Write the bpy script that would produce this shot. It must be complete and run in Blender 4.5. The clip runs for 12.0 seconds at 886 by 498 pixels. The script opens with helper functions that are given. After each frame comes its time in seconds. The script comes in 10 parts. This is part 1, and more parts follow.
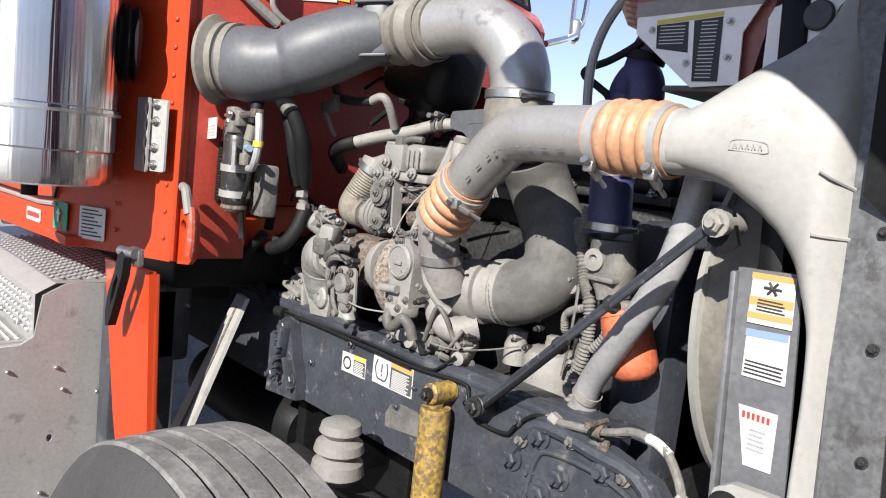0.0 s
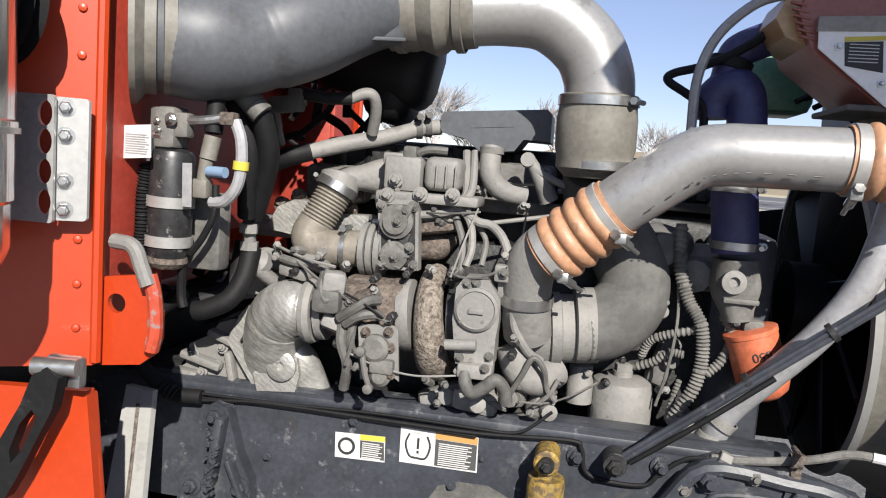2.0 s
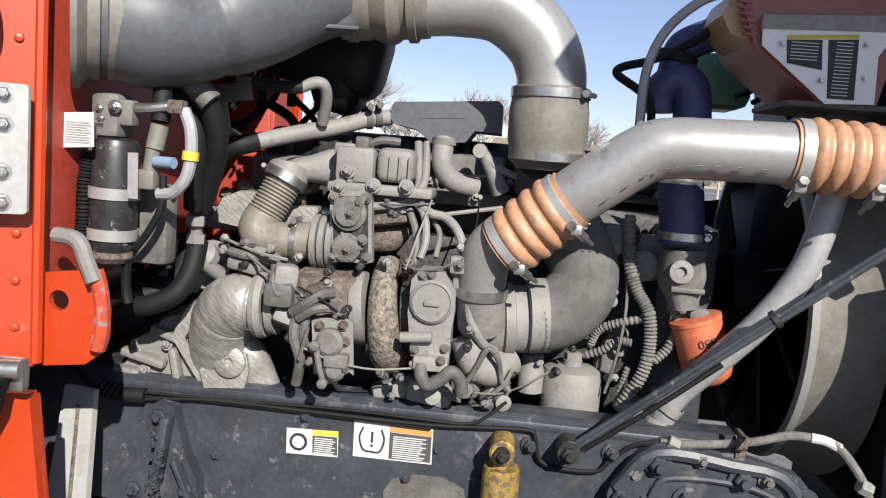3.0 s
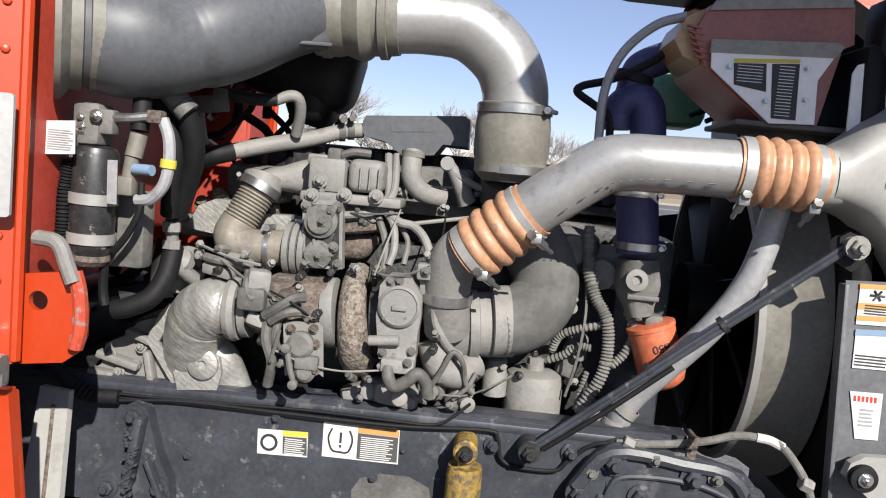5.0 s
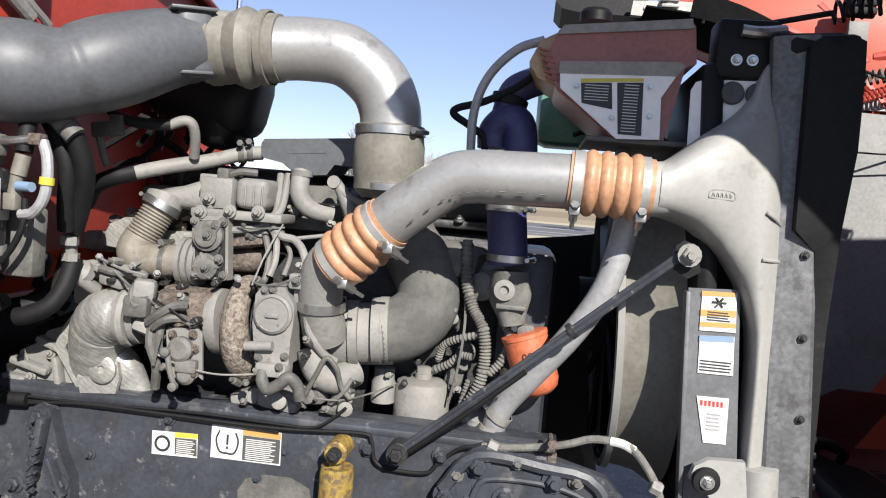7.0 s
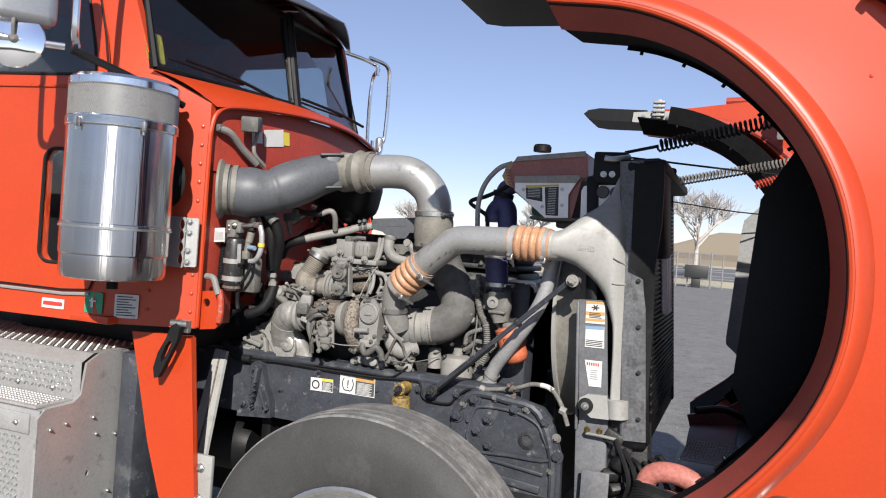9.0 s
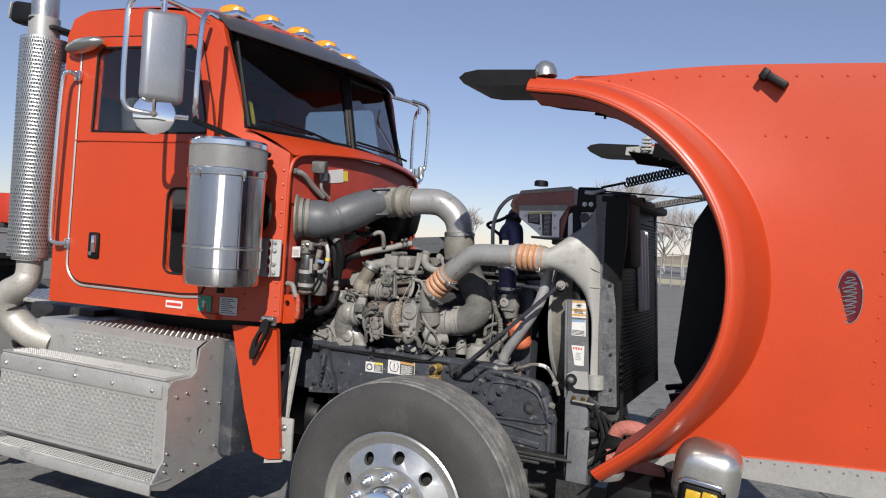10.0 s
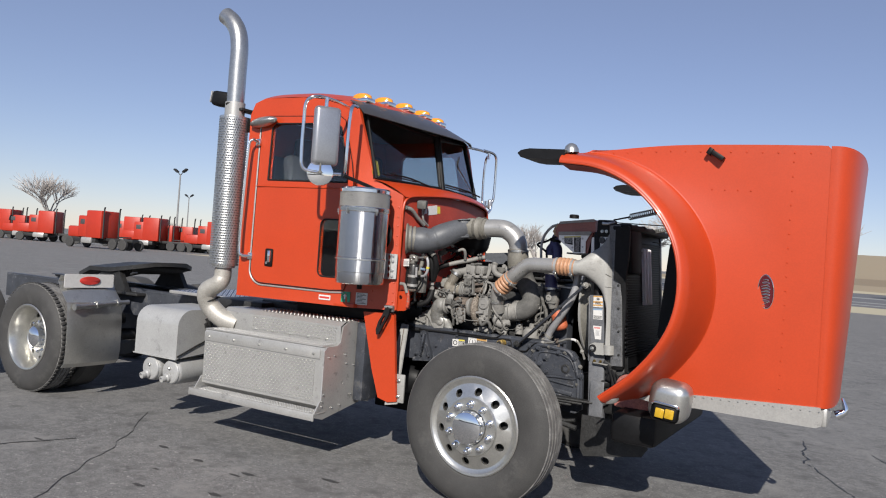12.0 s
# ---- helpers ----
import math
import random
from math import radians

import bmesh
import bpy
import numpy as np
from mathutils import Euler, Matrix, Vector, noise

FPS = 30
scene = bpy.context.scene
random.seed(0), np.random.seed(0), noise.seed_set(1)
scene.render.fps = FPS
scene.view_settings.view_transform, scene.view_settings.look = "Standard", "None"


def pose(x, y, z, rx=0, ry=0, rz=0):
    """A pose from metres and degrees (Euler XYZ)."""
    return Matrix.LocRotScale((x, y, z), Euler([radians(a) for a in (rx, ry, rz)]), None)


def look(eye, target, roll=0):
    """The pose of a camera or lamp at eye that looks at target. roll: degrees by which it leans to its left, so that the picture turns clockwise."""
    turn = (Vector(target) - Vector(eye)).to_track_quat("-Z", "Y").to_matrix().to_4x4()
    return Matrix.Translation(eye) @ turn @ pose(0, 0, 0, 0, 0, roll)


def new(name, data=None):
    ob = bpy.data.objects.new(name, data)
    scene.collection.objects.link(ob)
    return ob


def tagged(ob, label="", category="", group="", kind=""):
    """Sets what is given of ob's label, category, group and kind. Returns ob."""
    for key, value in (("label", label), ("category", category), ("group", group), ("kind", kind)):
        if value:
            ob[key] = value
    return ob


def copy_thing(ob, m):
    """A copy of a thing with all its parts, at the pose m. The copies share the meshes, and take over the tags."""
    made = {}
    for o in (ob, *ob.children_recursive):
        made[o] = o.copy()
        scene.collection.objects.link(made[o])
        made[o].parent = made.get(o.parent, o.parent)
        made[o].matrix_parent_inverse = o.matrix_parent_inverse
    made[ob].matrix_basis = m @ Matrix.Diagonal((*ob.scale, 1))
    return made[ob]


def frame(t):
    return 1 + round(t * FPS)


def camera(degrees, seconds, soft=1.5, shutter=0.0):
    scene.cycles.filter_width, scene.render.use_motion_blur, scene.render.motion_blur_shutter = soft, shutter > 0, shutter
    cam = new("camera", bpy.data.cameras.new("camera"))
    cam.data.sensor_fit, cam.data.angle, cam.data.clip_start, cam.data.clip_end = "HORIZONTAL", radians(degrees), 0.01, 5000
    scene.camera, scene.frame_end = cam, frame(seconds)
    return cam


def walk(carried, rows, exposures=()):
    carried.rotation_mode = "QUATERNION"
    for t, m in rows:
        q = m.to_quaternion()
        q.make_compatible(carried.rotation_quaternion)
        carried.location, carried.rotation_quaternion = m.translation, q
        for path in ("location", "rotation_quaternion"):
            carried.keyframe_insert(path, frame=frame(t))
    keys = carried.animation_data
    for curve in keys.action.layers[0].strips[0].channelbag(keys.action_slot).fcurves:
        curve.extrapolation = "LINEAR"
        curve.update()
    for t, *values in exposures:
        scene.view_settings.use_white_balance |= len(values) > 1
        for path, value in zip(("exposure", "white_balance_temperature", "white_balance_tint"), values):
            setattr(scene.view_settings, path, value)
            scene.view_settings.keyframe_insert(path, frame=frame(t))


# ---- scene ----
cam = camera(60.9, 12.0, soft=1.1)
PATH = [
    (0, (0.942, -1.611, 1.587), (-0.503, -0.248, 1.349), 6.4),
    (0.5, (0.548, -1.791, 1.601), (-0.572, -0.146, 1.397), 5.4),
    (1, (0.161, -1.811, 1.591), (-0.646, 0.009, 1.392), 4.6),
    (1.5, (-0.095, -1.825, 1.588), (-0.631, 0.091, 1.381), 4.3),
    (2, (-0.308, -1.864, 1.598), (-0.65, 0.094, 1.378), 4.4),
    (2.5, (-0.369, -1.868, 1.6), (-0.575, 0.108, 1.367), 4.6),
    (3, (-0.364, -1.862, 1.597), (-0.513, 0.119, 1.365), 4.7),
    (5, (-0.341, -1.932, 1.591), (-0.429, 0.057, 1.404), 5.4),
    (5.5, (-0.297, -1.961, 1.591), (-0.336, 0.03, 1.413), 5.5),
    (6, (-0.244, -1.972, 1.581), (-0.281, 0.021, 1.429), 5.4),
    (6.5, (-0.117, -1.94, 1.577), (-0.218, 0.053, 1.446), 5.2),
    (8.5, (0.702, -2.796, 1.63), (0.068, -0.899, 1.6), 4.5),
    (9, (0.936, -3.198, 1.644), (0.195, -1.34, 1.622), 4.3),
    (9.5, (1.137, -3.589, 1.669), (0.328, -1.76, 1.654), 4.0),
    (10, (1.418, -3.995, 1.694), (0.55, -2.193, 1.681), 3.8),
    (10.5, (1.594, -4.468, 1.689), (0.676, -2.691, 1.699), 3.8),
    (11, (1.835, -4.889, 1.679), (0.868, -3.139, 1.707), 3.9),
    (11.5, (2.06, -5.298, 1.682), (1.065, -3.564, 1.719), 4.0),
    (12, (2.228, -5.687, 1.67), (1.211, -3.965, 1.689), 4.1),
]
walk(cam, [(t, look(eye, target, roll)) for t, eye, target, roll in PATH],
     exposures=[(0, 1.54), (1.0, 1.32), (2.5, 1.22), (5.2, 1.20), (6.7, 1.34), (8.5, 1.28), (9.5, 0.89), (10.0, 0.76), (10.5, 0.72), (12, 0.77)])

# ---- daylight: a clear late-winter sky, sun behind the viewer ----
SUN_DIR = Vector((0.63, -1.43, 1.0)).normalized()      # towards the sun
world = bpy.data.worlds.new("sky")
scene.world = world
world.use_nodes = True
_wn = world.node_tree.nodes
_sky = _wn.new("ShaderNodeTexSky")
_sky.sky_type = "NISHITA"
_sky.sun_disc = False
_sky.sun_elevation = math.asin(SUN_DIR.z)
_sky.sun_rotation = math.atan2(SUN_DIR.x, SUN_DIR.y)
_sky.altitude = 800
_sky.air_density = 1.0
_sky.dust_density = 0.2
_sky.ozone_density = 1.6
_tint = _wn.new("ShaderNodeMix")
_tint.data_type, _tint.blend_type = "RGBA", "MULTIPLY"
_tint.inputs[0].default_value = 1.0
_tint.inputs[7].default_value = (1.02, 0.97, 1.13, 1)
world.node_tree.links.new(_sky.outputs[0], _tint.inputs[6])
_haze = _wn.new("ShaderNodeMix")
_haze.data_type = "RGBA"
_haze.inputs[0].default_value = 0.17
_haze.inputs[7].default_value = (6.6, 7.1, 8.7, 1)
world.node_tree.links.new(_tint.outputs[2], _haze.inputs[6])
world.node_tree.links.new(_haze.outputs[2], _wn["Background"].inputs[0])
_wn["Background"].inputs[1].default_value = 0.05
_sun = bpy.data.lights.new("sun", "SUN")
_sun.energy = 4.0
_sun.angle = radians(0.53)
_sun.color = (1.0, 0.95, 0.88)
new("sun", _sun).matrix_world = look(SUN_DIR * 60, (0, 0, 0))

# ---- materials ----
def mat(name, base, rough=0.6, metal=0.0, dust=0.0, dust_col=(0.36, 0.32, 0.26), vary=0.15, scale=14.0, bump=0.15,
        bump_scale=90.0, coat=0.0, trans=0.0, rand=0.0, spec=0.5, island=False, wear=0.0, wear_col=(0.3, 0.3, 0.3), grain=1.0, grime=0.0):
    """A surface with mottled tone, fine grain and, where asked, a layer of dust or worn patches."""
    m = bpy.data.materials.new(name)
    m.use_nodes = True
    nt = m.node_tree
    n, l = nt.nodes, nt.links
    b = n["Principled BSDF"]
    geo = n.new("ShaderNodeNewGeometry")
    big = n.new("ShaderNodeTexNoise")
    big.inputs["Scale"].default_value = scale
    big.inputs["Detail"].default_value = 6
    big.inputs["Roughness"].default_value = 0.62
    fine = n.new("ShaderNodeTexNoise")
    fine.inputs["Scale"].default_value = bump_scale
    fine.inputs["Detail"].default_value = 4
    l.new(geo.outputs["Position"], big.inputs["Vector"])
    l.new(geo.outputs["Position"], fine.inputs["Vector"])
    ramp = n.new("ShaderNodeMapRange")
    ramp.inputs[1].default_value, ramp.inputs[2].default_value = 0.3, 0.7
    ramp.inputs[3].default_value, ramp.inputs[4].default_value = 1 - vary, 1 + vary
    l.new(big.outputs["Fac"], ramp.inputs[0])
    tone = n.new("ShaderNodeMix")
    tone.data_type = "RGBA"
    tone.blend_type = "MULTIPLY"
    tone.inputs[0].default_value = 1.0
    tone.inputs[6].default_value = (*base, 1)
    l.new(ramp.outputs[0], tone.inputs[7])
    col = tone.outputs[2]
    if rand:
        src = geo.outputs["Random Per Island"] if island else n.new("ShaderNodeObjectInfo").outputs["Random"]
        rr = n.new("ShaderNodeMapRange")
        rr.inputs[3].default_value, rr.inputs[4].default_value = 1 - rand, 1 + rand
        l.new(src, rr.inputs[0])
        mx = n.new("ShaderNodeMix")
        mx.data_type, mx.blend_type = "RGBA", "MULTIPLY"
        mx.inputs[0].default_value = 1.0
        l.new(col, mx.inputs[6])
        l.new(rr.outputs[0], mx.inputs[7])
        col = mx.outputs[2]
    if vary and bump:
        gr = n.new("ShaderNodeMapRange")
        gr.inputs[1].default_value, gr.inputs[2].default_value = 0.32, 0.68
        gr.inputs[3].default_value, gr.inputs[4].default_value = 1 - grain * vary, 1 + grain * vary
        l.new(fine.outputs["Fac"], gr.inputs[0])
        mx = n.new("ShaderNodeMix")
        mx.data_type, mx.blend_type = "RGBA", "MULTIPLY"
        mx.inputs[0].default_value = 1.0
        l.new(col, mx.inputs[6])
        l.new(gr.outputs[0], mx.inputs[7])
        col = mx.outputs[2]
    rough_src = None
    if wear:
        wn = n.new("ShaderNodeTexNoise")
        wn.inputs["Scale"].default_value = scale * 2.3
        wn.inputs["Detail"].default_value = 8
        wn.inputs["Roughness"].default_value = 0.7
        l.new(geo.outputs["Position"], wn.inputs["Vector"])
        wr = n.new("ShaderNodeMapRange")
        wr.inputs[1].default_value, wr.inputs[2].default_value = 0.66 - 0.25 * wear, 0.72 - 0.2 * wear
        l.new(wn.outputs["Fac"], wr.inputs[0])
        mx = n.new("ShaderNodeMix")
        mx.data_type = "RGBA"
        l.new(wr.outputs[0], mx.inputs[0])
        l.new(col, mx.inputs[6])
        mx.inputs[7].default_value = (*wear_col, 1)
        col = mx.outputs[2]
    if dust:
        dn = n.new("ShaderNodeTexNoise")
        dn.inputs["Scale"].default_value = scale * 0.8
        dn.inputs["Detail"].default_value = 9
        dn.inputs["Roughness"].default_value = 0.72
        l.new(geo.outputs["Position"], dn.inputs["Vector"])
        dr = n.new("ShaderNodeMapRange")
        dr.inputs[1].default_value, dr.inputs[2].default_value = 0.72 - 0.5 * dust, 0.86 - 0.35 * dust
        dr.inputs[4].default_value = min(0.95, 0.45 + 0.5 * dust)
        l.new(dn.outputs["Fac"], dr.inputs[0])
        mx = n.new("ShaderNodeMix")
        mx.data_type = "RGBA"
        l.new(dr.outputs[0], mx.inputs[0])
        l.new(col, mx.inputs[6])
        mx.inputs[7].default_value = (*dust_col, 1)
        col = mx.outputs[2]
        if grime:
            # oily dark blots and specks on top of the dust
            for sc, lo, hi, amount in ((scale * 1.6, 0.60, 0.68, grime), (scale * 7, 0.62, 0.70, grime * 0.8)):
                gn = n.new("ShaderNodeTexNoise")
                gn.inputs["Scale"].default_value, gn.inputs["Detail"].default_value = sc, 5
                gn.inputs["Roughness"].default_value = 0.65
                l.new(geo.outputs["Position"], gn.inputs["Vector"])
                gm = n.new("ShaderNodeMapRange")
                gm.inputs[1].default_value, gm.inputs[2].default_value, gm.inputs[4].default_value = lo, hi, amount
                l.new(gn.outputs["Fac"], gm.inputs[0])
                mx = n.new("ShaderNodeMix")
                mx.data_type = "RGBA"
                l.new(gm.outputs[0], mx.inputs[0])
                l.new(col, mx.inputs[6])
                mx.inputs[7].default_value = (0.035, 0.032, 0.029, 1)
                col = mx.outputs[2]
        rs = n.new("ShaderNodeMapRange")
        rs.inputs[3].default_value, rs.inputs[4].default_value = rough, max(rough, 0.85)
        l.new(dr.outputs[0], rs.inputs[0])
        rough_src = rs.outputs[0]
        if metal:
            ms = n.new("ShaderNodeMapRange")
            ms.inputs[3].default_value, ms.inputs[4].default_value = metal, 0.0
            l.new(dr.outputs[0], ms.inputs[0])
            l.new(ms.outputs[0], b.inputs["Metallic"])
    l.new(col, b.inputs["Base Color"])
    if rough_src is None:
        rs = n.new("ShaderNodeMapRange")
        rs.inputs[3].default_value, rs.inputs[4].default_value = max(0.02, rough * 0.85), min(1, rough * 1.15)
        l.new(fine.outputs["Fac"], rs.inputs[0])
        rough_src = rs.outputs[0]
    l.new(rough_src, b.inputs["Roughness"])
    if not (dust and metal):
        b.inputs["Metallic"].default_value = metal
    b.inputs["Specular IOR Level"].default_value = spec
    b.inputs["Coat Weight"].default_value = coat
    b.inputs["Coat Roughness"].default_value = 0.06
    b.inputs["Transmission Weight"].default_value = trans
    if bump:
        bp = n.new("ShaderNodeBump")
        bp.inputs["Strength"].default_value = bump
        bp.inputs["Distance"].default_value = 0.004
        l.new(fine.outputs["Fac"], bp.inputs["Height"])
        l.new(bp.outputs[0], b.inputs["Normal"])
    return m


RED = mat("red_paint", (0.375, 0.0356, 0.00562), 0.42, vary=0.05, scale=3, bump=0.02, coat=0.12, dust=0.03, dust_col=(0.312, 0.0688, 0.025))
RED_IN = mat("red_underside", (0.31, 0.0386, 0.0231), 0.5, vary=0.12, scale=6, bump=0.06, dust=0.25, dust_col=(0.231, 0.103, 0.0774))
RED_FAR = mat("red_paint_dull", (0.338, 0.0232, 0.00873), 0.45, vary=0.08, scale=1.5, bump=0.0)
DUCT = mat("grey_plastic", (0.074, 0.078, 0.086), 0.48, vary=0.1, scale=7, bump=0.03, dust=0.16, dust_col=(0.15, 0.148, 0.145), grime=0.4, spec=0.4)
SILVER = mat("silver_painted_pipe", (0.325, 0.32, 0.31), 0.34, 0.5, vary=0.06, scale=12, bump=0.03, dust=0.26, dust_col=(0.215, 0.206, 0.186), grime=0.3)
TANKW = mat("cast_tank_paint", (0.262, 0.259, 0.246), 0.5, 0.05, vary=0.05, scale=9, bump=0.04, dust=0.28, dust_col=(0.243, 0.236, 0.218), grime=0.2)
ALU = mat("polished_aluminium", (0.80, 0.80, 0.80), 0.16, 1.0, vary=0.04, scale=6, bump=0.03)
ALU_DULL = mat("bare_aluminium", (0.36, 0.355, 0.342), 0.40, 0.45, vary=0.07, scale=7, bump=0.02, dust=0.25, dust_col=(0.29, 0.279, 0.256), grime=0.35)
CHROME = mat("chrome", (0.86, 0.87, 0.88), 0.05, 1.0, vary=0.02, bump=0.0)
CAN = mat("brushed_chrome", (0.56, 0.56, 0.57), 0.085, 1.0, vary=0.08, scale=5, bump=0.0)
STEEL = mat("zinc_steel", (0.446, 0.446, 0.432), 0.3, 0.9, vary=0.1, scale=30, bump=0.05)
ORANGE = mat("orange_silicone", (0.362, 0.194, 0.11), 0.5, vary=0.14, scale=20, bump=0.08, dust=0.22, dust_col=(0.338, 0.237, 0.175), grime=0.35)
BLACK = mat("black_plastic", (0.0050, 0.0050, 0.0056), 0.5, vary=0.25, scale=14, bump=0.1, dust=0.10, dust_col=(0.026, 0.025, 0.024), spec=0.22)
RUBBER = mat("black_rubber", (0.0070, 0.0070, 0.0076), 0.65, vary=0.2, scale=25, bump=0.12, dust=0.18, dust_col=(0.050, 0.047, 0.043), spec=0.25)
FRAME = mat("black_chassis_paint", (0.036, 0.0395, 0.048), 0.42, vary=0.3, scale=9, bump=0.08, dust=0.28, dust_col=(0.20, 0.198, 0.198), wear=0.26, wear_col=(0.135, 0.135, 0.142), grain=0.5, grime=0.5, spec=0.4)
CAST = mat("dusty_cast_metal", (0.078, 0.076, 0.071), 0.6, vary=0.16, scale=9, bump=0.3, bump_scale=110, dust=0.55, dust_col=(0.215, 0.206, 0.189), grain=0.5, grime=0.45, spec=0.35)
CAST_L = mat("dusty_light_metal", (0.17, 0.165, 0.155), 0.58, vary=0.09, scale=8, bump=0.3, bump_scale=100, dust=0.5, dust_col=(0.27, 0.259, 0.238), grain=0.5, grime=0.4, spec=0.35)
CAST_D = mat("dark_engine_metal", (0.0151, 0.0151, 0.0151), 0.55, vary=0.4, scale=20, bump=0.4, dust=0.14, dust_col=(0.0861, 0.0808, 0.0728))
RUST = mat("rusted_iron", (0.0825, 0.065, 0.0537), 0.85, vary=0.45, scale=55, bump=0.8, bump_scale=150, dust=0.45, dust_col=(0.213, 0.173, 0.138), grime=0.45)
FOIL = mat("heat_shield_foil", (0.34, 0.335, 0.315), 0.42, 0.5, vary=0.12, scale=25, bump=0.25, bump_scale=75, dust=0.4, dust_col=(0.26, 0.24, 0.195), grime=0.4)
OLIVE = mat("dirty_rubber_boot", (0.135, 0.127, 0.108), 0.6, vary=0.12, scale=12, bump=0.1, dust=0.4, dust_col=(0.235, 0.224, 0.195), grime=0.3)
BLUE_HOSE = mat("blue_silicone_hose", (0.034, 0.035, 0.105), 0.5, vary=0.2, scale=20, bump=0.1, dust=0.15, dust_col=(0.12, 0.12, 0.165))
GREY_PIPE = mat("grey_coolant_pipe", (0.288, 0.288, 0.295), 0.45, 0.2, vary=0.1, scale=15, bump=0.05, dust=0.2, dust_col=(0.336, 0.32, 0.295), grime=0.3)
YELLOW = mat("worn_yellow_paint", (0.25, 0.165, 0.035), 0.6, vary=0.3, scale=25, bump=0.2, wear=0.75, wear_col=(0.1, 0.07, 0.04), dust=0.3, dust_col=(0.2, 0.17, 0.12))
FILTER_O = mat("orange_filter_paint", (0.43, 0.112, 0.052), 0.5, vary=0.15, scale=18, bump=0.05, dust=0.3, dust_col=(0.34, 0.215, 0.15), grime=0.3)
TYRE = mat("tyre_rubber", (0.034, 0.033, 0.032), 0.75, vary=0.15, scale=8, bump=0.12, bump_scale=160, dust=0.36, dust_col=(0.085, 0.083, 0.079), grime=0.4)
TREAD = mat("worn_dusty_tread", (0.095, 0.092, 0.089), 0.9, vary=0.14, scale=14, bump=0.2, bump_scale=160, dust=0.5, dust_col=(0.25, 0.245, 0.235), grime=0.25)
CRUST = mat("pitted_crusted_iron", (0.085, 0.066, 0.052), 0.9, vary=0.4, scale=110, bump=1.0, bump_scale=170, dust=0.62, dust_col=(0.34, 0.30, 0.25), grime=0.5)
RIM = mat("wheel_aluminium", (0.561, 0.552, 0.518), 0.28, 0.9, vary=0.06, scale=10, bump=0.03, dust=0.15, dust_col=(0.425, 0.391, 0.323), grime=0.15)
GLASS = mat("tinted_cab_glass", (0.55, 0.60, 0.62), 0.02, vary=0.0, bump=0.0, trans=1.0)
MIRROR = mat("mirror_glass", (0.92, 0.93, 0.94), 0.02, 1.0, vary=0.0, bump=0.0)
SEAT = mat("dark_seat_fabric", (0.03, 0.03, 0.033), 0.9, vary=0.2, bump=0.2)
TRIM_D = mat("dark_interior_trim", (0.04, 0.04, 0.043), 0.7, vary=0.2, bump=0.1)
WHITE = mat("white_label", (0.50, 0.494, 0.48), 0.5, vary=0.06, scale=30, bump=0.0, dust=0.2, dust_col=(0.40, 0.385, 0.35), grime=0.25)
INK = mat("label_ink", (0.0217, 0.0217, 0.0239), 0.6, vary=0.05, bump=0.0)
LAB_Y = mat("label_yellow", (0.5, 0.413, 0.05), 0.5, vary=0.05, bump=0.0)
LAB_O = mat("label_orange", (0.425, 0.237, 0.075), 0.5, vary=0.05, bump=0.0)
LAB_B = mat("label_blue", (0.163, 0.237, 0.338), 0.5, vary=0.05, bump=0.0)
LAB_R = mat("label_red", (0.449, 0.0326, 0.0245), 0.5, vary=0.05, bump=0.0)
LAB_G = mat("label_green", (0.0261, 0.217, 0.122), 0.5, vary=0.05, bump=0.0)
BADGE = mat("maroon_badge_enamel", (0.0816, 0.00652, 0.0109), 0.2, vary=0.05, bump=0.0, coat=0.5)
AMBER = mat("amber_lens", (0.653, 0.245, 0.0163), 0.15, vary=0.1, scale=60, bump=0.3, bump_scale=220, coat=0.4)
LENS_Y = mat("yellow_lamp_lens", (0.421, 0.258, 0.0149), 0.15, vary=0.1, scale=60, bump=0.4, bump_scale=220, coat=0.4)
COOLANT = mat("surge_tank_plastic", (0.24, 0.0786, 0.0601), 0.35, vary=0.12, scale=8, bump=0.03, dust=0.25, dust_col=(0.221, 0.139, 0.121))
AMBER_PL = mat("yellowed_tank_plastic", (0.367, 0.236, 0.114), 0.35, vary=0.15, scale=10, bump=0.03)
WASHER = mat("green_washer_tank", (0.0816, 0.196, 0.13), 0.35, vary=0.15, scale=9, bump=0.03)
BRASS = mat("brass_fitting", (0.271, 0.188, 0.0622), 0.35, 0.9, vary=0.15, scale=30, bump=0.05)
GREYBOX = mat("grey_tool_box_paint", (0.348, 0.348, 0.341), 0.4, 0.3, vary=0.07, scale=5, bump=0.04, dust=0.2, dust_col=(0.293, 0.278, 0.256), grime=0.25)
BARK = mat("bare_twigs", (0.379, 0.350, 0.329), 0.9, vary=0.2, scale=3, bump=0.0)
BRICK_W = mat("tan_wall", (0.283, 0.249, 0.209), 0.9, vary=0.1, scale=0.5, bump=0.0)
POLE = mat("galvanised_pole", (0.196, 0.196, 0.196), 0.6, 0.2, vary=0.1, scale=2, bump=0.0)


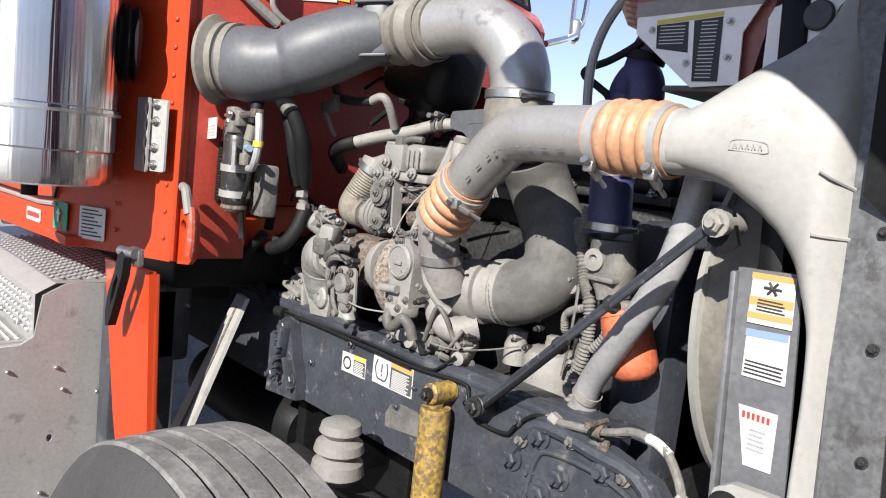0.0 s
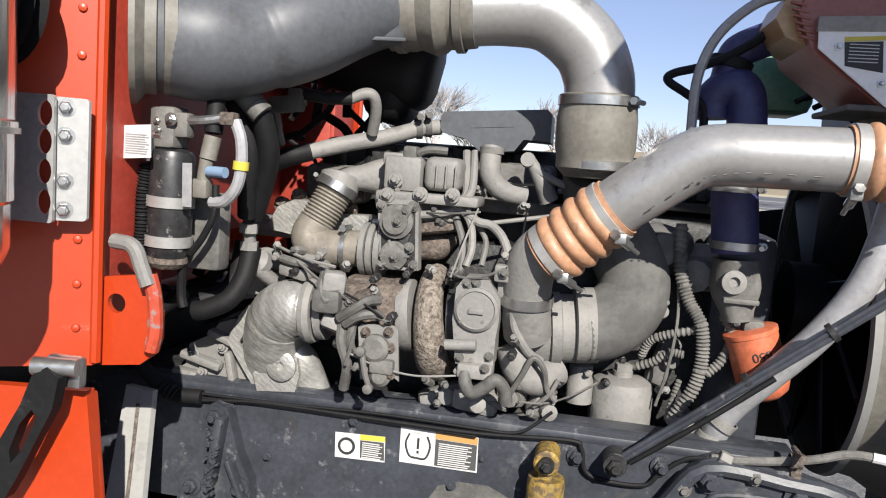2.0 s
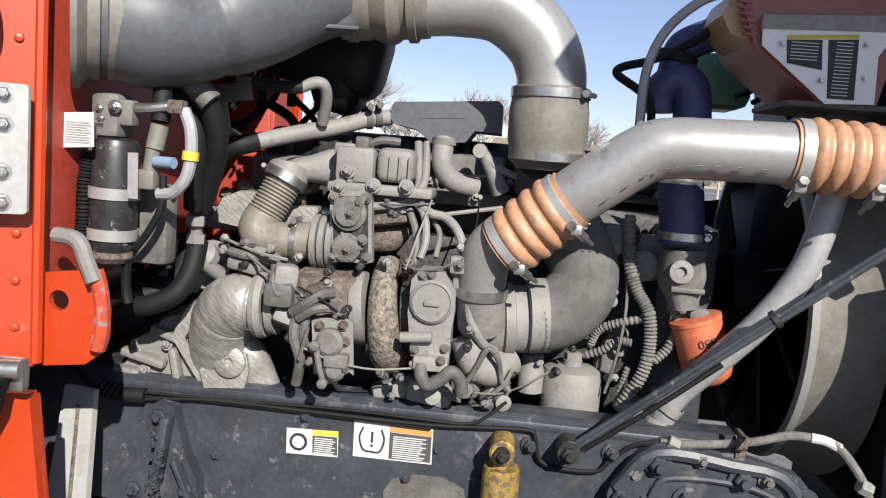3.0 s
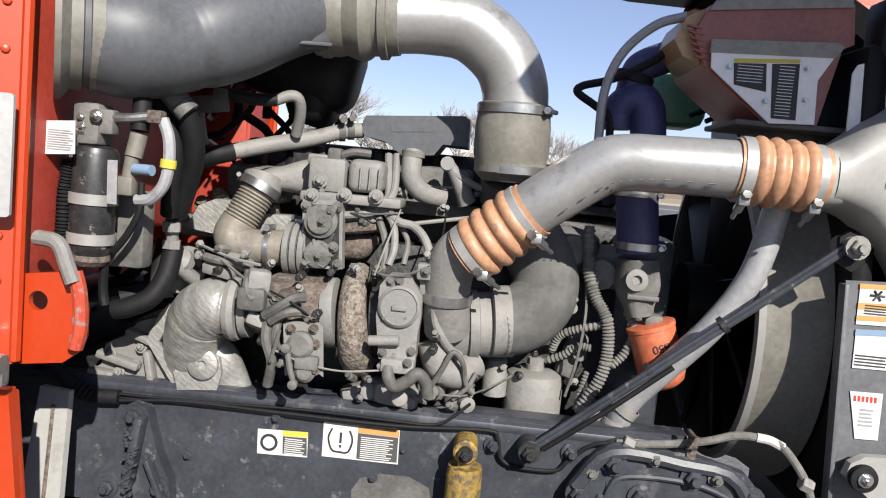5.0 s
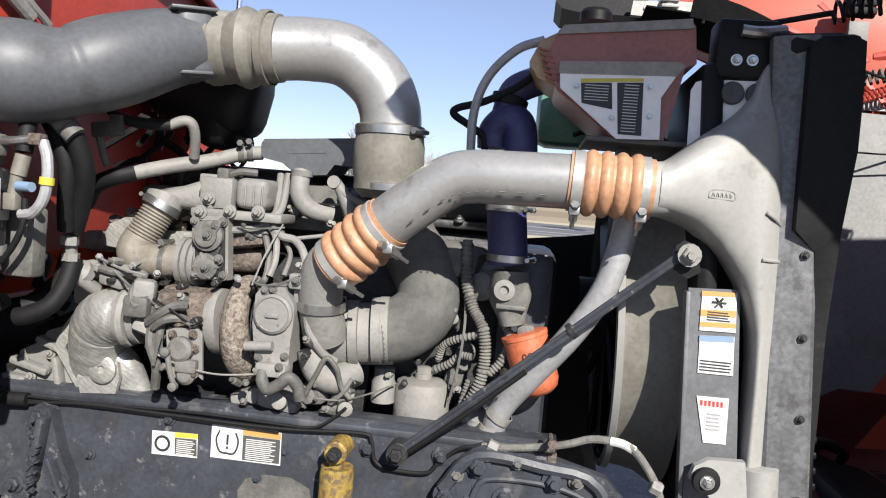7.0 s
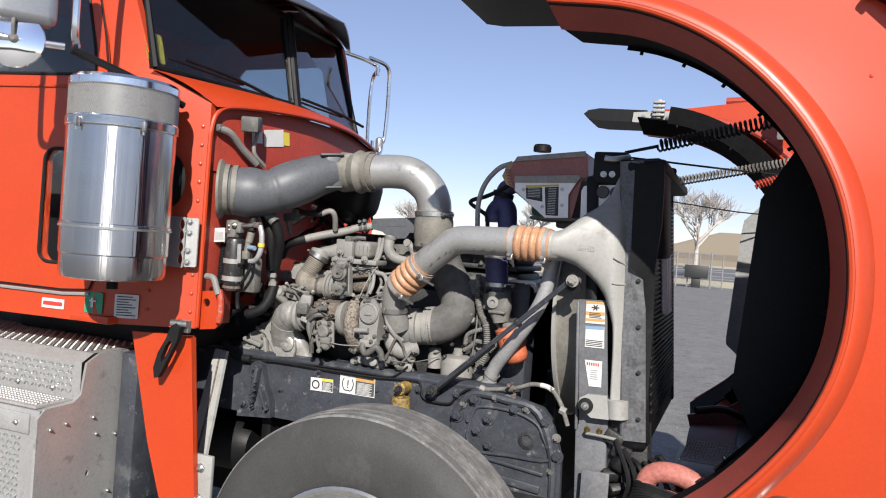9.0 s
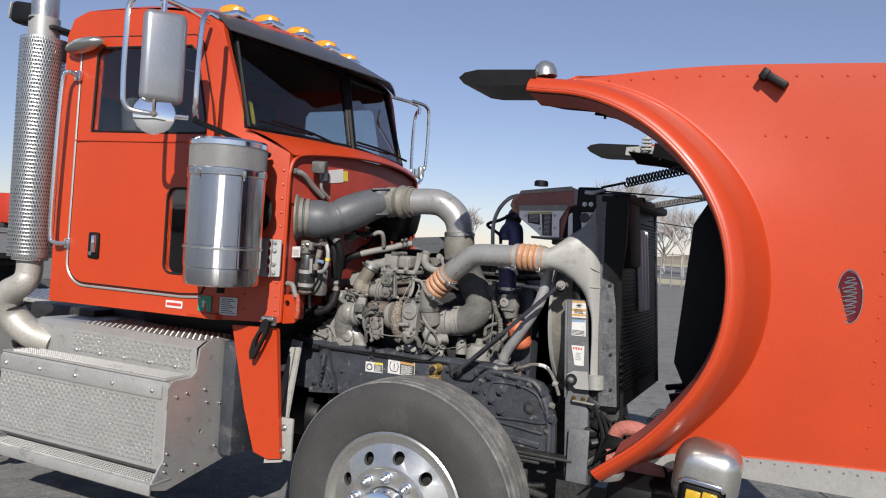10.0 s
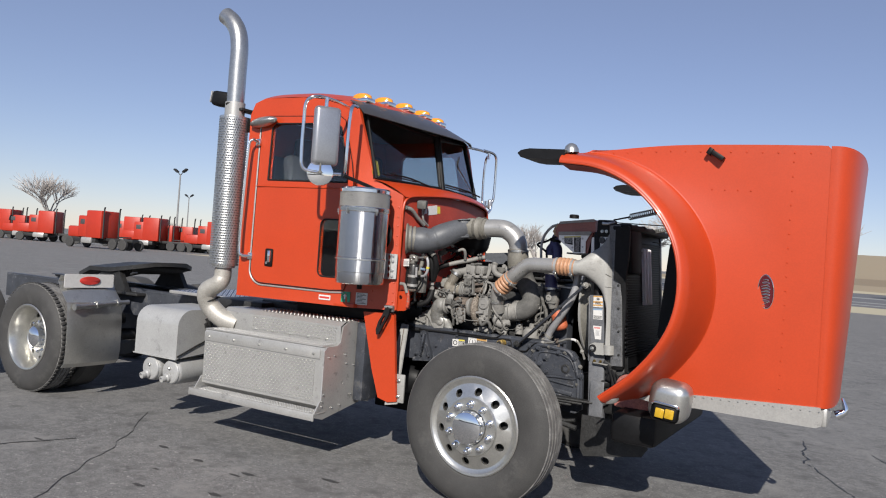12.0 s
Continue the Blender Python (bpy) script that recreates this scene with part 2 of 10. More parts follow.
def streak(m, strength):
    """Fine vertical ripples in a rolled metal skin."""
    n, l = m.node_tree.nodes, m.node_tree.links
    geo = next(k for k in n if k.type == "NEW_GEOMETRY")
    mp = n.new("ShaderNodeMapping")
    mp.inputs["Scale"].default_value = (1, 1, 0.03)
    t = n.new("ShaderNodeTexNoise")
    t.inputs["Scale"].default_value, t.inputs["Detail"].default_value = 34, 3
    bp = n.new("ShaderNodeBump")
    bp.inputs["Strength"].default_value, bp.inputs["Distance"].default_value = strength, 0.01
    l.new(geo.outputs["Position"], mp.inputs["Vector"])
    l.new(mp.outputs[0], t.inputs["Vector"])
    l.new(t.outputs["Fac"], bp.inputs["Height"])
    l.new(bp.outputs[0], n["Principled BSDF"].inputs["Normal"])


SHIELD = mat("scuffed_grey_plastic", (0.188, 0.188, 0.185), 0.6, vary=0.12, scale=5, bump=0.05, dust=0.35, dust_col=(0.312, 0.306, 0.294))
streak(CAN, 0.30)


def brushed(m, amount, rough):
    """Polishing marks that run round an upright cylinder, so that reflections smear up and down."""
    n, l = m.node_tree.nodes, m.node_tree.links
    b = n["Principled BSDF"]
    for k in list(b.inputs["Roughness"].links):
        l.remove(k)
    b.inputs["Roughness"].default_value = rough
    b.inputs["Anisotropic"].default_value = amount
    b.inputs["Anisotropic Rotation"].default_value = 0.25
    t = n.new("ShaderNodeTangent")
    t.direction_type, t.axis = "RADIAL", "Z"
    l.new(t.outputs[0], b.inputs["Tangent"])


brushed(CAN, 0.9, 0.21)


def crinkle(m, scale, strength):
    """Pressed diagonal wrinkles in a thin foil."""
    n, l = m.node_tree.nodes, m.node_tree.links
    b = n["Principled BSDF"]
    geo = next(k for k in n if k.type == "NEW_GEOMETRY")
    mp = n.new("ShaderNodeMapping")
    mp.inputs["Rotation"].default_value = (0.3, 0.9, 0.4)
    w = n.new("ShaderNodeTexWave")
    w.inputs["Scale"].default_value, w.inputs["Distortion"].default_value = scale, 5.0
    w.inputs["Detail"].default_value, w.inputs["Detail Scale"].default_value = 2.0, 2.5
    bp = n.new("ShaderNodeBump")
    bp.inputs["Strength"].default_value, bp.inputs["Distance"].default_value = strength, 0.004
    l.new(geo.outputs["Position"], mp.inputs["Vector"])
    l.new(mp.outputs[0], w.inputs["Vector"])
    l.new(w.outputs["Fac"], bp.inputs["Height"])
    l.new(b.inputs["Normal"].links[0].from_socket, bp.inputs["Normal"])
    l.new(bp.outputs[0], b.inputs["Normal"])


crinkle(FOIL, 30, 0.10)
STAINED = mat("heat_stained_steel", (0.33, 0.315, 0.285), 0.5, 0.3, vary=0.12, scale=9, bump=0.08, dust=0.3, dust_col=(0.30, 0.275, 0.23), grime=0.25)
DISH = mat("weathered_mirror_shell", (0.36, 0.365, 0.38), 0.28, 0.75, vary=0.05, scale=6, bump=0.01, dust=0.1, dust_col=(0.25, 0.237, 0.225))
FADED = mat("faded_print", (0.0562, 0.0562, 0.0537), 0.6, vary=0.1, bump=0.0)
RUB_DUST = mat("dust_coated_rubber", (0.078, 0.077, 0.074), 0.9, vary=0.06, scale=8, bump=0.12, dust=0.5, dust_col=(0.150, 0.146, 0.138), grime=0.25, spec=0.15)
CHANNEL = mat("scuffed_galvanised_channel", (0.115, 0.117, 0.122), 0.5, 0.3, vary=0.25, scale=12, bump=0.06, dust=0.4, dust_col=(0.075, 0.075, 0.077), grime=0.6)
PANEL = mat("dusty_grey_panel", (0.095, 0.098, 0.106), 0.5, vary=0.14, scale=10, bump=0.03, dust=0.35, dust_col=(0.17, 0.17, 0.172), grime=0.45)
LINER = mat("matt_black_liner", (0.006, 0.006, 0.0065), 0.95, vary=0.2, scale=9, bump=0.1, spec=0.05)
LOOM = mat("dusty_loom_tube", (0.12, 0.116, 0.107), 0.8, vary=0.2, scale=30, bump=0.1, dust=0.5, dust_col=(0.24, 0.23, 0.21), grime=0.6, spec=0.2)
# inner red with shade put into a darker base, plus some grime
RED_SHADE = mat("shaded_grimy_red", (0.085, 0.011, 0.008), 0.5, vary=0.35, scale=9, bump=0.08, dust=0.3, dust_col=(0.10, 0.03, 0.022), grime=0.5)
VISOR = mat("dull_dark_metal", (0.11, 0.105, 0.105), 0.3, 0.7, vary=0.12, scale=6, bump=0.02, dust=0.15, dust_col=(0.12, 0.10, 0.09))
TAN = mat("heat_tanned_steel", (0.20, 0.18, 0.15), 0.55, 0.2, vary=0.1, scale=10, bump=0.2, dust=0.4, dust_col=(0.265, 0.243, 0.208), grime=0.35)
RED_FADE = mat("faded_red_steel", (0.36, 0.125, 0.10), 0.6, vary=0.2, scale=14, bump=0.15, dust=0.3, dust_col=(0.30, 0.20, 0.17), wear=0.2, wear_col=(0.25, 0.17, 0.15))
PLATE_W = mat("white_plate_paint", (0.74, 0.735, 0.72), 0.5, vary=0.04, scale=18, bump=0.02, dust=0.1, dust_col=(0.5, 0.48, 0.44))
DUSTY = mat("dust_covered_ledge", (0.24, 0.225, 0.205), 0.8, vary=0.12, scale=22, bump=0.1, dust=0.4, dust_col=(0.30, 0.285, 0.26))
WORN_BLACK = mat("worn_black_canister_paint", (0.022, 0.022, 0.023), 0.4, vary=0.3, scale=16, bump=0.06, dust=0.25, dust_col=(0.14, 0.135, 0.125), wear=0.32, wear_col=(0.22, 0.21, 0.20), grime=0.4)
PLUG = mat("grey_rubber_plug", (0.062, 0.062, 0.064), 0.7, vary=0.12, scale=40, bump=0.1)
CHIPPED = mat("chipped_red_paint", (0.362, 0.05, 0.0225), 0.45, vary=0.1, scale=12, bump=0.1, wear=0.6, wear_col=(0.2, 0.188, 0.175))

# ---- mesh helpers ----
V = Vector


def part(name, bm, material, parent, label="", smooth=True, kind=""):
    """Links a bmesh as one mesh object under a thing or a part. Meshes are given in the thing's own space."""
    bmesh.ops.recalc_face_normals(bm, faces=bm.faces)
    me = bpy.data.meshes.new(name)
    bm.to_mesh(me)
    bm.free()
    me.materials.append(material)
    if smooth:
        me.shade_smooth()
        me.set_sharp_from_angle(angle=radians(35))
    ob = new(name, me)
    ob.parent = parent
    if label or kind:
        tagged(ob, label, kind=kind)
    return ob


def each(name, bm, material, parent, label="", smooth=True):
    """Links every separate piece of a bmesh as a part of its own."""
    left = set(bm.verts)
    obs = []
    while left:
        grow, piece = [next(v for v in bm.verts if v in left)], []
        left.discard(grow[0])
        while grow:
            v = grow.pop()
            piece.append(v)
            for e in v.link_edges:
                w = e.other_vert(v)
                if w in left:
                    left.discard(w)
                    grow.append(w)
        keep = set(piece)
        sub_ = bmesh.new()
        twin = {v: sub_.verts.new(v.co) for v in piece}
        for f in bm.faces:
            if f.verts[0] in keep:
                sub_.faces.new([twin[v] for v in f.verts])
        obs.append(part(name, sub_, material, parent, label, smooth))
    bm.free()
    return obs


def thing(name, label, category, group="", kind="", at=(0, 0, 0)):
    ob = new(name)
    ob.location = at
    return tagged(ob, label, category, group, kind)


def basis(axis):
    a = V(axis).normalized()
    u = a.orthogonal().normalized()
    if abs(a.z) < 0.99:
        u = a.cross(V((0, 0, 1))).normalized()
    return a, u, a.cross(u).normalized()


def merge(bm, other, m=None):
    me = bpy.data.meshes.new("tmp")
    other.to_mesh(me)
    other.free()
    if m is not None:
        me.transform(m)
    bm.from_mesh(me)
    bpy.data.meshes.remove(me)
    return bm


def box(bm, c, s, bevel=0.0, rot=None, seg=2):
    """A box with centre c, size s, rounded edges and an optional turn in degrees."""
    t = bmesh.new()
    bmesh.ops.create_cube(t, size=1.0, matrix=Matrix.Diagonal((*s, 1)))
    if bevel:
        bmesh.ops.bevel(t, geom=t.edges[:], offset=bevel, segments=seg, affect="EDGES", profile=0.5)
    return merge(bm, t, pose(*c, *(rot or (0, 0, 0))))


def ring_strip(bm, rings, close_ends=True, closed=False):
    rows = [[bm.verts.new(p) for p in r] for r in rings]
    k = len(rows[0])
    pairs = list(zip(rows, rows[1:])) + ([(rows[-1], rows[0])] if closed else [])
    for a, b in pairs:
        for i in range(k):
            bm.faces.new((a[i], a[(i + 1) % k], b[(i + 1) % k], b[i]))
    if close_ends and not closed:
        bm.faces.new(rows[0])
        bm.faces.new(rows[-1])
    return bm


def lathe(bm, prof, origin, axis, seg=32, caps=True):
    """Turns a profile of (radius, height) round an axis."""
    a, u, w = basis(axis)
    o = V(origin)
    rings = []
    for r, h in prof:
        r = max(r, 0.0005)
        rings.append([o + a * h + (u * math.cos(2 * math.pi * i / seg) + w * math.sin(2 * math.pi * i / seg)) * r for i in range(seg)])
    return ring_strip(bm, rings, caps)


def cyl(bm, p0, p1, r0, r1=None, seg=20, bevel=0.0):
    p0, p1 = V(p0), V(p1)
    h = (p1 - p0).length
    r1 = r0 if r1 is None else r1
    prof = [(r0, 0), (r1, h)]
    if bevel:
        prof = [(r0 - bevel, 0), (r0, bevel), (r1, h - bevel), (r1 - bevel, h)]
    return lathe(bm, prof, p0, p1 - p0, seg)


def spline(pts, n=8):
    """Catmull-Rom points through pts."""
    pts = [V(p) for p in pts]
    if len(pts) < 3:
        return [pts[0].lerp(pts[-1], i / n) for i in range(n + 1)]
    ext = [pts[0] * 2 - pts[1]] + pts + [pts[-1] * 2 - pts[-2]]
    out = []
    for i in range(1, len(ext) - 2):
        p0, p1, p2, p3 = ext[i - 1:i + 3]
        for k in range(n):
            t = k / n
            out.append(0.5 * ((2 * p1) + (p2 - p0) * t + (2 * p0 - 5 * p1 + 4 * p2 - p3) * t * t + (3 * p1 - p0 - 3 * p2 + p3) * t ** 3))
    out.append(pts[-1].copy())
    return out


def tube(bm, pts, r, seg=12, n=8, caps=True, smooth=True):
    """A round tube along a smooth line; r is a number or a function of 0..1 along it."""
    line = spline(pts, n) if smooth else [V(p) for p in pts]
    k = len(line)
    tan = [(line[min(i + 1, k - 1)] - line[max(i - 1, 0)]).normalized() for i in range(k)]
    u = tan[0].orthogonal().normalized()
    rings = []
    for i, p in enumerate(line):
        u = (u - tan[i] * u.dot(tan[i])).normalized()
        w = tan[i].cross(u)
        rr = r(i / (k - 1)) if callable(r) else r
        rings.append([p + (u * math.cos(2 * math.pi * j / seg) + w * math.sin(2 * math.pi * j / seg)) * rr for j in range(seg)])
    return ring_strip(bm, rings, caps)


def ribbed(bm, p0, p1, r, amp, ribs, seg=28, ends=0.0):
    """A hose with rounded ribs from p0 to p1."""
    p0, p1 = V(p0), V(p1)
    h = (p1 - p0).length
    k = ribs * 10
    prof = [(r - amp * 0.4, 0)]
    for i in range(k + 1):
        t = i / k
        prof.append((r + amp * (abs(math.sin(math.pi * ribs * t)) ** 0.7 - 0.4), ends + t * (h - 2 * ends)))
    prof.append((r - amp * 0.4, h))
    return lathe(bm, prof, p0, p1 - p0, seg)


def arc(c, r, a0, a1, n=8):
    return [(c[0] + r * math.cos(radians(a0 + (a1 - a0) * i / n)), c[1] + r * math.sin(radians(a0 + (a1 - a0) * i / n))) for i in range(n + 1)]


def rrect(x0, z0, x1, z1, r, n=5):
    """A rectangle with round corners as a loop of (x, z)."""
    return arc((x1 - r, z0 + r), r, -90, 0, n) + arc((x1 - r, z1 - r), r, 0, 90, n) + arc((x0 + r, z1 - r), r, 90, 180, n) + arc((x0 + r, z0 + r), r, 180, 270, n)


def plate(bm, loop, put, thick, holes=()):
    """A flat or bent plate: loops of (a, b), with holes, laid by put(a, b, depth) with depth 0..thick."""
    t = bmesh.new()
    for lp in (loop, *holes):
        vs = [t.verts.new((a, b, 0)) for a, b in lp]
        for i in range(len(vs)):
            t.edges.new((vs[i], vs[(i + 1) % len(vs)]))
    bmesh.ops.triangle_fill(t, use_beauty=True, use_dissolve=False, edges=t.edges[:])
    flat = [[v.co.copy() for v in f.verts] for f in t.faces]
    t.free()
    cache = {}

    def vert(co, d):
        key = (round(co.x, 5), round(co.y, 5), d)
        if key not in cache:
            cache[key] = bm.verts.new(put(co.x, co.y, thick if d else 0.0))
        return cache[key]
    for f in flat:
        for d in (0, 1):
            vs = [vert(c, d) for c in f]
            if len(set(vs)) > 2:
                try:
                    bm.faces.new(vs if d else vs[::-1])
                except ValueError:
                    pass
    for lp in (loop, *holes):
        k = len(lp)
        for i in range(k):
            a, b = V((*lp[i], 0)), V((*lp[(i + 1) % k], 0))
            vs = [vert(a, 0), vert(b, 0), vert(b, 1), vert(a, 1)]
            if len(set(vs)) == 4:
                try:
                    bm.faces.new(vs)
                except ValueError:
                    pass
    return bm


def xz(y, sign=-1):
    """Lays a plate in the plane of that y, thickening towards sign."""
    return lambda a, b, d: (a, y + sign * d, b)


def bolt(bm, p, axis=(0, -1, 0), r=0.012, washer=True):
    a = V(axis).normalized()
    p = V(p)
    if washer:
        cyl(bm, p, p + a * r * 0.3, r * 1.45, seg=14)
    lathe(bm, [(r, r * 0.2), (r, r * 0.95), (r * 0.8, r * 1.15)], p, a, 6)
    cyl(bm, p + a * r * 1.1, p + a * r * 1.7, r * 0.5, seg=8)
    return bm


def clamp_band(bm, p, axis, r, width=0.014, screw=True, up=(0, 0, 1)):
    a = V(axis).normalized()
    p = V(p)
    lathe(bm, [(r, -width / 2), (r + 0.0025, -width / 2), (r + 0.0025, width / 2), (r, width / 2)], p, a, 32, False)
    if screw:
        s = V(up) - a * V(up).dot(a)
        s.normalize()
        q = p + s * (r + 0.006)
        t = a.cross(s)
        cyl(bm, q - t * 0.022, q + t * 0.03, 0.0055, seg=8)
        cyl(bm, q + t * 0.03, q + t * 0.042, 0.008, seg=6)
    return bm


def grid(bm, fn, nu, nv, thick=None):
    """A sheet of fn(u, v) with u, v in 0..1; thick: a vector function that gives the back face."""
    rows = [[bm.verts.new(fn(i / nu, j / nv)) for j in range(nv + 1)] for i in range(nu + 1)]
    for i in range(nu):
        for j in range(nv):
            bm.faces.new((rows[i][j], rows[i + 1][j], rows[i + 1][j + 1], rows[i][j + 1]))
    return bm


def solid(bm, t):
    """Gives an open sheet a thickness t."""
    bmesh.ops.recalc_face_normals(bm, faces=bm.faces)
    bmesh.ops.solidify(bm, geom=bm.faces[:], thickness=t)
    return bm


def N():
    return bmesh.new()

# ---- ground: one sheet, a flat lot that rises to dry fields beyond ----
def smooth(a, b, t):
    t = min(1, max(0, (t - a) / (b - a)))
    return t * t * (3 - 2 * t)


def ground_z(x, y):
    """A level lot; beyond the verge the fields rise gently."""
    r = math.hypot(x, y)
    side = smooth(-60, -25, x)
    field = 0.25 * smooth(46, 49, y) + 1.2 * smooth(52, 110, y) + 34 * smooth(110, 1000, y)
    return side * field + (1 - side) * 2.5 * smooth(160, 900, r)


def ground_material():
    m = mat("asphalt_and_dry_fields", (0.114, 0.112, 0.11), 0.85, vary=0.25, scale=0.7, bump=0.7, bump_scale=70, grain=1.2)
    nt = m.node_tree
    n, l = nt.nodes, nt.links
    b = n["Principled BSDF"]
    col = b.inputs["Base Color"].links[0].from_socket
    geo = next(k for k in n if k.type == "NEW_GEOMETRY")

    def noise_mask(scale, lo, hi, detail=8):
        t = n.new("ShaderNodeTexNoise")
        t.inputs["Scale"].default_value, t.inputs["Detail"].default_value = scale, detail
        t.inputs["Roughness"].default_value = 0.65
        l.new(geo.outputs["Position"], t.inputs["Vector"])
        r = n.new("ShaderNodeMapRange")
        r.inputs[1].default_value, r.inputs[2].default_value = lo, hi
        l.new(t.outputs["Fac"], r.inputs[0])
        return r.outputs[0]

    def blend(fac, a, colour):
        x = n.new("ShaderNodeMix")
        x.data_type = "RGBA"
        l.new(fac, x.inputs[0])
        l.new(a, x.inputs[6])
        x.inputs[7].default_value = (*colour, 1)
        return x.outputs[2]
    col = blend(noise_mask(12, 0.46, 0.62), col, (0.15, 0.149, 0.145))      # worn mottling
    col = blend(noise_mask(26, 0.58, 0.66), col, (0.072, 0.0708, 0.0708))        # darker patches
    col = blend(noise_mask(45, 0.60, 0.66, 3), col, (0.264, 0.259, 0.248))     # pale stones
    col = blend(noise_mask(62, 0.61, 0.67, 3), col, (0.0317, 0.0317, 0.0317))       # dark pits
    col = blend(noise_mask(150, 0.57, 0.66, 2), col, (0.222, 0.216, 0.206))    # fine grit
    col = blend(noise_mask(4.2, 0.52, 0.66), col, (0.082, 0.080, 0.078))        # darker, tar-rich patches
    col = blend(noise_mask(19, 0.64, 0.69, 4), col, (0.27, 0.262, 0.25))      # scattered pale scuffs
    col = blend(noise_mask(1.5, 0.546, 0.704), col, (0.18, 0.176, 0.169))        # worn pale patches
    col = blend(noise_mask(1.14, 0.655, 0.70), col, (0.048, 0.0468, 0.0456))      # oil stains
    sep = n.new("ShaderNodeSeparateXYZ")
    l.new(geo.outputs["Position"], sep.inputs[0])

    def band(y0, y1, soft, x0=-30):
        """A mask of 1 where y lies between y0 and y1, with a ragged edge, right of x0."""
        e = n.new("ShaderNodeTexNoise")
        e.inputs["Scale"].default_value = 0.25
        l.new(geo.outputs["Position"], e.inputs["Vector"])
        ad = n.new("ShaderNodeMath")
        ad.operation = "MULTIPLY_ADD"
        l.new(e.outputs["Fac"], ad.inputs[0])
        ad.inputs[1].default_value = soft * 4
        l.new(sep.outputs["Y"], ad.inputs[2])
        a = n.new("ShaderNodeMapRange")
        a.inputs[1].default_value, a.inputs[2].default_value = y0, y0 + soft
        l.new(ad.outputs[0], a.inputs[0])
        c = n.new("ShaderNodeMapRange")
        c.inputs[1].default_value, c.inputs[2].default_value = y1, y1 + soft
        c.inputs[3].default_value, c.inputs[4].default_value = 1, 0
        l.new(ad.outputs[0], c.inputs[0])
        x = n.new("ShaderNodeMapRange")
        x.inputs[1].default_value, x.inputs[2].default_value = x0, x0 + 2
        l.new(sep.outputs["X"], x.inputs[0])
        p = n.new("ShaderNodeMath")
        p.operation = "MULTIPLY"
        l.new(a.outputs[0], p.inputs[0])
        l.new(c.outputs[0], p.inputs[1])
        q = n.new("ShaderNodeMath")
        q.operation = "MULTIPLY"
        l.new(p.outputs[0], q.inputs[0])
        l.new(x.outputs[0], q.inputs[1])
        return q.outputs[0]
    col = blend(band(47, 9000, 0.3, -60), col, (0.36, 0.324, 0.228))            # pale dry verge
    col = blend(band(54, 84, 0.4, -60), col, (0.102, 0.103, 0.108))            # the road beyond
    col = blend(band(57, 58.2, 0.3, -60), col, (0.24, 0.24, 0.234))           # worn wheel tracks
    col = blend(band(63, 64.6, 0.3, -60), col, (0.24, 0.24, 0.234))
    col = blend(band(72, 74, 0.5, -60), col, (0.228, 0.228, 0.222))
    col = blend(band(84, 92, 0.6, -60), col, (0.384, 0.336, 0.228))
    col = blend(band(92, 9000, 2.0, -60), col, (0.27, 0.216, 0.138))          # dry field
    col = blend(band(170, 260, 6.0, -60), col, (0.204, 0.156, 0.096))
    l.new(col, b.inputs["Base Color"])
    return m


ASPHALT = ground_material()


def build_ground():
    bm = N()
    axis = [-2500, -1200, -600, -350, -220, -150, -110, -85, -65, -50, -40, -32, -26, -20, -15, -11, -8]
    xs = axis + [-6 + 1.5 * i for i in range(9)] + [-a for a in axis[::-1]]
    ys = [-2500, -900, -300, -120, -50, -25, -14, -9] + [-6 + 1.5 * i for i in range(10)] + [10, 12, 14, 17, 20, 23, 26, 29, 32, 36, 40, 46, 54, 64, 76, 90, 110, 135, 170, 220, 290, 380, 500, 900, 2500]
    rows = [[bm.verts.new((x, y, ground_z(x, y))) for y in ys] for x in xs]
    for a, b in zip(rows, rows[1:]):
        for j in range(len(ys) - 1):
            bm.faces.new((a[j], b[j], b[j + 1], a[j + 1]))
    ob = part("ground", bm, ASPHALT, None, "worn grey asphalt lot with cracks, rising to dry tan fields", kind="structure")
    ob["category"] = "ground"
    return ob


build_ground()

# ---- the truck: frame, wheels, cab, hood ----
truck = thing("truck", "red day-cab semi truck parked with its hood tilted open", "truck")
RAIL_Y = -0.335


def build_rails():
    for s in (1, -1):
        bm = N()
        c = [(-7.2, 0.80), (0.16, 0.80), (0.16, 1.082), (-7.2, 1.082)]
        plate(bm, c, lambda a, b, d: (a, s * (RAIL_Y + d), b), 0.009)
        box(bm, (-3.52, s * (RAIL_Y + 0.045), 1.078), (7.36, 0.088, 0.010), 0.003)
        box(bm, (-3.52, s * (RAIL_Y + 0.045), 0.804), (7.36, 0.088, 0.010), 0.003)
        cyl(bm, (-7.2, s * (RAIL_Y + 0.0205), 1.0645), (0.158, s * (RAIL_Y + 0.0205), 1.0645), 0.0225, seg=24)
        ob = part("frame_rail", bm, FRAME, truck, "black painted steel frame rail with dusty top flange")
        if s == 1:
            near = ob
    for x in (-3.2, -4.6, -6.6):
        bm = N()
        box(bm, (x, 0, 0.94), (0.09, 0.64, 0.2), 0.01)
        part("cross_member", bm, FRAME, truck)
    return near


rail = build_rails()


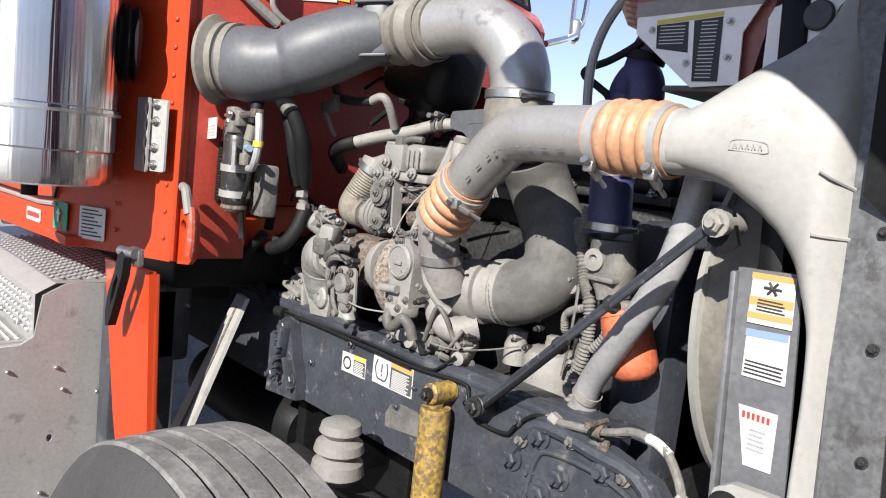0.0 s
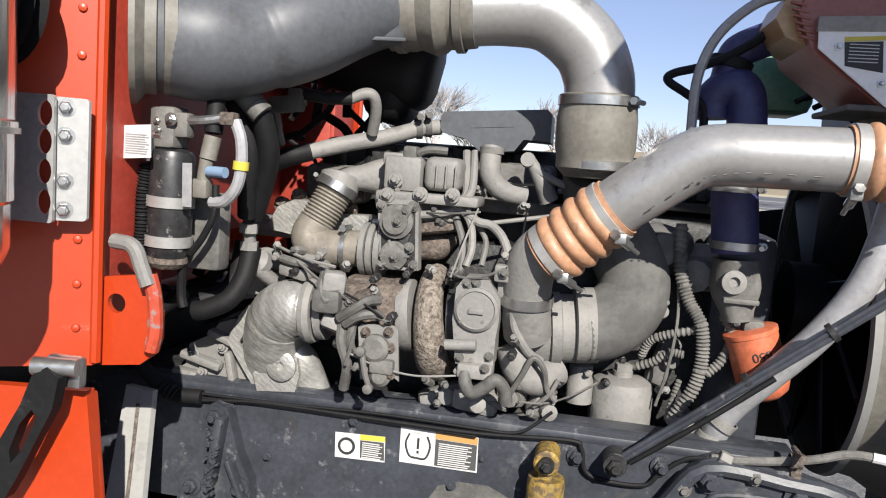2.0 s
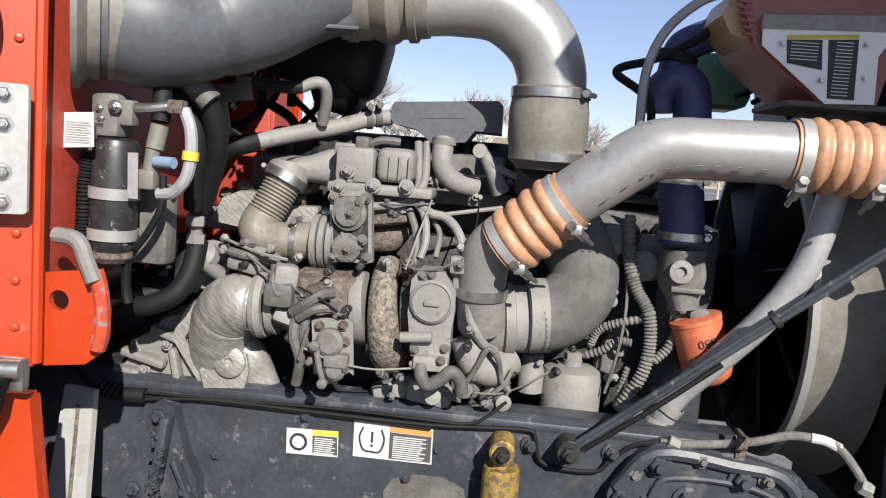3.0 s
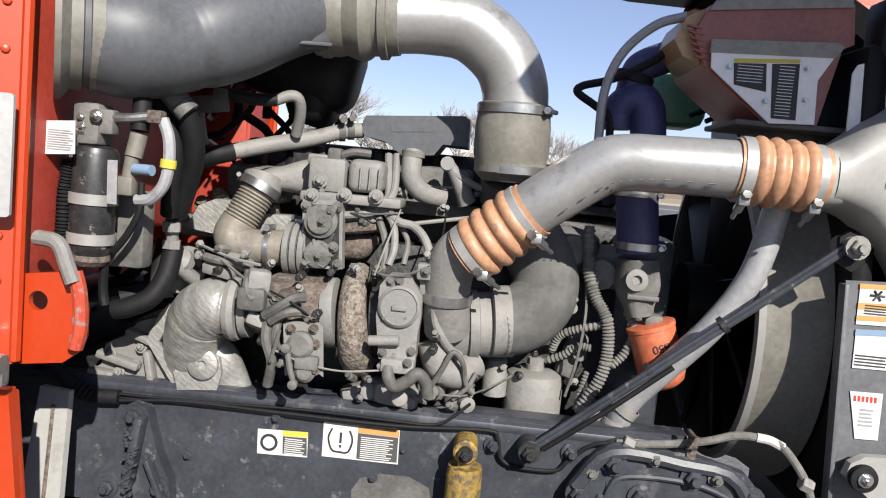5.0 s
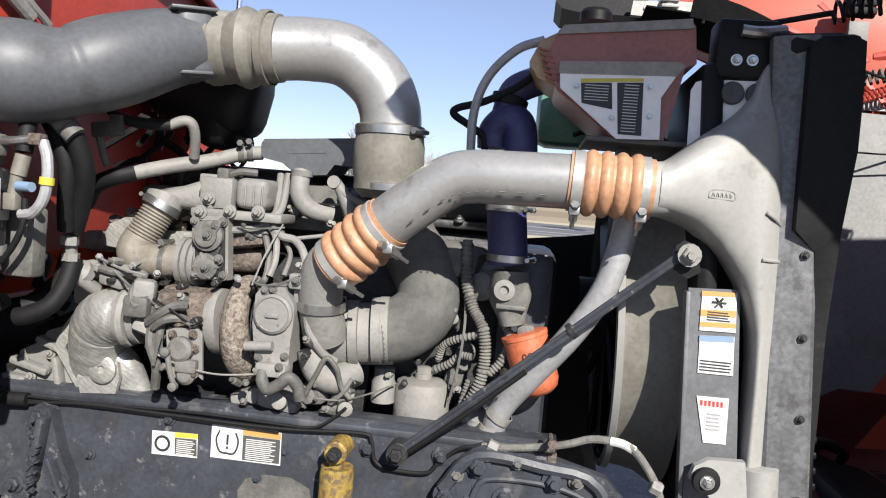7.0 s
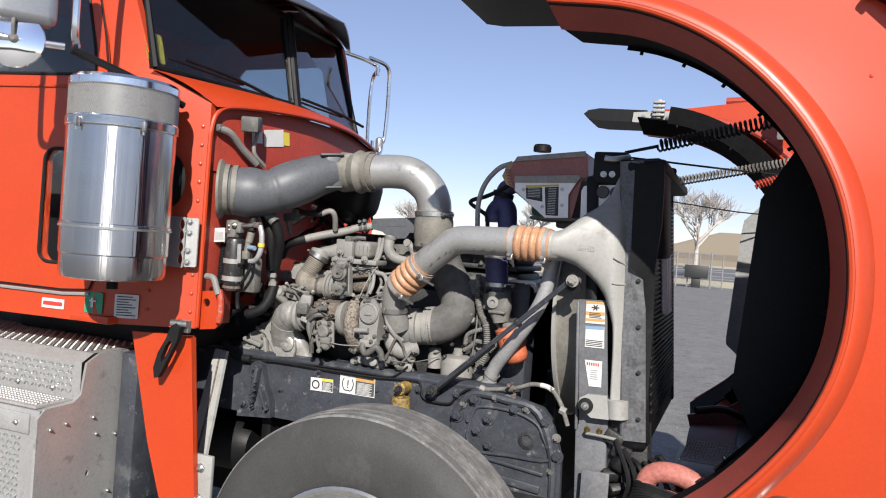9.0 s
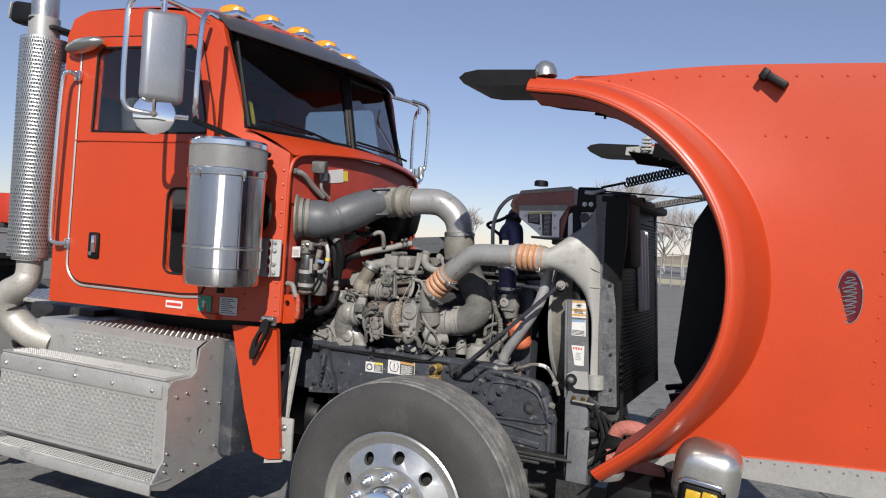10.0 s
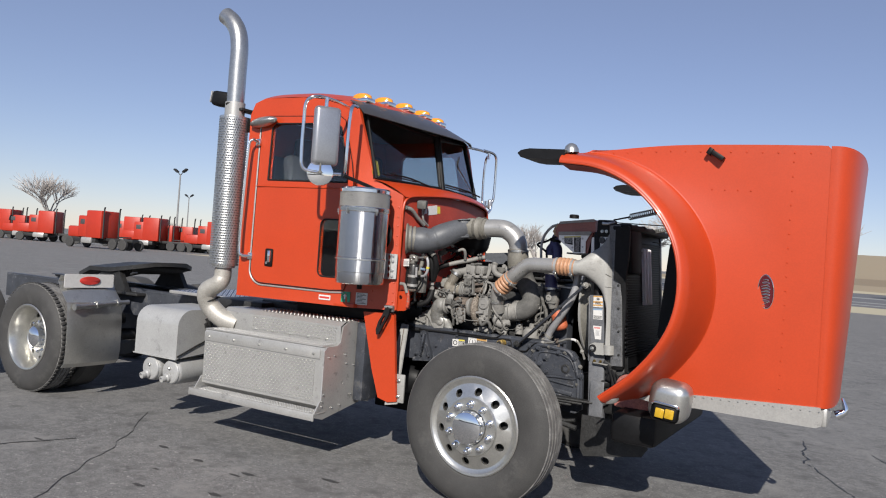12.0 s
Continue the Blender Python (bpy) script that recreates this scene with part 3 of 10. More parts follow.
def build_wheel(name, at, front=True, label=""):
    """Outer face towards -y at `at`."""
    x, y, z = at
    R, rr, w = 0.55, 0.328, 0.285
    prof = [(rr - 0.012, 0.03), (rr + 0.008, 0.012), (rr + 0.03, 0.004), (0.42, -0.008), (0.47, -0.006), (0.505, 0.004), (0.528, 0.022), (0.540, 0.034)]
    tread = []
    for k in range(5):
        a = 0.040 + k * 0.043
        tread += [(R - 0.002 * abs(k - 2), a), (R - 0.002 * abs(k - 2), a + 0.034), (R - 0.018, a + 0.0355), (R - 0.018, a + 0.0415)]
    prof += [(0.536, 0.05), (0.536, w - 0.05)]
    prof += [(0.540, w - 0.034), (0.528, w - 0.022), (0.505, w - 0.004), (0.42, w + 0.008), (rr + 0.03, w - 0.004), (rr - 0.01, w - 0.03)]
    bm = N()
    lathe(bm, prof, (x, y, z), (0, 1, 0), 96, False)
    lugs = N()
    if not front:
        for k in range(72):
            a = 2 * math.pi * k / 72
            for yy in (0.06, 0.225):
                t = N()
                box(t, (0, 0, 0), (0.028, 0.05, 0.012), 0.002)
                merge(lugs, t, Matrix.Translation((x + (R + 0.002) * math.cos(a), y + yy, z + (R + 0.002) * math.sin(a))) @ Matrix.Rotation(-a + math.pi / 2, 4, "Y") @ Matrix.Rotation(0.35, 4, "Z"))
    tyre = part("tyre", bm, TYRE, truck, label)
    if not front:
        part("tread_lug", lugs, TYRE, tyre, "deep tread lugs", kind="stuff")
    bm = N()
    lathe(bm, [(0.539, 0.036)] + tread[:-2] + [(0.539, w - 0.036)], (x, y, z), (0, 1, 0), 96, False)
    part("tread", bm, TREAD, tyre, "worn dusty tread ribs")
    bm = N()
    if front:
        lathe(bm, [(rr - 0.05, 0.20), (rr - 0.03, 0.08), (rr - 0.014, 0.03), (rr + 0.006, 0.018), (rr + 0.008, 0.008), (rr, 0.002), (rr - 0.012, 0.004),
                   (rr - 0.02, 0.012), (0.285, 0.018)], (x, y, z), (0, 1, 0), 64, False)
        face = 0.018
        inner = lambda r: face - 0.035 * smooth(0.285, 0.19, r)
    else:
        lathe(bm, [(rr + 0.008, 0.008), (rr, 0.002), (rr - 0.014, 0.006), (rr - 0.03, 0.03), (rr - 0.045, 0.09), (rr - 0.05, 0.17), (0.272, 0.19)], (x, y, z), (0, 1, 0), 64, False)
        face = 0.19
        inner = lambda r: face - 0.01 * smooth(0.272, 0.19, r)
    outer_r = 0.285 if front else 0.272
    holes = []
    for k in range(10):
        a = 2 * math.pi * (k + 0.3) / 10
        holes.append([(0.236 * math.cos(a) + 0.027 * math.cos(q), 0.236 * math.sin(a) + 0.027 * math.sin(q)) for q in [2 * math.pi * i / 14 for i in range(14)]])
    rim_loop = [(outer_r * math.cos(2 * math.pi * i / 64), outer_r * math.sin(2 * math.pi * i / 64)) for i in range(64)]
    mid = [(0.196 * math.cos(2 * math.pi * i / 40), 0.196 * math.sin(2 * math.pi * i / 40)) for i in range(40)]
    plate(bm, rim_loop, lambda a, b, d: (x + a, y + inner(math.hypot(a, b)) + d, z + b), 0.02, holes + [mid])
    lathe(bm, [(0.196, inner(0.19) + 0.0), (0.188, inner(0.19) - 0.012), (0.12, inner(0.19) - 0.014), (0.09, inner(0.19) + 0.01)], (x, y, z), (0, 1, 0), 48, False)
    rim = part("rim", bm, RIM, tyre, "polished aluminium wheel with round hand holes")
    bm = N()
    cyl(bm, (x, y + face + 0.05, z), (x, y + 0.24, z), 0.29, seg=40)
    part("brake_drum", bm, CAST_D, tyre)
    for k in range(10):
        a = 2 * math.pi * (k + 0.5) / 10
        px, pz = x + 0.155 * math.cos(a), z + 0.155 * math.sin(a)
        q = y + inner(0.19) - 0.013
        bm = N()
        lathe(bm, [(0.024, 0), (0.024, 0.004), (0.019, 0.006), (0.019, 0.03), (0.014, 0.046), (0.006, 0.052)], (px, q, pz), (0, -1, 0), 12)
        part("lug_nut", bm, CHROME, tyre)
    bm = N()
    h = 0.07 if front else 0.12
    q = y + inner(0.19) - 0.012
    lathe(bm, [(0.112, 0), (0.112, h * 0.55), (0.104, h * 0.8), (0.07, h * 0.97), (0.0, h)], (x, q, z), (0, -1, 0), 40)
    part("hub_cap", bm, CHROME, tyre, "chrome hub cap")
    return tyre


build_wheel("front_wheel", (-0.10, -1.20, 0.548), True, "front steer tyre with worn ribbed tread")
build_wheel("rear_wheel", (-5.26, -1.20, 0.548), False, "rear drive tyre with lugged tread on a deep aluminium rim")


def dark_wheels():
    for x, y in ((-0.14, 0.93), (-5.26, -0.86), (-5.26, 0.58), (-5.26, 0.92), (-6.60, -1.20), (-6.60, 0.92)):
        bm = N()
        lathe(bm, [(0.2, 0.1), (0.33, 0.03), (0.36, 0.0), (0.50, 0.0), (0.545, 0.035), (0.55, 0.14), (0.545, 0.25), (0.5, 0.285), (0.36, 0.285), (0.33, 0.25), (0.2, 0.2)], (x, y, 0.548), (0, 1, 0), 48)
        part("tyre", bm, TYRE, truck, "tyre on the shaded far side of the chassis")
    for x in (-0.14, -5.26, -6.60):
        bm = N()
        cyl(bm, (x, -0.9, 0.52), (x, 0.92, 0.52), 0.07)
        part("axle", bm, CAST_D, truck, "dark cast axle beam")


dark_wheels()


# ---- cab ----
def side_y(x):
    """The near side of the cab, in plan."""
    if x <= -1.43:
        return -1.022 + (x + 2.54) * 0.094
    return -0.918 + (x + 1.43) * 0.55


def cab_side(sign, off=0.0):
    return lambda a, b, d: (a, sign * (side_y(a) - off + d + 0.03 * max(0, b - 2.2)), b)


WIN = [(-2.285, 2.205), (-1.50, 2.20), (-1.515, 2.30), (-1.60, 2.64), (-1.64, 2.675), (-2.245, 2.68), (-2.285, 2.64)]
PEEP = rrect(-1.725, 1.44, -1.475, 1.90, 0.05)


def build_cab():
    outline = [(-2.54, 1.215), (-1.43, 1.215), (-1.095, 1.215), (-1.095, 2.125), (-1.30, 2.235), (-1.43, 2.70), (-1.46, 2.79), (-1.60, 2.86), (-2.0, 2.90), (-2.40, 2.90), (-2.50, 2.86), (-2.54, 2.76)]
    bm = N()
    for s in (1, -1):
        plate(bm, outline, cab_side(s), 0.03, [WIN, PEEP])
    # roof, crowned across and along
    top = [(-1.46, 2.79), (-1.60, 2.86), (-1.80, 2.895), (-2.1, 2.905), (-2.40, 2.90), (-2.50, 2.86), (-2.54, 2.76)]

    def roof(u, v):
        k = u * (len(top) - 1)
        i = min(int(k), len(top) - 2)
        f = k - i
        x = top[i][0] * (1 - f) + top[i + 1][0] * f
        z = top[i][1] * (1 - f) + top[i + 1][1] * f
        e = 2 * v - 1
        yy = side_y(min(x, -1.43)) + 0.03 * (z - 2.2)
        crown = 0.145 * (1 - abs(e) ** 3.2) * (1 - (2 * u - 1) ** 6 * 0.8) * (0.38 + 0.62 * smooth(0.05, 0.6, u))
        return (x + 0.16 * (1 - e * e) * (1 - u) ** 2, -e * yy, z + crown)
    grid(bm, roof, 18, 28)
    # rear wall and floor
    box(bm, (-2.525, 0, 2.0), (0.03, 1.98, 1.56), 0.004)
    box(bm, (-1.95, 0, 1.23), (1.18, 1.86, 0.03), 0.004)
    cab = part("cab", bm, RED, truck, "glossy red painted cab shell with rivets")
    # firewall, set back behind a flange
    bm = N()
    for e in (1, -1):
        box(bm, (-1.118, e * 0.615, 1.62), (0.02, 0.23, 0.80), 0.003)
        box(bm, (-1.205, e * 0.505, 1.62), (0.17, 0.02, 0.78), 0.003)
    box(bm, (-1.290, 0, 1.69), (0.02, 1.0, 0.64), 0.003)
    box(bm, (-1.20, 0, 1.90), (0.16, 1.0, 0.02), 0.004)
    grid(bm, lambda u, v: (-1.108 + 0.085 * (1 - abs(2 * u - 1) ** 1.8), -0.71 + 1.42 * u, 1.86 + v * (0.255 + 0.05 * (1 - (2 * u - 1) ** 2))), 20, 3)
    each("firewall_panel", bm, RED_IN, cab, "dark red recessed firewall panel")
    bm = N()
    box(bm, (-1.72, 0, 1.16), (0.94, 1.30, 0.12), 0.02)
    part("cab_underside", bm, BLACK, cab, "black sound-deadened cab underside")
    # cowl between windshield and firewall
    bm = N()

    def cowl(u, v):
        e = 2 * v - 1
        bx, bz = -1.30 + 0.12 * (1 - abs(e) ** 1.6), 2.238 + 0.012 * (1 - e * e)
        fx, fz = -1.078 + 0.095 * (1 - abs(e) ** 1.8), 2.115 + 0.055 * (1 - abs(e) ** 2.0)
        y = 0.875 * e + (0.718 - 0.875) * e * u
        return (bx + (fx - bx) * u, y, bz + (fz - bz) * u + 0.02 * math.sin(math.pi * u))
    grid(bm, cowl, 8, 24)
    part("cowl", bm, RED, cab, "red cowl panel below the windshield")
    # flange that the hood seals against
    bm = N()
    loop = [(-1.094, -0.728, 1.22), (-1.094, -0.728, 1.9), (-1.092, -0.724, 2.03), (-1.086, -0.7, 2.095), (-1.068, -0.64, 2.128), (-1.03, -0.48, 2.148), (-0.995, -0.25, 2.165), (-0.982, 0, 2.17), (-0.995, 0.25, 2.165), (-1.03, 0.48, 2.148), (-1.068, 0.64, 2.128), (-1.086, 0.7, 2.095), (-1.092, 0.724, 2.03), (-1.094, 0.728, 1.9), (-1.094, 0.728, 1.22)]
    tube(bm, loop, 0.010, 8, 5)
    part("hood_seal_flange", bm, RED, cab, "rounded red flange edge")
    # rivets up the cowl edge
    for i in range(11):
        for x in (-1.118, -1.265):
            bm = N()
            z = 1.28 + i * 0.075
            lathe(bm, [(0.0075, 0), (0.006, 0.003), (0.001, 0.0045)], (x, side_y(x) - 0.0005, z), (0.55, -1, 0), 8)
            part("rivet", bm, RED, cab)
    # door, proud of the shell
    bm = N()
    d_out = [(-2.40, 1.50)] + arc((-2.28, 1.46), 0.12, 190, 270, 6) + [(-1.60, 1.335), (-1.47, 1.345), (-1.445, 1.40), (-1.445, 2.20), (-1.475, 2.36), (-1.57, 2.70), (-1.62, 2.735), (-2.34, 2.745), (-2.40, 2.68)]
    plate(bm, d_out, cab_side(1, 0.012), 0.014, [WIN, PEEP])
    door = part("door", bm, RED, cab, "red cab door with a creased beltline")
    bm = N()
    tube(bm, [V(cab_side(1, 0.010)(a, b, 0)) for a, b in d_out + d_out[:1]], 0.004, 6, 1, smooth=False)
    part("door_seam", bm, RUBBER, cab, "dark rubber seal round the door")
    bm = N()
    seal = [(-2.416, 2.68)] + [(-2.416, 1.50)] + arc((-2.28, 1.46), 0.138, 190, 270, 6) + [(-1.60, 1.317), (-1.47, 1.326)]
    tube(bm, [V(cab_side(1, 0.004)(a, b, 0)) for a, b in seal], 0.007, 6, 1, smooth=False)
    part("door_edge_strip", bm, ALU_DULL, cab, "pale worn strip along the door opening")
    bm = N()
    tube(bm, [V(cab_side(1, 0.016)(a, 2.15, 0)) for a in (-2.40, -1.9, -1.45)], 0.004, 6, 4)
    part("beltline", bm, RED, door)
    for i in range(17):
        bm = N()
        x = -2.38 + i * 0.056
        lathe(bm, [(0.005, 0), (0.004, 0.002), (0.001, 0.003)], V(cab_side(1, 0.012)(x, 2.158, 0)), (0.09, -1, 0), 6)
        part("belt_rivet", bm, RED, door)
    for nm, lp in (("side_window", WIN), ("peep_window", PEEP)):
        bm = N()
        plate(bm, lp, cab_side(1, 0.006), 0.004)
        g = part(nm, bm, GLASS, cab, "dark tinted side glass", smooth=False)
        g.visible_shadow = False
        bm = N()
        tube(bm, [V(cab_side(1, 0.012)(a, b, 0)) for a, b in lp + lp[:1]], 0.007, 6, 1, smooth=False)
        part("window_gasket", bm, RUBBER, g)
        bm = N()
        plate(bm, lp, cab_side(-1, -0.006), 0.004)
        g = part(nm, bm, GLASS, cab, "dark tinted side glass", smooth=False)
        g.visible_shadow = False
    # windshield in two panes
    bl, tl, cb, ct = V((-1.305, -0.865, 2.245)), V((-1.465, -0.84, 2.785)), V((-1.185, 0, 2.255)), V((-1.275, 0, 2.70))
    for s in (1, -1):
        f = lambda p: V((p.x, p.y * s, p.z))
        bm = N()
        q = [bl.lerp(cb, 0.03), bl.lerp(cb, 0.97), tl.lerp(ct, 0.97), tl.lerp(ct, 0.03)]
        bm.faces.new([bm.verts.new(f(p)) for p in q])
        solid(bm, 0.006)
        g = part("windshield_pane", bm, GLASS, cab, "dark windshield pane", smooth=False)
        g.visible_shadow = False
        bm = N()
        tube(bm, [f(p) for p in (q + q[:1])], 0.02, 8, 1, smooth=False)
        part("windshield_gasket", bm, BLACK, g)
    bm = N()
    tube(bm, [cb + V((0.012, 0, -0.01)), ct + V((0.012, 0, 0.02))], 0.022, 8, 2)
    part("centre_post", bm, BLACK, cab, "black windshield centre post")
    # dark interior
    bm = N()
    box(bm, (-1.45, 0, 2.10), (0.34, 1.6, 0.20), 0.05)
    part("dashboard", bm, TRIM_D, cab)
    for y in (-0.5, 0.5):
        bm = N()
        box(bm, (-2.05, y, 1.75), (0.5, 0.5, 0.16), 0.06)
        box(bm, (-2.30, y, 2.12), (0.14, 0.48, 0.70), 0.06, (0, -8, 0))
        box(bm, (-2.33, y, 2.52), (0.10, 0.28, 0.22), 0.05)
        part("seat", bm, SEAT, cab, "dark cloth driver seat")
    bm = N()
    box(bm, (-2.50, 0, 1.85), (0.012, 1.9, 1.2), 0.003)
    part("rear_trim", bm, TRIM_D, cab)
    bm = N()
    box(bm, (-1.98, 0, 2.815), (0.98, 1.62, 0.02), 0.006)
    part("headliner", bm, TRIM_D, cab, "dark cab headliner")
    bm = N()
    lathe(bm, [(0.22, 0.0), (0.235, 0.012), (0.22, 0.024)], (-1.66, 0.5, 2.18), (-0.5, 0, 1), 32)
    part("steering_wheel", bm, TRIM_D, cab)
    # roof visor, a drop plate with a bend in the middle
    bm = N()

    def visor(u, v):
        e = 2 * v - 1
        fx, fz = -0.94 - 0.47 * abs(e) ** 1.06, 2.655 + 0.10 * abs(e)
        rx, rz = -1.50 - 0.06 * abs(e), 2.925 - 0.055 * e * e
        return (rx + (fx - rx) * u, 0.90 * e, rz + (fz - rz) * u + 0.015 * math.sin(math.pi * u * 0.9))
    grid(bm, visor, 8, 20)
    solid(bm, 0.006)
    vis = part("sun_visor", bm, VISOR, cab, "dark drop visor over the windshield")
    for e in (-0.66, -0.38, -0.08, 0.22, 0.50):
        p = V((-1.60 - 0.06 * e * e, e, 2.965 - 0.09 * e * e))
        bm = N()
        t = N()
        lathe(t, [(0.055, 0), (0.055, 0.012), (0.050, 0.034), (0.034, 0.050), (0.0, 0.056)], (0, 0, 0), (0, 0, 1), 24)
        merge(bm, t, Matrix.Translation(p) @ Matrix.Diagonal((1.7, 1.05, 0.95, 1)))
        lamp = part("cab_marker_lamp", bm, AMBER, cab, "amber roof marker lamp")
        bm = N()
        box(bm, p + V((0, 0, -0.012)), (0.195, 0.11, 0.04), 0.008)
        part("lamp_base", bm, CHROME, lamp)
    return cab


cab = build_cab()


def build_hood():
    """The tilted hood: flat side panels, a rounded top that now faces forward, bulging fenders."""
    plane = lambda z, x=1.6: -(0.600 + (z - 1.68) * 0.10 + max(-0.4, 1.58 - x) * 0.16)
    lip = spline([V((0.385, 0, 2.334)), V((0.630, 0, 2.300)), V((0.845, 0, 2.202)), V((1.022, 0, 2.041)), V((1.135, 0, 1.855)), V((1.182, 0, 1.646)), V((1.170, 0, 1.430)), V((1.092, 0, 1.233)), V((0.935, 0, 1.030)), V((0.748, 0, 0.869))], 5)
    lip_y = -1.19
    k = len(lip) - 1
    tan = [(lip[min(i + 1, k)] - lip[max(i - 1, 0)]).normalized() for i in range(k + 1)]
    out = [V((-t.z, 0, t.x)) for t in tan]
    out = [o if o.dot(V((1, 0, 0.1))) > -0.2 or o.z > 0 else -o for o in out]
    for i, o in enumerate(out):
        if o.dot(lip[i] - V((0.45, 0, 1.58))) < 0:
            out[i] = -o
    def away(x, z):
        """Distance from the wheel-arch lip."""
        best = 9.0
        for p, q in zip(lip, lip[1:]):
            dx, dz = q.x - p.x, q.z - p.z
            t = max(0.0, min(1.0, ((x - p.x) * dx + (z - p.z) * dz) / (dx * dx + dz * dz)))
            best = min(best, math.hypot(x - p.x - t * dx, z - p.z - t * dz))
        return best

    def skin_y(z, x):
        """The side panel, flaring out into the rolled lip."""
        d = away(x, z)
        if d < 0.045:
            g = 1 - 0.10 * (d / 0.045) ** 2.0
        else:
            rest = 0.07 * (1 - min(1.0, d / 0.5)) ** 1.5 * smooth(2.42, 1.9, z)
            g = rest + (0.90 - rest) * (1 - smooth(0.0, 1.0, ((d - 0.045) / 0.07) ** 0.8))
        y = plane(z, x)
        return y + (lip_y - y) * g
    rim = spline([V((0.392, 0, 2.420)), V((0.60, 0, 2.452)), V((1.0, 0, 2.490)), V((1.45, 0, 2.500)), V((1.84, 0, 2.500))], 6) + [V((1.90, 0, 2.497)), V((1.90, 0, 2.2)), V((1.90, 0, 1.9)), V((1.90, 0, 1.6)), V((1.90, 0, 1.3)), V((1.90, 0, 1.0)), V((1.90, 0, 0.90)), V((1.7, 0, 0.895)), V((1.45, 0, 0.89)), V((1.16, 0, 0.885)), V((0.95, 0, 0.868)), V((0.80, 0, 0.842))]
    runs = [0.0]
    for p, q in zip(rim, rim[1:]):
        runs.append(runs[-1] + (q - p).length)

    def on_rim(u):
        w = u * runs[-1]
        i = max(j for j in range(len(rim) - 1) if runs[j] <= w + 1e-9)
        return rim[i].lerp(rim[i + 1], min(1.0, (w - runs[i]) / (runs[i + 1] - runs[i])))

    def side_fn(s):
        def fn(u, v):
            w = u * k
            i = min(int(w), k - 1)
            a_ = lip[i].lerp(lip[i + 1], w - i)
            edge = on_rim(u)
            d_ = min(0.13, 0.9 * (edge - a_).length)
            near = a_ + out[i].lerp(out[i + 1], w - i).normalized() * d_
            p = a_.lerp(near, v / 0.55) if v < 0.55 else near.lerp(edge, (v - 0.55) / 0.45)
            low = 0.045 * smooth(2.3, 2.48, p.z) * (1 - smooth(1.4, 1.85, p.x)) if s < 0 else 0.0
            return (p.x, s * skin_y(p.z, p.x), p.z - low)
        return fn
    hood = None
    for s in (1, -1):
        bm = N()
        grid(bm, side_fn(s), 110, 44)
        ob = part("hood_side", bm, RED, truck, "red hood side panel flaring into a rolled wheel-arch lip")
        if s == 1:
            hood = ob
        bm = N()
        tube(bm, [V((p.x - o.x * 0.006, s * (lip_y + 0.008), p.z - o.z * 0.006)) for p, o in zip(lip, out)], 0.009, 8, 1, smooth=False)
        part("arch_lip", bm, RED, ob)
        # flange turned inwards from the lip: a black strip, then dull red
        for nm, m_, y0, y1, r0, r1, lab in (("lip_strip", RUBBER, -1.182, -1.158, -0.004, -0.012, "black strip inside the lip"),
                                            ("inner_flange", RED_IN, -1.160, -0.985, -0.011, -0.030, "dull red flange inside the wheel arch")):
            bm = N()
            grid(bm, lambda u, v: (lambda i: (lip[i].x + out[i].x * (r0 + (r1 - r0) * v), s * (y0 + (y1 - y0) * v), lip[i].z + out[i].z * (r0 + (r1 - r0) * v)))(min(int(round(u * (k - 2))), k - 2)), k - 2, 4)
            solid(bm, 0.004)
            part(nm, bm, m_, ob, lab)
        # arch liner running inwards
        bm = N()

        def liner(u, v):
            i = min(int(round(u * k)), k)
            p = lip[i] + out[i] * (-0.024 + 0.035 * v)
            return (p.x, s * (-0.99 + v * 0.29), p.z)
        grid(bm, liner, k, 4)
        solid(bm, 0.006)
        part("arch_liner", bm, LINER, ob, "black plastic wheel-arch liner")
        # inner edge of the arch, where the liner is clipped on
        bm = N()
        grid(bm, lambda u, v: (lambda i: (lip[i].x + out[i].x * (0.085 * v - 0.007), s * -0.70, lip[i].z + out[i].z * (0.085 * v - 0.007)))(3 + min(int(round(u * (k - 7))), k - 7)), k - 7, 3)
        solid(bm, 0.006)
        part("arch_inner_edge", bm, LINER, ob, "black inner edge of the wheel arch")
        bm = N()
        for i in range(4, k - 4, 3):
            p = lip[i] - out[i] * 0.004
            cyl(bm, (p.x, s * -0.70, p.z), (p.x - out[i].x * 0.014, s * -0.70, p.z - out[i].z * 0.014), 0.006, seg=8)
        each("liner_clip", bm, BLACK, ob)
        # rubber mud flap at the end of the fender
        bm = N()
        plate(bm, [(0.075, 2.388), (0.10, 2.408), (0.16, 2.418), (0.41, 2.408), (0.41, 2.345), (0.16, 2.352), (0.10, 2.362)], lambda a, b, d: (a, s * (-1.165 + d), b), 0.30)
        bmesh.ops.bevel(bm, geom=[e for e in bm.edges if len(e.link_faces) == 2 and e.calc_face_angle(0) > 0.9], offset=0.012, segments=3, affect="EDGES")
        part("fender_flap", bm, BLACK, ob, "black rubber fender flap")
    # the hood's top skin, which faces forward now, and its inner skin
    for nm, off, m_ in (("hood_top", 0.0, RED), ("hood_lining", 0.012, RED_IN)):
        bm = N()

        def skin(u, v):
            e = math.sin((v - 0.5) * math.pi)
            c_ = math.cos((v - 0.5) * math.pi)
            e = math.copysign(abs(e) ** 0.6, e)
            z = 0.90 + 1.597 * u - 0.03 * u ** 8 * c_ ** 2
            yy = -plane(z, 1.90)
            return (1.898 + (0.10 + 0.08 * u - off) * c_ ** 0.75, e * (yy - off + 0.002), z)
        grid(bm, skin, 16, 40)
        part(nm, bm, m_, hood, "red hood top skin")
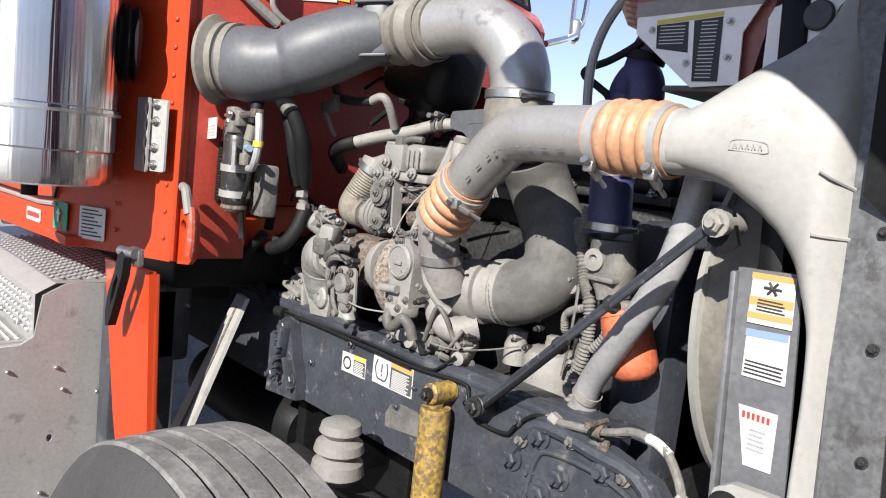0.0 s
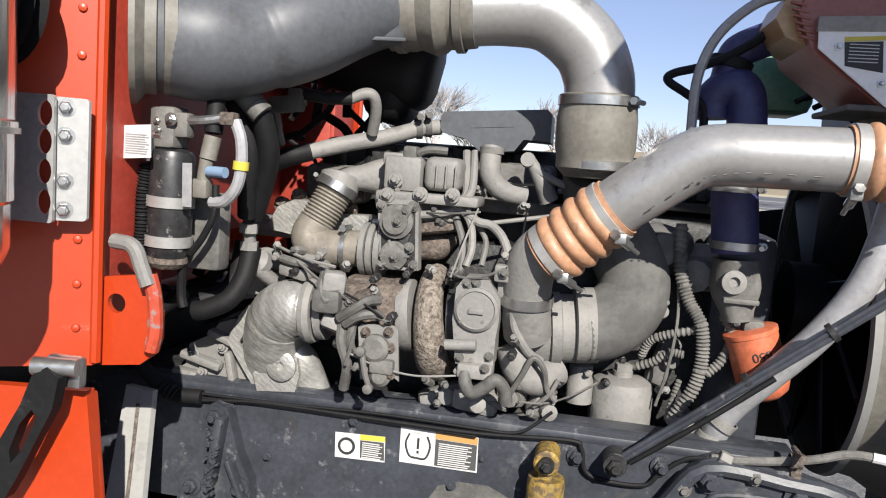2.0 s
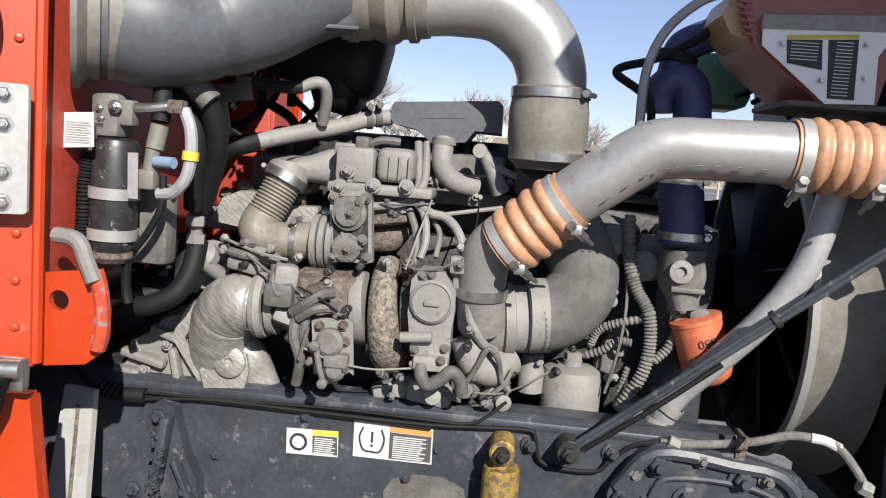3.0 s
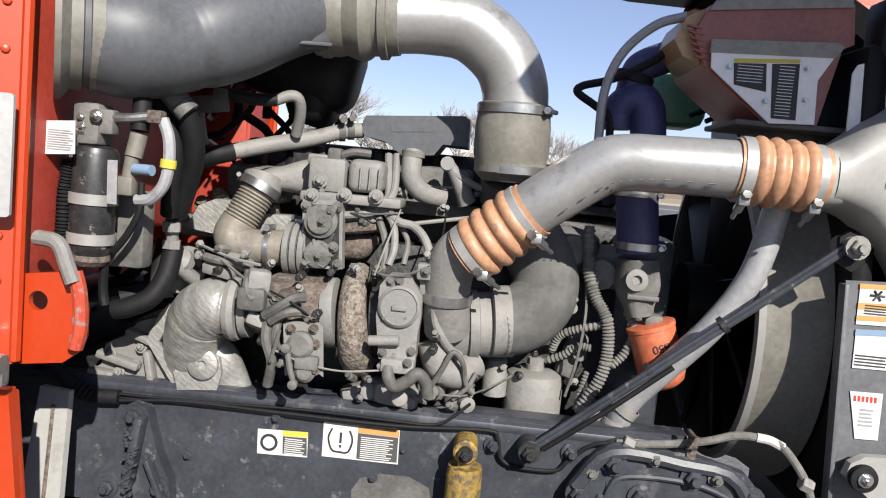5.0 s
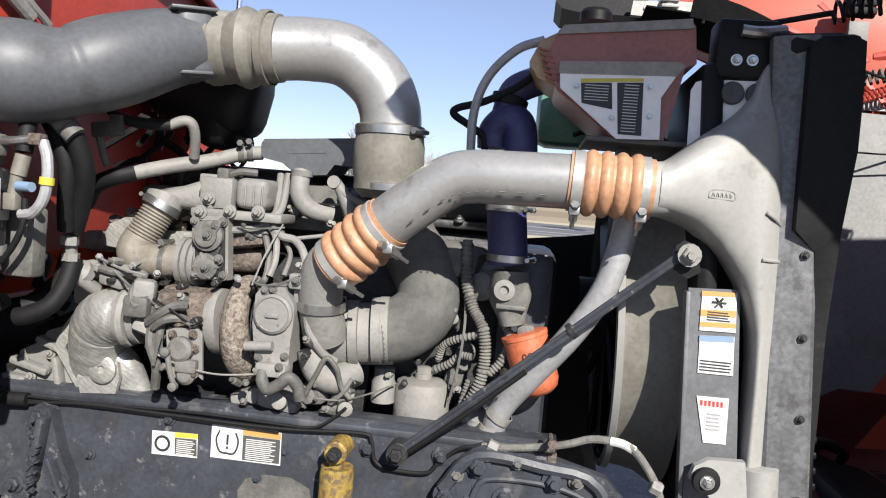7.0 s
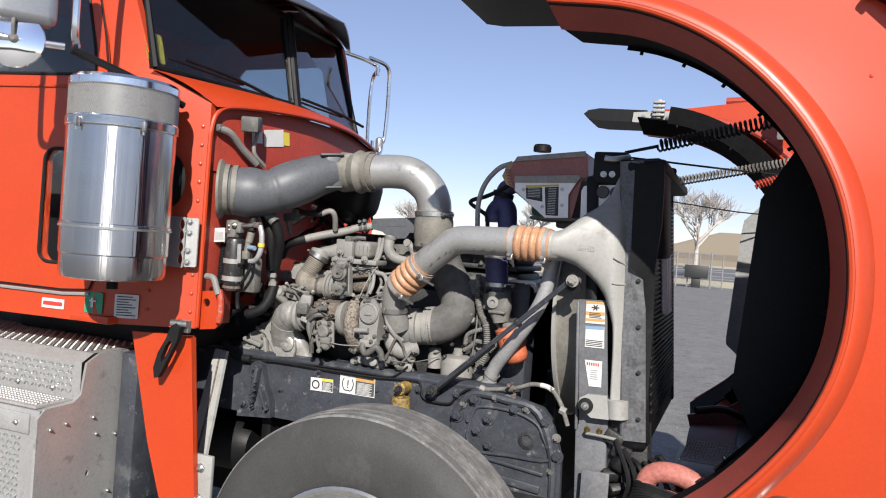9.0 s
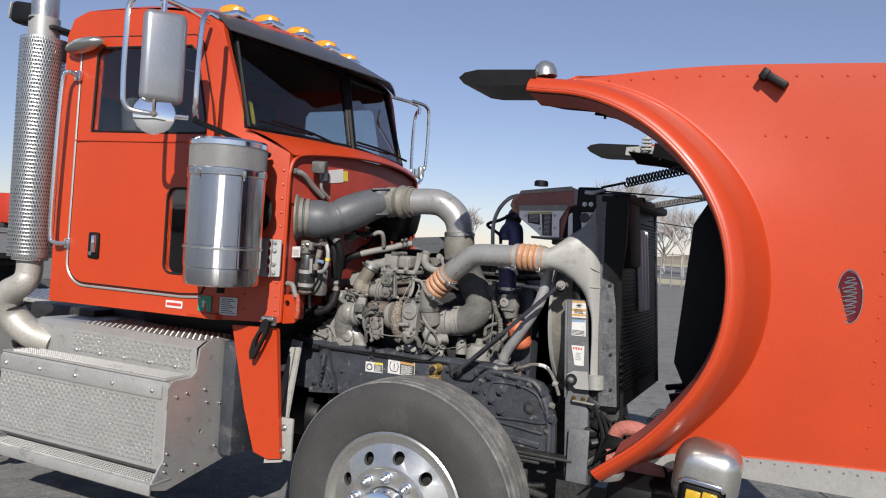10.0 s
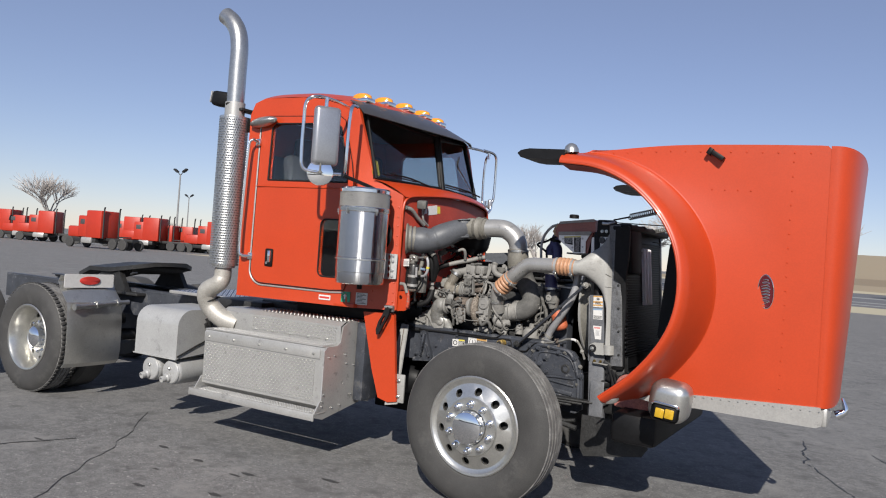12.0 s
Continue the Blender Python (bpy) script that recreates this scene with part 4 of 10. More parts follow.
    # silver grille surround below
    bm = N()
    for s in (1, -1):
        plate(bm, [(0.86, 0.82), (0.95, 0.865), (1.16, 0.885), (1.30, 0.889), (1.45, 0.893), (1.92, 0.905), (1.94, 0.86), (1.93, 0.79), (1.90, 0.775), (1.45, 0.788), (1.2, 0.80), (1.0, 0.79)], lambda a, b, d: (a, s * (skin_y(b, a) - 0.012 + d), b), 0.025)
    box(bm, (1.94, 0, 0.84), (0.04, 0.88, 0.12), 0.015)
    part("grille_surround", bm, ALU_DULL, hood, "silver grille surround trim")
    bm = N()
    for i in range(11):
        box(bm, (1.20 + i * 0.065, 0, 0.83), (0.012, 0.86, 0.05), 0.002)
    each("grille_bar", bm, BLACK, hood, "dark grille bar")
    bm = N()
    for i in range(15):
        x = 1.20 + i * 0.051
        lathe(bm, [(0.006, 0), (0.004, 0.003), (0.001, 0.004)], (x, skin_y(0.872, x) - 0.012, 0.876), (0, -1, -0.16), 8)
    each("trim_screw", bm, STEEL, hood)
    # rivets
    nrm = (-0.16, -1, -0.10)
    spots = [(0.62 + 0.09 * i, 2.452 - 0.02 * max(0, 4 - i) / 4) for i in range(14)] + [(1.685 + 0.004 * i / 5, 0.99 + 0.088 * i) for i in range(17)] + [(1.24 + 0.075 * i, 2.215) for i in range(4)]
    for x, z in spots:
        if (V((x, 0, z)) - V((1.245, 0, 2.452))).length < 0.07:
            continue
        bm = N()
        lathe(bm, [(0.0065, 0), (0.005, 0.002), (0.001, 0.003)], (x, skin_y(z, x) - 0.0002, z), nrm, 8)
        part("rivet", bm, RED, hood)
    # oval badge with script-like strokes in relief
    bm = N()
    t = N()
    lathe(t, [(0.5, 0), (0.5, 0.06), (0.46, 0.09), (0.44, 0.07), (0.0, 0.08)], (0, 0, 0), (0, -1, 0), 40)
    M_ = Matrix.Translation((1.582, skin_y(1.594, 1.587) - 0.001, 1.594)) @ Matrix.Rotation(radians(9.4), 4, "X") @ Matrix.Rotation(radians(-3), 4, "Y") @ Matrix.Diagonal((0.092, 0.09, 0.215, 1))
    merge(bm, t, M_)
    badge = part("oval_badge", bm, BADGE, hood, "oval maroon badge with silver strokes")
    bm = N()
    t = N()
    pts = [V((0.5 * math.cos(2 * math.pi * i / 40), -0.075, 0.5 * math.sin(2 * math.pi * i / 40))) for i in range(41)]
    tube(bm, [M_ @ p for p in pts], 0.003, 6, 1, smooth=False)
    for z, h, lean in ((-0.33, 0.10, 0.05), (-0.22, 0.055, 0.03), (-0.14, 0.09, 0.05), (-0.05, 0.055, 0.03), (0.03, 0.085, 0.04), (0.12, 0.055, 0.03), (0.20, 0.10, 0.05), (0.30, 0.06, 0.03)):
        w = 0.9 * math.sqrt(max(0.02, 0.25 - z * z)) * (0.55 + 3.2 * h)
        tube(bm, [M_ @ V((-w * 0.8, -0.085, z - lean)), M_ @ V((w * 0.2, -0.088, z + 0.01)), M_ @ V((w * 0.75, -0.085, z + lean)), M_ @ V((w * 0.3, -0.085, z + 0.06)), M_ @ V((-w * 0.5, -0.085, z + 0.05))], 0.0026, 6, 5)
    each("badge_stroke", bm, CHROME, badge)
    # small black bumper stop on the side
    bm = N()
    box(bm, (1.262, skin_y(2.43, 1.262) - 0.03, 2.43), (0.11, 0.055, 0.03), 0.006, (0, 33, 0))
    box(bm, (1.225, skin_y(2.455, 1.225) - 0.03, 2.45), (0.03, 0.05, 0.045), 0.006, (0, 33, 0))
    part("hood_latch_hook", bm, BLACK, hood, "black latch hook")
    # white cap lamp on the fender end
    bm = N()
    lathe(bm, [(0.048, 0), (0.047, 0.025), (0.036, 0.05), (0.016, 0.064), (0.001, 0.066)], (0.425, -1.085, 2.395), (-0.15, 0, 1), 24)
    part("fender_marker", bm, RIM, hood, "silver capped fender marker")
    # chrome ornament at the hood's nose, which now hangs low
    bm = N()
    tube(bm, [V((1.99, 0, 0.80)), V((2.04, 0, 0.84)), V((2.02, 0, 0.92))], lambda t: 0.034 - 0.026 * t, 14, 6)
    part("hood_ornament", bm, CHROME, hood, "small chrome hood ornament")
    # pale cap lamp at the lower end of the fender
    bm = N()
    t = N()
    lathe(t, [(0.5, 0), (0.48, 0.2), (0.36, 0.40), (0.0, 0.5)], (0, 0, 0), (0, 0, -1), 24)
    merge(bm, t, Matrix.Translation((0.79, -1.10, 0.862)) @ Matrix.Rotation(radians(-14), 4, "Y") @ Matrix.Diagonal((0.12, 0.08, 0.07, 1)))
    part("fender_end_lamp", bm, RIM, hood, "silver rounded marker at the fender end")
    # headlamp pod with a yellow lens
    for s in (1, -1):
        bm = N()
        t = N()
        box(t, (0, 0, 0), (0.24, 0.22, 0.25), 0.075, seg=6)
        merge(bm, t, pose(1.13, s * -0.955, 0.885, 0, 6, 0))
        pod = part("headlamp_pod", bm, RIM, hood, "silver headlamp housing")
        bm = N()
        box(bm, (1.125, s * -1.060, 0.828), (0.165, 0.03, 0.115), 0.03, (0, 6, 0), seg=3)
        part("lens_bezel", bm, BLACK, pod, "dark lamp bezel")
        bm = N()
        tube(bm, [(1.05, s * -1.077, 0.875), (1.065, s * -1.081, 0.885), (1.19, s * -1.081, 0.872), (1.20, s * -1.075, 0.86)], 0.008, 8, 4)
        part("bezel_trim", bm, CHROME, pod)
        for dx in (-0.029, 0.029):
            bm = N()
            box(bm, (1.125 + dx, s * -1.078, 0.822), (0.054, 0.014, 0.058), 0.006, (0, 6, 0))
            part("lens", bm, LENS_Y, pod, "yellow lamp lens")
    return hood


hood = build_hood()

# ---- things fixed to the cab and frame ----
def build_air_cleaner():
    """Polished canister on the cowl."""
    c = V((-1.235, -1.045, 0))
    r = 0.190
    bm = N()
    lathe(bm, [(r - 0.03, 1.412), (r - 0.012, 1.418), (r - 0.004, 1.44), (r - 0.004, 1.50), (r, 1.505), (r, 1.60), (r + 0.004, 1.603), (r + 0.004, 1.612), (r, 1.615), (r, 1.955), (r + 0.004, 1.96)], c, (0, 0, 1), 64, False)
    can = part("air_cleaner", bm, CAN, truck, "polished cylindrical air cleaner with a mesh intake ring")
    bm = N()
    lathe(bm, [(r - 0.004, 2.102), (r + 0.003, 2.105), (r + 0.003, 2.128), (r - 0.006, 2.140), (0.03, 2.150), (0.0, 2.150)], c, (0, 0, 1), 64, False)
    lathe(bm, [(r + 0.003, 1.958), (r + 0.006, 1.962), (r + 0.006, 1.99), (r + 0.002, 1.995)], c, (0, 0, 1), 64, False)
    part("lid", bm, ALU, can, "polished lid")
    bm = N()
    lathe(bm, [(r - 0.005, 1.98), (r - 0.005, 2.104)], c, (0, 0, 1), 48, False)
    part("filter_element", bm, SILVER, can)
    # perforated ring: crossing strands
    bm = N()
    k = 120
    for s in (1, -1):
        for i in range(k):
            pts = []
            for j in range(7):
                a = 2 * math.pi * i / k + s * j * 0.062
                pts.append(c + V((r * math.cos(a), r * math.sin(a), 1.99 + j * 0.0195)))
            tube(bm, pts, 0.0010, 3, 1, False, False)
    part("intake_mesh", bm, ALU_DULL, can, "perforated metal intake ring", kind="stuff")
    for z, w in ((1.975, 0.014), (1.60, 0.004)):
        bm = N()
        lathe(bm, [(r + 0.002, z - w), (r + 0.006, z - w), (r + 0.006, z + w), (r + 0.002, z + w)], c, (0, 0, 1), 64, False)
        if z > 1.9:
            for a in (200, 268, 335):
                p = c + V(((r + 0.012) * math.cos(radians(a)), (r + 0.012) * math.sin(radians(a)), z - 0.01))
                box(bm, p, (0.02, 0.014, 0.035), 0.004, (0, 0, a))
                cyl(bm, p + V((0, 0, -0.03)), p + V((0, 0, 0.02)), 0.004, seg=8)
        part("strap", bm, STEEL, can, "bright clamp strap")
    bm = N()
    lathe(bm, [(0.02, 0), (0.02, 0.03), (0.012, 0.045)], c + V((0.02, -0.02, 1.375)), (0, 0, 1), 12)
    part("drain_valve", bm, RUBBER, can)
    # bracket with large round holes
    x0, x1 = -1.215, -1.085
    bm = N()
    put = lambda a, b, d: (a, side_y(a) - 0.012 - d, b)
    p0, p1 = V((-1.173, -0.800, 1.661)), V((-1.121, -0.800, 1.460))
    holes = [[(V((-1.137, -0.800, 1.563)).x + 0.013 * math.cos(q), z + 0.020 * math.sin(q)) for q in [2 * math.pi * i / 16 for i in range(16)]] for z in (1.632, 1.588, 1.541, 1.493)]
    plate(bm, rrect(p0.x - 0.03, p1.z, p1.x, p0.z, 0.006), lambda a, b, d: (a, -0.80 - d, b), 0.006, holes)
    q0, q1 = V((-1.129, -0.790, 1.659)), V((-1.085, -0.790, 1.464))
    plate(bm, rrect(q0.x, q1.z, q1.x, q0.z, 0.006), lambda a, b, d: (a, -0.79 + (a - q0.x) * 0.55 - d, b), 0.006)
    br = part("canister_bracket", bm, GREYBOX, can, "drilled aluminium mounting bracket")
    for q in ((-1.115, -0.775, 1.643), (-1.115, -0.775, 1.599), (-1.116, -0.775, 1.527), (-1.116, -0.775, 1.481)):
        bm = N()
        bolt(bm, (q[0], -0.786, q[2]), (0.48, -0.87, 0), 0.010)
        part("bracket_bolt", bm, STEEL, can)
    # rubber intake elbow into the cowl behind the canister
    bm = N()
    for i in range(4):
        lathe(bm, [(0.085, i * 0.022), (0.105, i * 0.022 + 0.011), (0.085, i * 0.022 + 0.022)], (-1.215, -0.90, 1.80), (0.3, 1, 0), 32, False)
    part("intake_bellows", bm, RUBBER, can, "black rubber intake bellows")


build_air_cleaner()


def build_stack():
    c = V((-2.69, -1.05, 0))
    bm = N()
    cyl(bm, c + V((0, 0, 1.44)), c + V((0, 0, 2.62)), 0.098, seg=40)
    cyl(bm, c + V((0, 0, 2.60)), c + V((0, 0, 2.86)), 0.085, seg=32)
    st = part("exhaust_pipe", bm, ALU_DULL, truck, "upright chrome exhaust stack with a perforated shield")
    # shield with rows of slots, standing off the muffler
    bm = N()
    R, rows, cols = 0.122, 58, 54
    for i in range(rows):
        for j in range(cols):
            a0 = 2 * math.pi * (j + 0.5 * (i % 2)) / cols + 0.02
            w = 2 * math.pi / cols
            z0, z1 = 1.46 + i * 0.022, 1.46 + (i + 1) * 0.022
            q = [(a0, z0), (a0 + w, z0), (a0 + w, z1), (a0, z1)]
            h = [(a0 + w * 0.30, z0 + 0.006), (a0 + w * 0.70, z0 + 0.006), (a0 + w * 0.70, z1 - 0.006), (a0 + w * 0.30, z1 - 0.006)]
            vo = [bm.verts.new(c + V((R * math.cos(a), R * math.sin(a), z))) for a, z in q]
            vi = [bm.verts.new(c + V(((R + 0.001) * math.cos(a), (R + 0.001) * math.sin(a), z))) for a, z in h]
            for k in range(4):
                bm.faces.new((vo[k], vo[(k + 1) % 4], vi[(k + 1) % 4], vi[k]))
    part("perforated_shield", bm, STEEL, st, "chrome heat shield full of small slots", smooth=False, kind="stuff")
    bm = N()
    cyl(bm, c + V((0, 0, 1.50)), c + V((0, 0, 2.72)), 0.1, seg=32)
    part("muffler", bm, CAST_D, st)
    bm = N()
    tube(bm, [c + V((0, 0, 2.60)), c + V((0, 0, 3.10)), c + V((0, 0, 3.33)), c + V((-0.03, 0, 3.47)), c + V((-0.10, 0, 3.57)), c + V((-0.19, 0, 3.635))], 0.075, 32, 8, False)
    part("tail_pipe", bm, STEEL, st, "curved chrome tail pipe")
    bm = N()
    tube(bm, [c + V((0, 0, 1.47)), c + V((0, 0, 1.36)), c + V((-0.02, -0.02, 1.30)), c + V((-0.14, -0.03, 1.22)), c + V((-0.15, 0.02, 1.10)), c + V((-0.04, 0.06, 1.00)), c + V((0.10, 0.12, 0.95))], lambda t: 0.072 + 0.012 * smooth(0.3, 0.6, t), 28, 8)
    part("exhaust_elbow", bm, STAINED, st, "heat-stained exhaust elbow pipe")
    bm = N()
    clamp_band(bm, c + V((-0.145, 0.0, 1.15)), (0.1, 0.3, -1), 0.074)
    clamp_band(bm, c + V((0.06, 0.10, 0.962)), (0.9, 0.4, -0.4), 0.075, 0.03)
    each("exhaust_clamp", bm, CAST_D, st)
    bm = N()
    box(bm, (-2.62, -0.98, 2.80), (0.09, 0.20, 0.025), 0.006)
    box(bm, (-2.60, -0.97, 2.68), (0.05, 0.16, 0.12), 0.01)
    tube(bm, [(-2.75, -1.05, 2.80), (-2.70, -1.14, 2.84), (-2.62, -1.08, 2.86)], 0.006, 6)
    part("stack_bracket", bm, CAST_D, st, "dark stack mounting bracket")
    bm = N()
    t = N()
    box(t, (0, 0, 0), (0.20, 0.12, 0.13), 0.03, seg=3)
    merge(bm, t, pose(-2.85, -1.03, 2.90, 0, 8, 10))
    wl = part("work_lamp", bm, BLACK, truck, "black work lamp on the stack bracket")
    bm = N()
    box(bm, (-2.955, -1.05, 2.92), (0.012, 0.10, 0.10), 0.004, (0, 8, 10))
    part("lens", bm, GREY_PIPE, wl)


build_stack()


def build_mirrors():
    for s in (1, -1):
        f = lambda *p: V((p[0], p[1] * s, p[2]))
        bm = N()
        t = N()
        box(t, (0, 0, 0), (0.085, 0.20, 0.44) if s == 1 else (0.05, 0.06, 0.10), 0.035 if s == 1 else 0.02, seg=4)
        merge(bm, t, Matrix.Translation(f(-1.425, -1.33, 2.50) if s == 1 else f(-1.32, -1.20, 2.235)) @ Matrix.Rotation(radians(-36 * s), 4, "Z"))
        m = part("side_mirror" if s == 1 else "mirror_mount", bm, DISH, truck, "tall chrome-backed side mirror on a tube frame" if s == 1 else "bare chrome tube mirror mount")
        if s == 1:
            bm = N()
            t = N()
            box(t, (-0.046, 0, 0), (0.006, 0.165, 0.40), 0.002)
            merge(bm, t, Matrix.Translation(f(-1.425, -1.33, 2.50)) @ Matrix.Rotation(radians(-36 * s), 4, "Z"))
            part("mirror_glass", bm, MIRROR, m)
        bm = N()
        tube(bm, [f(-1.52, -0.95, 2.79), f(-1.46, -1.20, 2.79), f(-1.47, -1.40, 2.785), f(-1.53, -1.45, 2.74), f(-1.545, -1.45, 2.60), f(-1.545, -1.45, 2.36), f(-1.53, -1.44, 2.25), f(-1.46, -1.38, 2.225), f(-1.33, -1.24, 2.225)], 0.013, 10, 6)
        tube(bm, [f(-1.36, -1.06, 2.77), f(-1.30, -1.20, 2.74), f(-1.295, -1.23, 2.60), f(-1.30, -1.23, 2.30), f(-1.32, -1.20, 2.235)], 0.013, 10, 6)
        tube(bm, [f(-1.44, -1.33, 2.28), f(-1.44, -1.33, 2.22)], 0.014, 10, 2)
        tube(bm, [f(-1.44, -1.33, 2.72), f(-1.44, -1.33, 2.79)], 0.014, 10, 2)
        part("mirror_arm", bm, ALU, m, "bent chrome tube frame")
        bm = N()
        tube(bm, [f(-1.32, -1.22, 2.22), f(-1.22, -1.02, 2.16), f(-1.16, -0.82, 2.10)], 0.014, 10, 6)
        part("lower_stay", bm, BLACK if s == 1 else ALU, m)
        if s == -1:
            continue
        bm = N()
        t = N()
        lathe(t, [(0.0, 0.016), (0.06, 0.014), (0.095, 0.006), (0.098, 0), (0.094, -0.006), (0.0, 0.0)], (0, 0, 0), (1, 0, 0), 36)
        merge(bm, t, Matrix.Translation(f(-1.44, -1.35, 2.225)) @ Matrix.Rotation(radians(-52 * s), 4, "Z"))
        part("convex_mirror", bm, CHROME, m, "round convex spot mirror")
        bm = N()
        t = N()
        lathe(t, [(0.016, 0), (0.016, 0.010), (0.008, 0.016), (0.0, 0.016)], (0.012, 0, 0), (1, 0, 0), 16)
        tube(t, [V((0.02, 0, 0)), V((0.03, 0, 0.05)), V((0.02, 0, 0.10))], 0.007, 8, 4)
        merge(bm, t, Matrix.Translation(f(-1.44, -1.35, 2.225)) @ Matrix.Rotation(radians(-52 * s), 4, "Z"))
        part("spot_mirror_bracket", bm, CAST, m)


build_mirrors()


def build_door_trim():
    bm = N()
    h = [V((-2.405, -1.03, 2.52)), V((-2.43, -1.075, 2.53)), V((-2.455, -1.085, 2.45)), V((-2.475, -1.085, 2.0)), V((-2.48, -1.085, 1.62)), V((-2.46, -1.075, 1.56)), V((-2.42, -1.03, 1.555))]
    tube(bm, h, 0.014, 10, 6)
    g = part("grab_handle", bm, ALU, cab, "long chrome grab handle behind the door")
    for z in (2.52, 1.555):
        bm = N()
        box(bm, (-2.41, -1.022, z), (0.05, 0.02, 0.06), 0.006)
        part("handle_foot", bm, ALU, g)
    bm = N()
    box(bm, (-2.215, side_y(-2.215) - 0.014, 1.555), (0.085, 0.02, 0.15), 0.012)
    dh = part("door_handle", bm, BLACK, cab, "chrome and black door handle")
    bm = N()
    box(bm, (-2.20, side_y(-2.2) - 0.03, 1.565), (0.03, 0.022, 0.10), 0.008)
    cyl(bm, (-2.225, side_y(-2.225) - 0.03, 1.51), (-2.225, side_y(-2.225) - 0.02, 1.51), 0.012)
    part("lever", bm, CHROME, dh)
    bm = N()
    t = N()
    lathe(t, [(0.5, 0), (0.46, 0.18), (0.3, 0.38), (0.0, 0.5)], (0, 0, 0), (0, -1, 0), 28)
    merge(bm, t, Matrix.Translation((-2.36, -1.03, 2.69)) @ Matrix.Rotation(radians(-8), 4, "Y") @ Matrix.Diagonal((0.30, 0.14, 0.085, 1)))
    part("door_marker", bm, STEEL, cab, "teardrop courtesy lamp above the door")
    # stickers on the lower cab edge
    for nm, x0, x1, z0, z1, mt, lab in (("green_sticker", -1.490, -1.412, 1.252, 1.335, LAB_G, "green sticker with a white figure"), ("white_sticker", -1.372, -1.292, 1.240, 1.335, WHITE, "white notice sticker"), ("maker_plate", -1.70, -1.59, 1.252, 1.292, WHITE, "small chrome maker's plate")):
        bm = N()
        plate(bm, rrect(x0, z0, x1, z1, 0.004), lambda a, b, d: (a, side_y(a) - 0.002 - d, b), 0.002)
        sp = part(nm, bm, mt, cab, lab)
        bm = N()
        put = lambda a, b, d: (a, side_y(a) - 0.0045 - d, b)
        if mt is WHITE and x0 > -1.5:
            for k in range(8):
                plate(bm, rrect(x0 + 0.008, z0 + 0.010 + k * 0.0105, x1 - 0.008 - 0.012 * (k % 3), z0 + 0.014 + k * 0.0105, 0.001, 1), put, 0.0008)
            part("small_print", bm, INK, sp, kind="stuff")
        elif mt is LAB_G:
            plate(bm, rrect(x0 + 0.030, z0 + 0.022, x1 - 0.036, z1 - 0.022, 0.003, 1), put, 0.0008)
            plate(bm, rrect(x0 + 0.022, z0 + 0.046, x1 - 0.024, z0 + 0.052, 0.002, 1), put, 0.0012)
            part("figure", bm, WHITE, sp)
        else:
            plate(bm, rrect(x0 + 0.008, z0 + 0.012, x1 - 0.008, z1 - 0.012, 0.003, 1), put, 0.0008)
            part("print_bar", bm, LAB_R, sp)
    bm = N()
    plate(bm, rrect(-1.30, 2.275, -1.20, 2.395, 0.012), lambda a, b, d: (-1.322 + (b - 2.3) * -0.28, -0.80 + (a + 1.235), b), 0.002)
    part("inspection_tag", bm, LAB_Y, cab, "yellow tag inside the windshield")
    # wipers
    for y in (-0.62, 0.18):
        bm = N()
        x = -1.22 + 0.11 * (1 - abs(y))
        tube(bm, [(x + 0.04, y + 0.36, 2.245), (x - 0.012, y + 0.15, 2.285), (x - 0.045, y - 0.14, 2.30)], 0.008, 6, 5)
        tube(bm, [(x - 0.01, y + 0.2, 2.27), (x - 0.06, y - 0.22, 2.285)], 0.006, 6, 3)
        part("wiper", bm, BLACK, cab, "black wiper arm and blade")


build_door_trim()


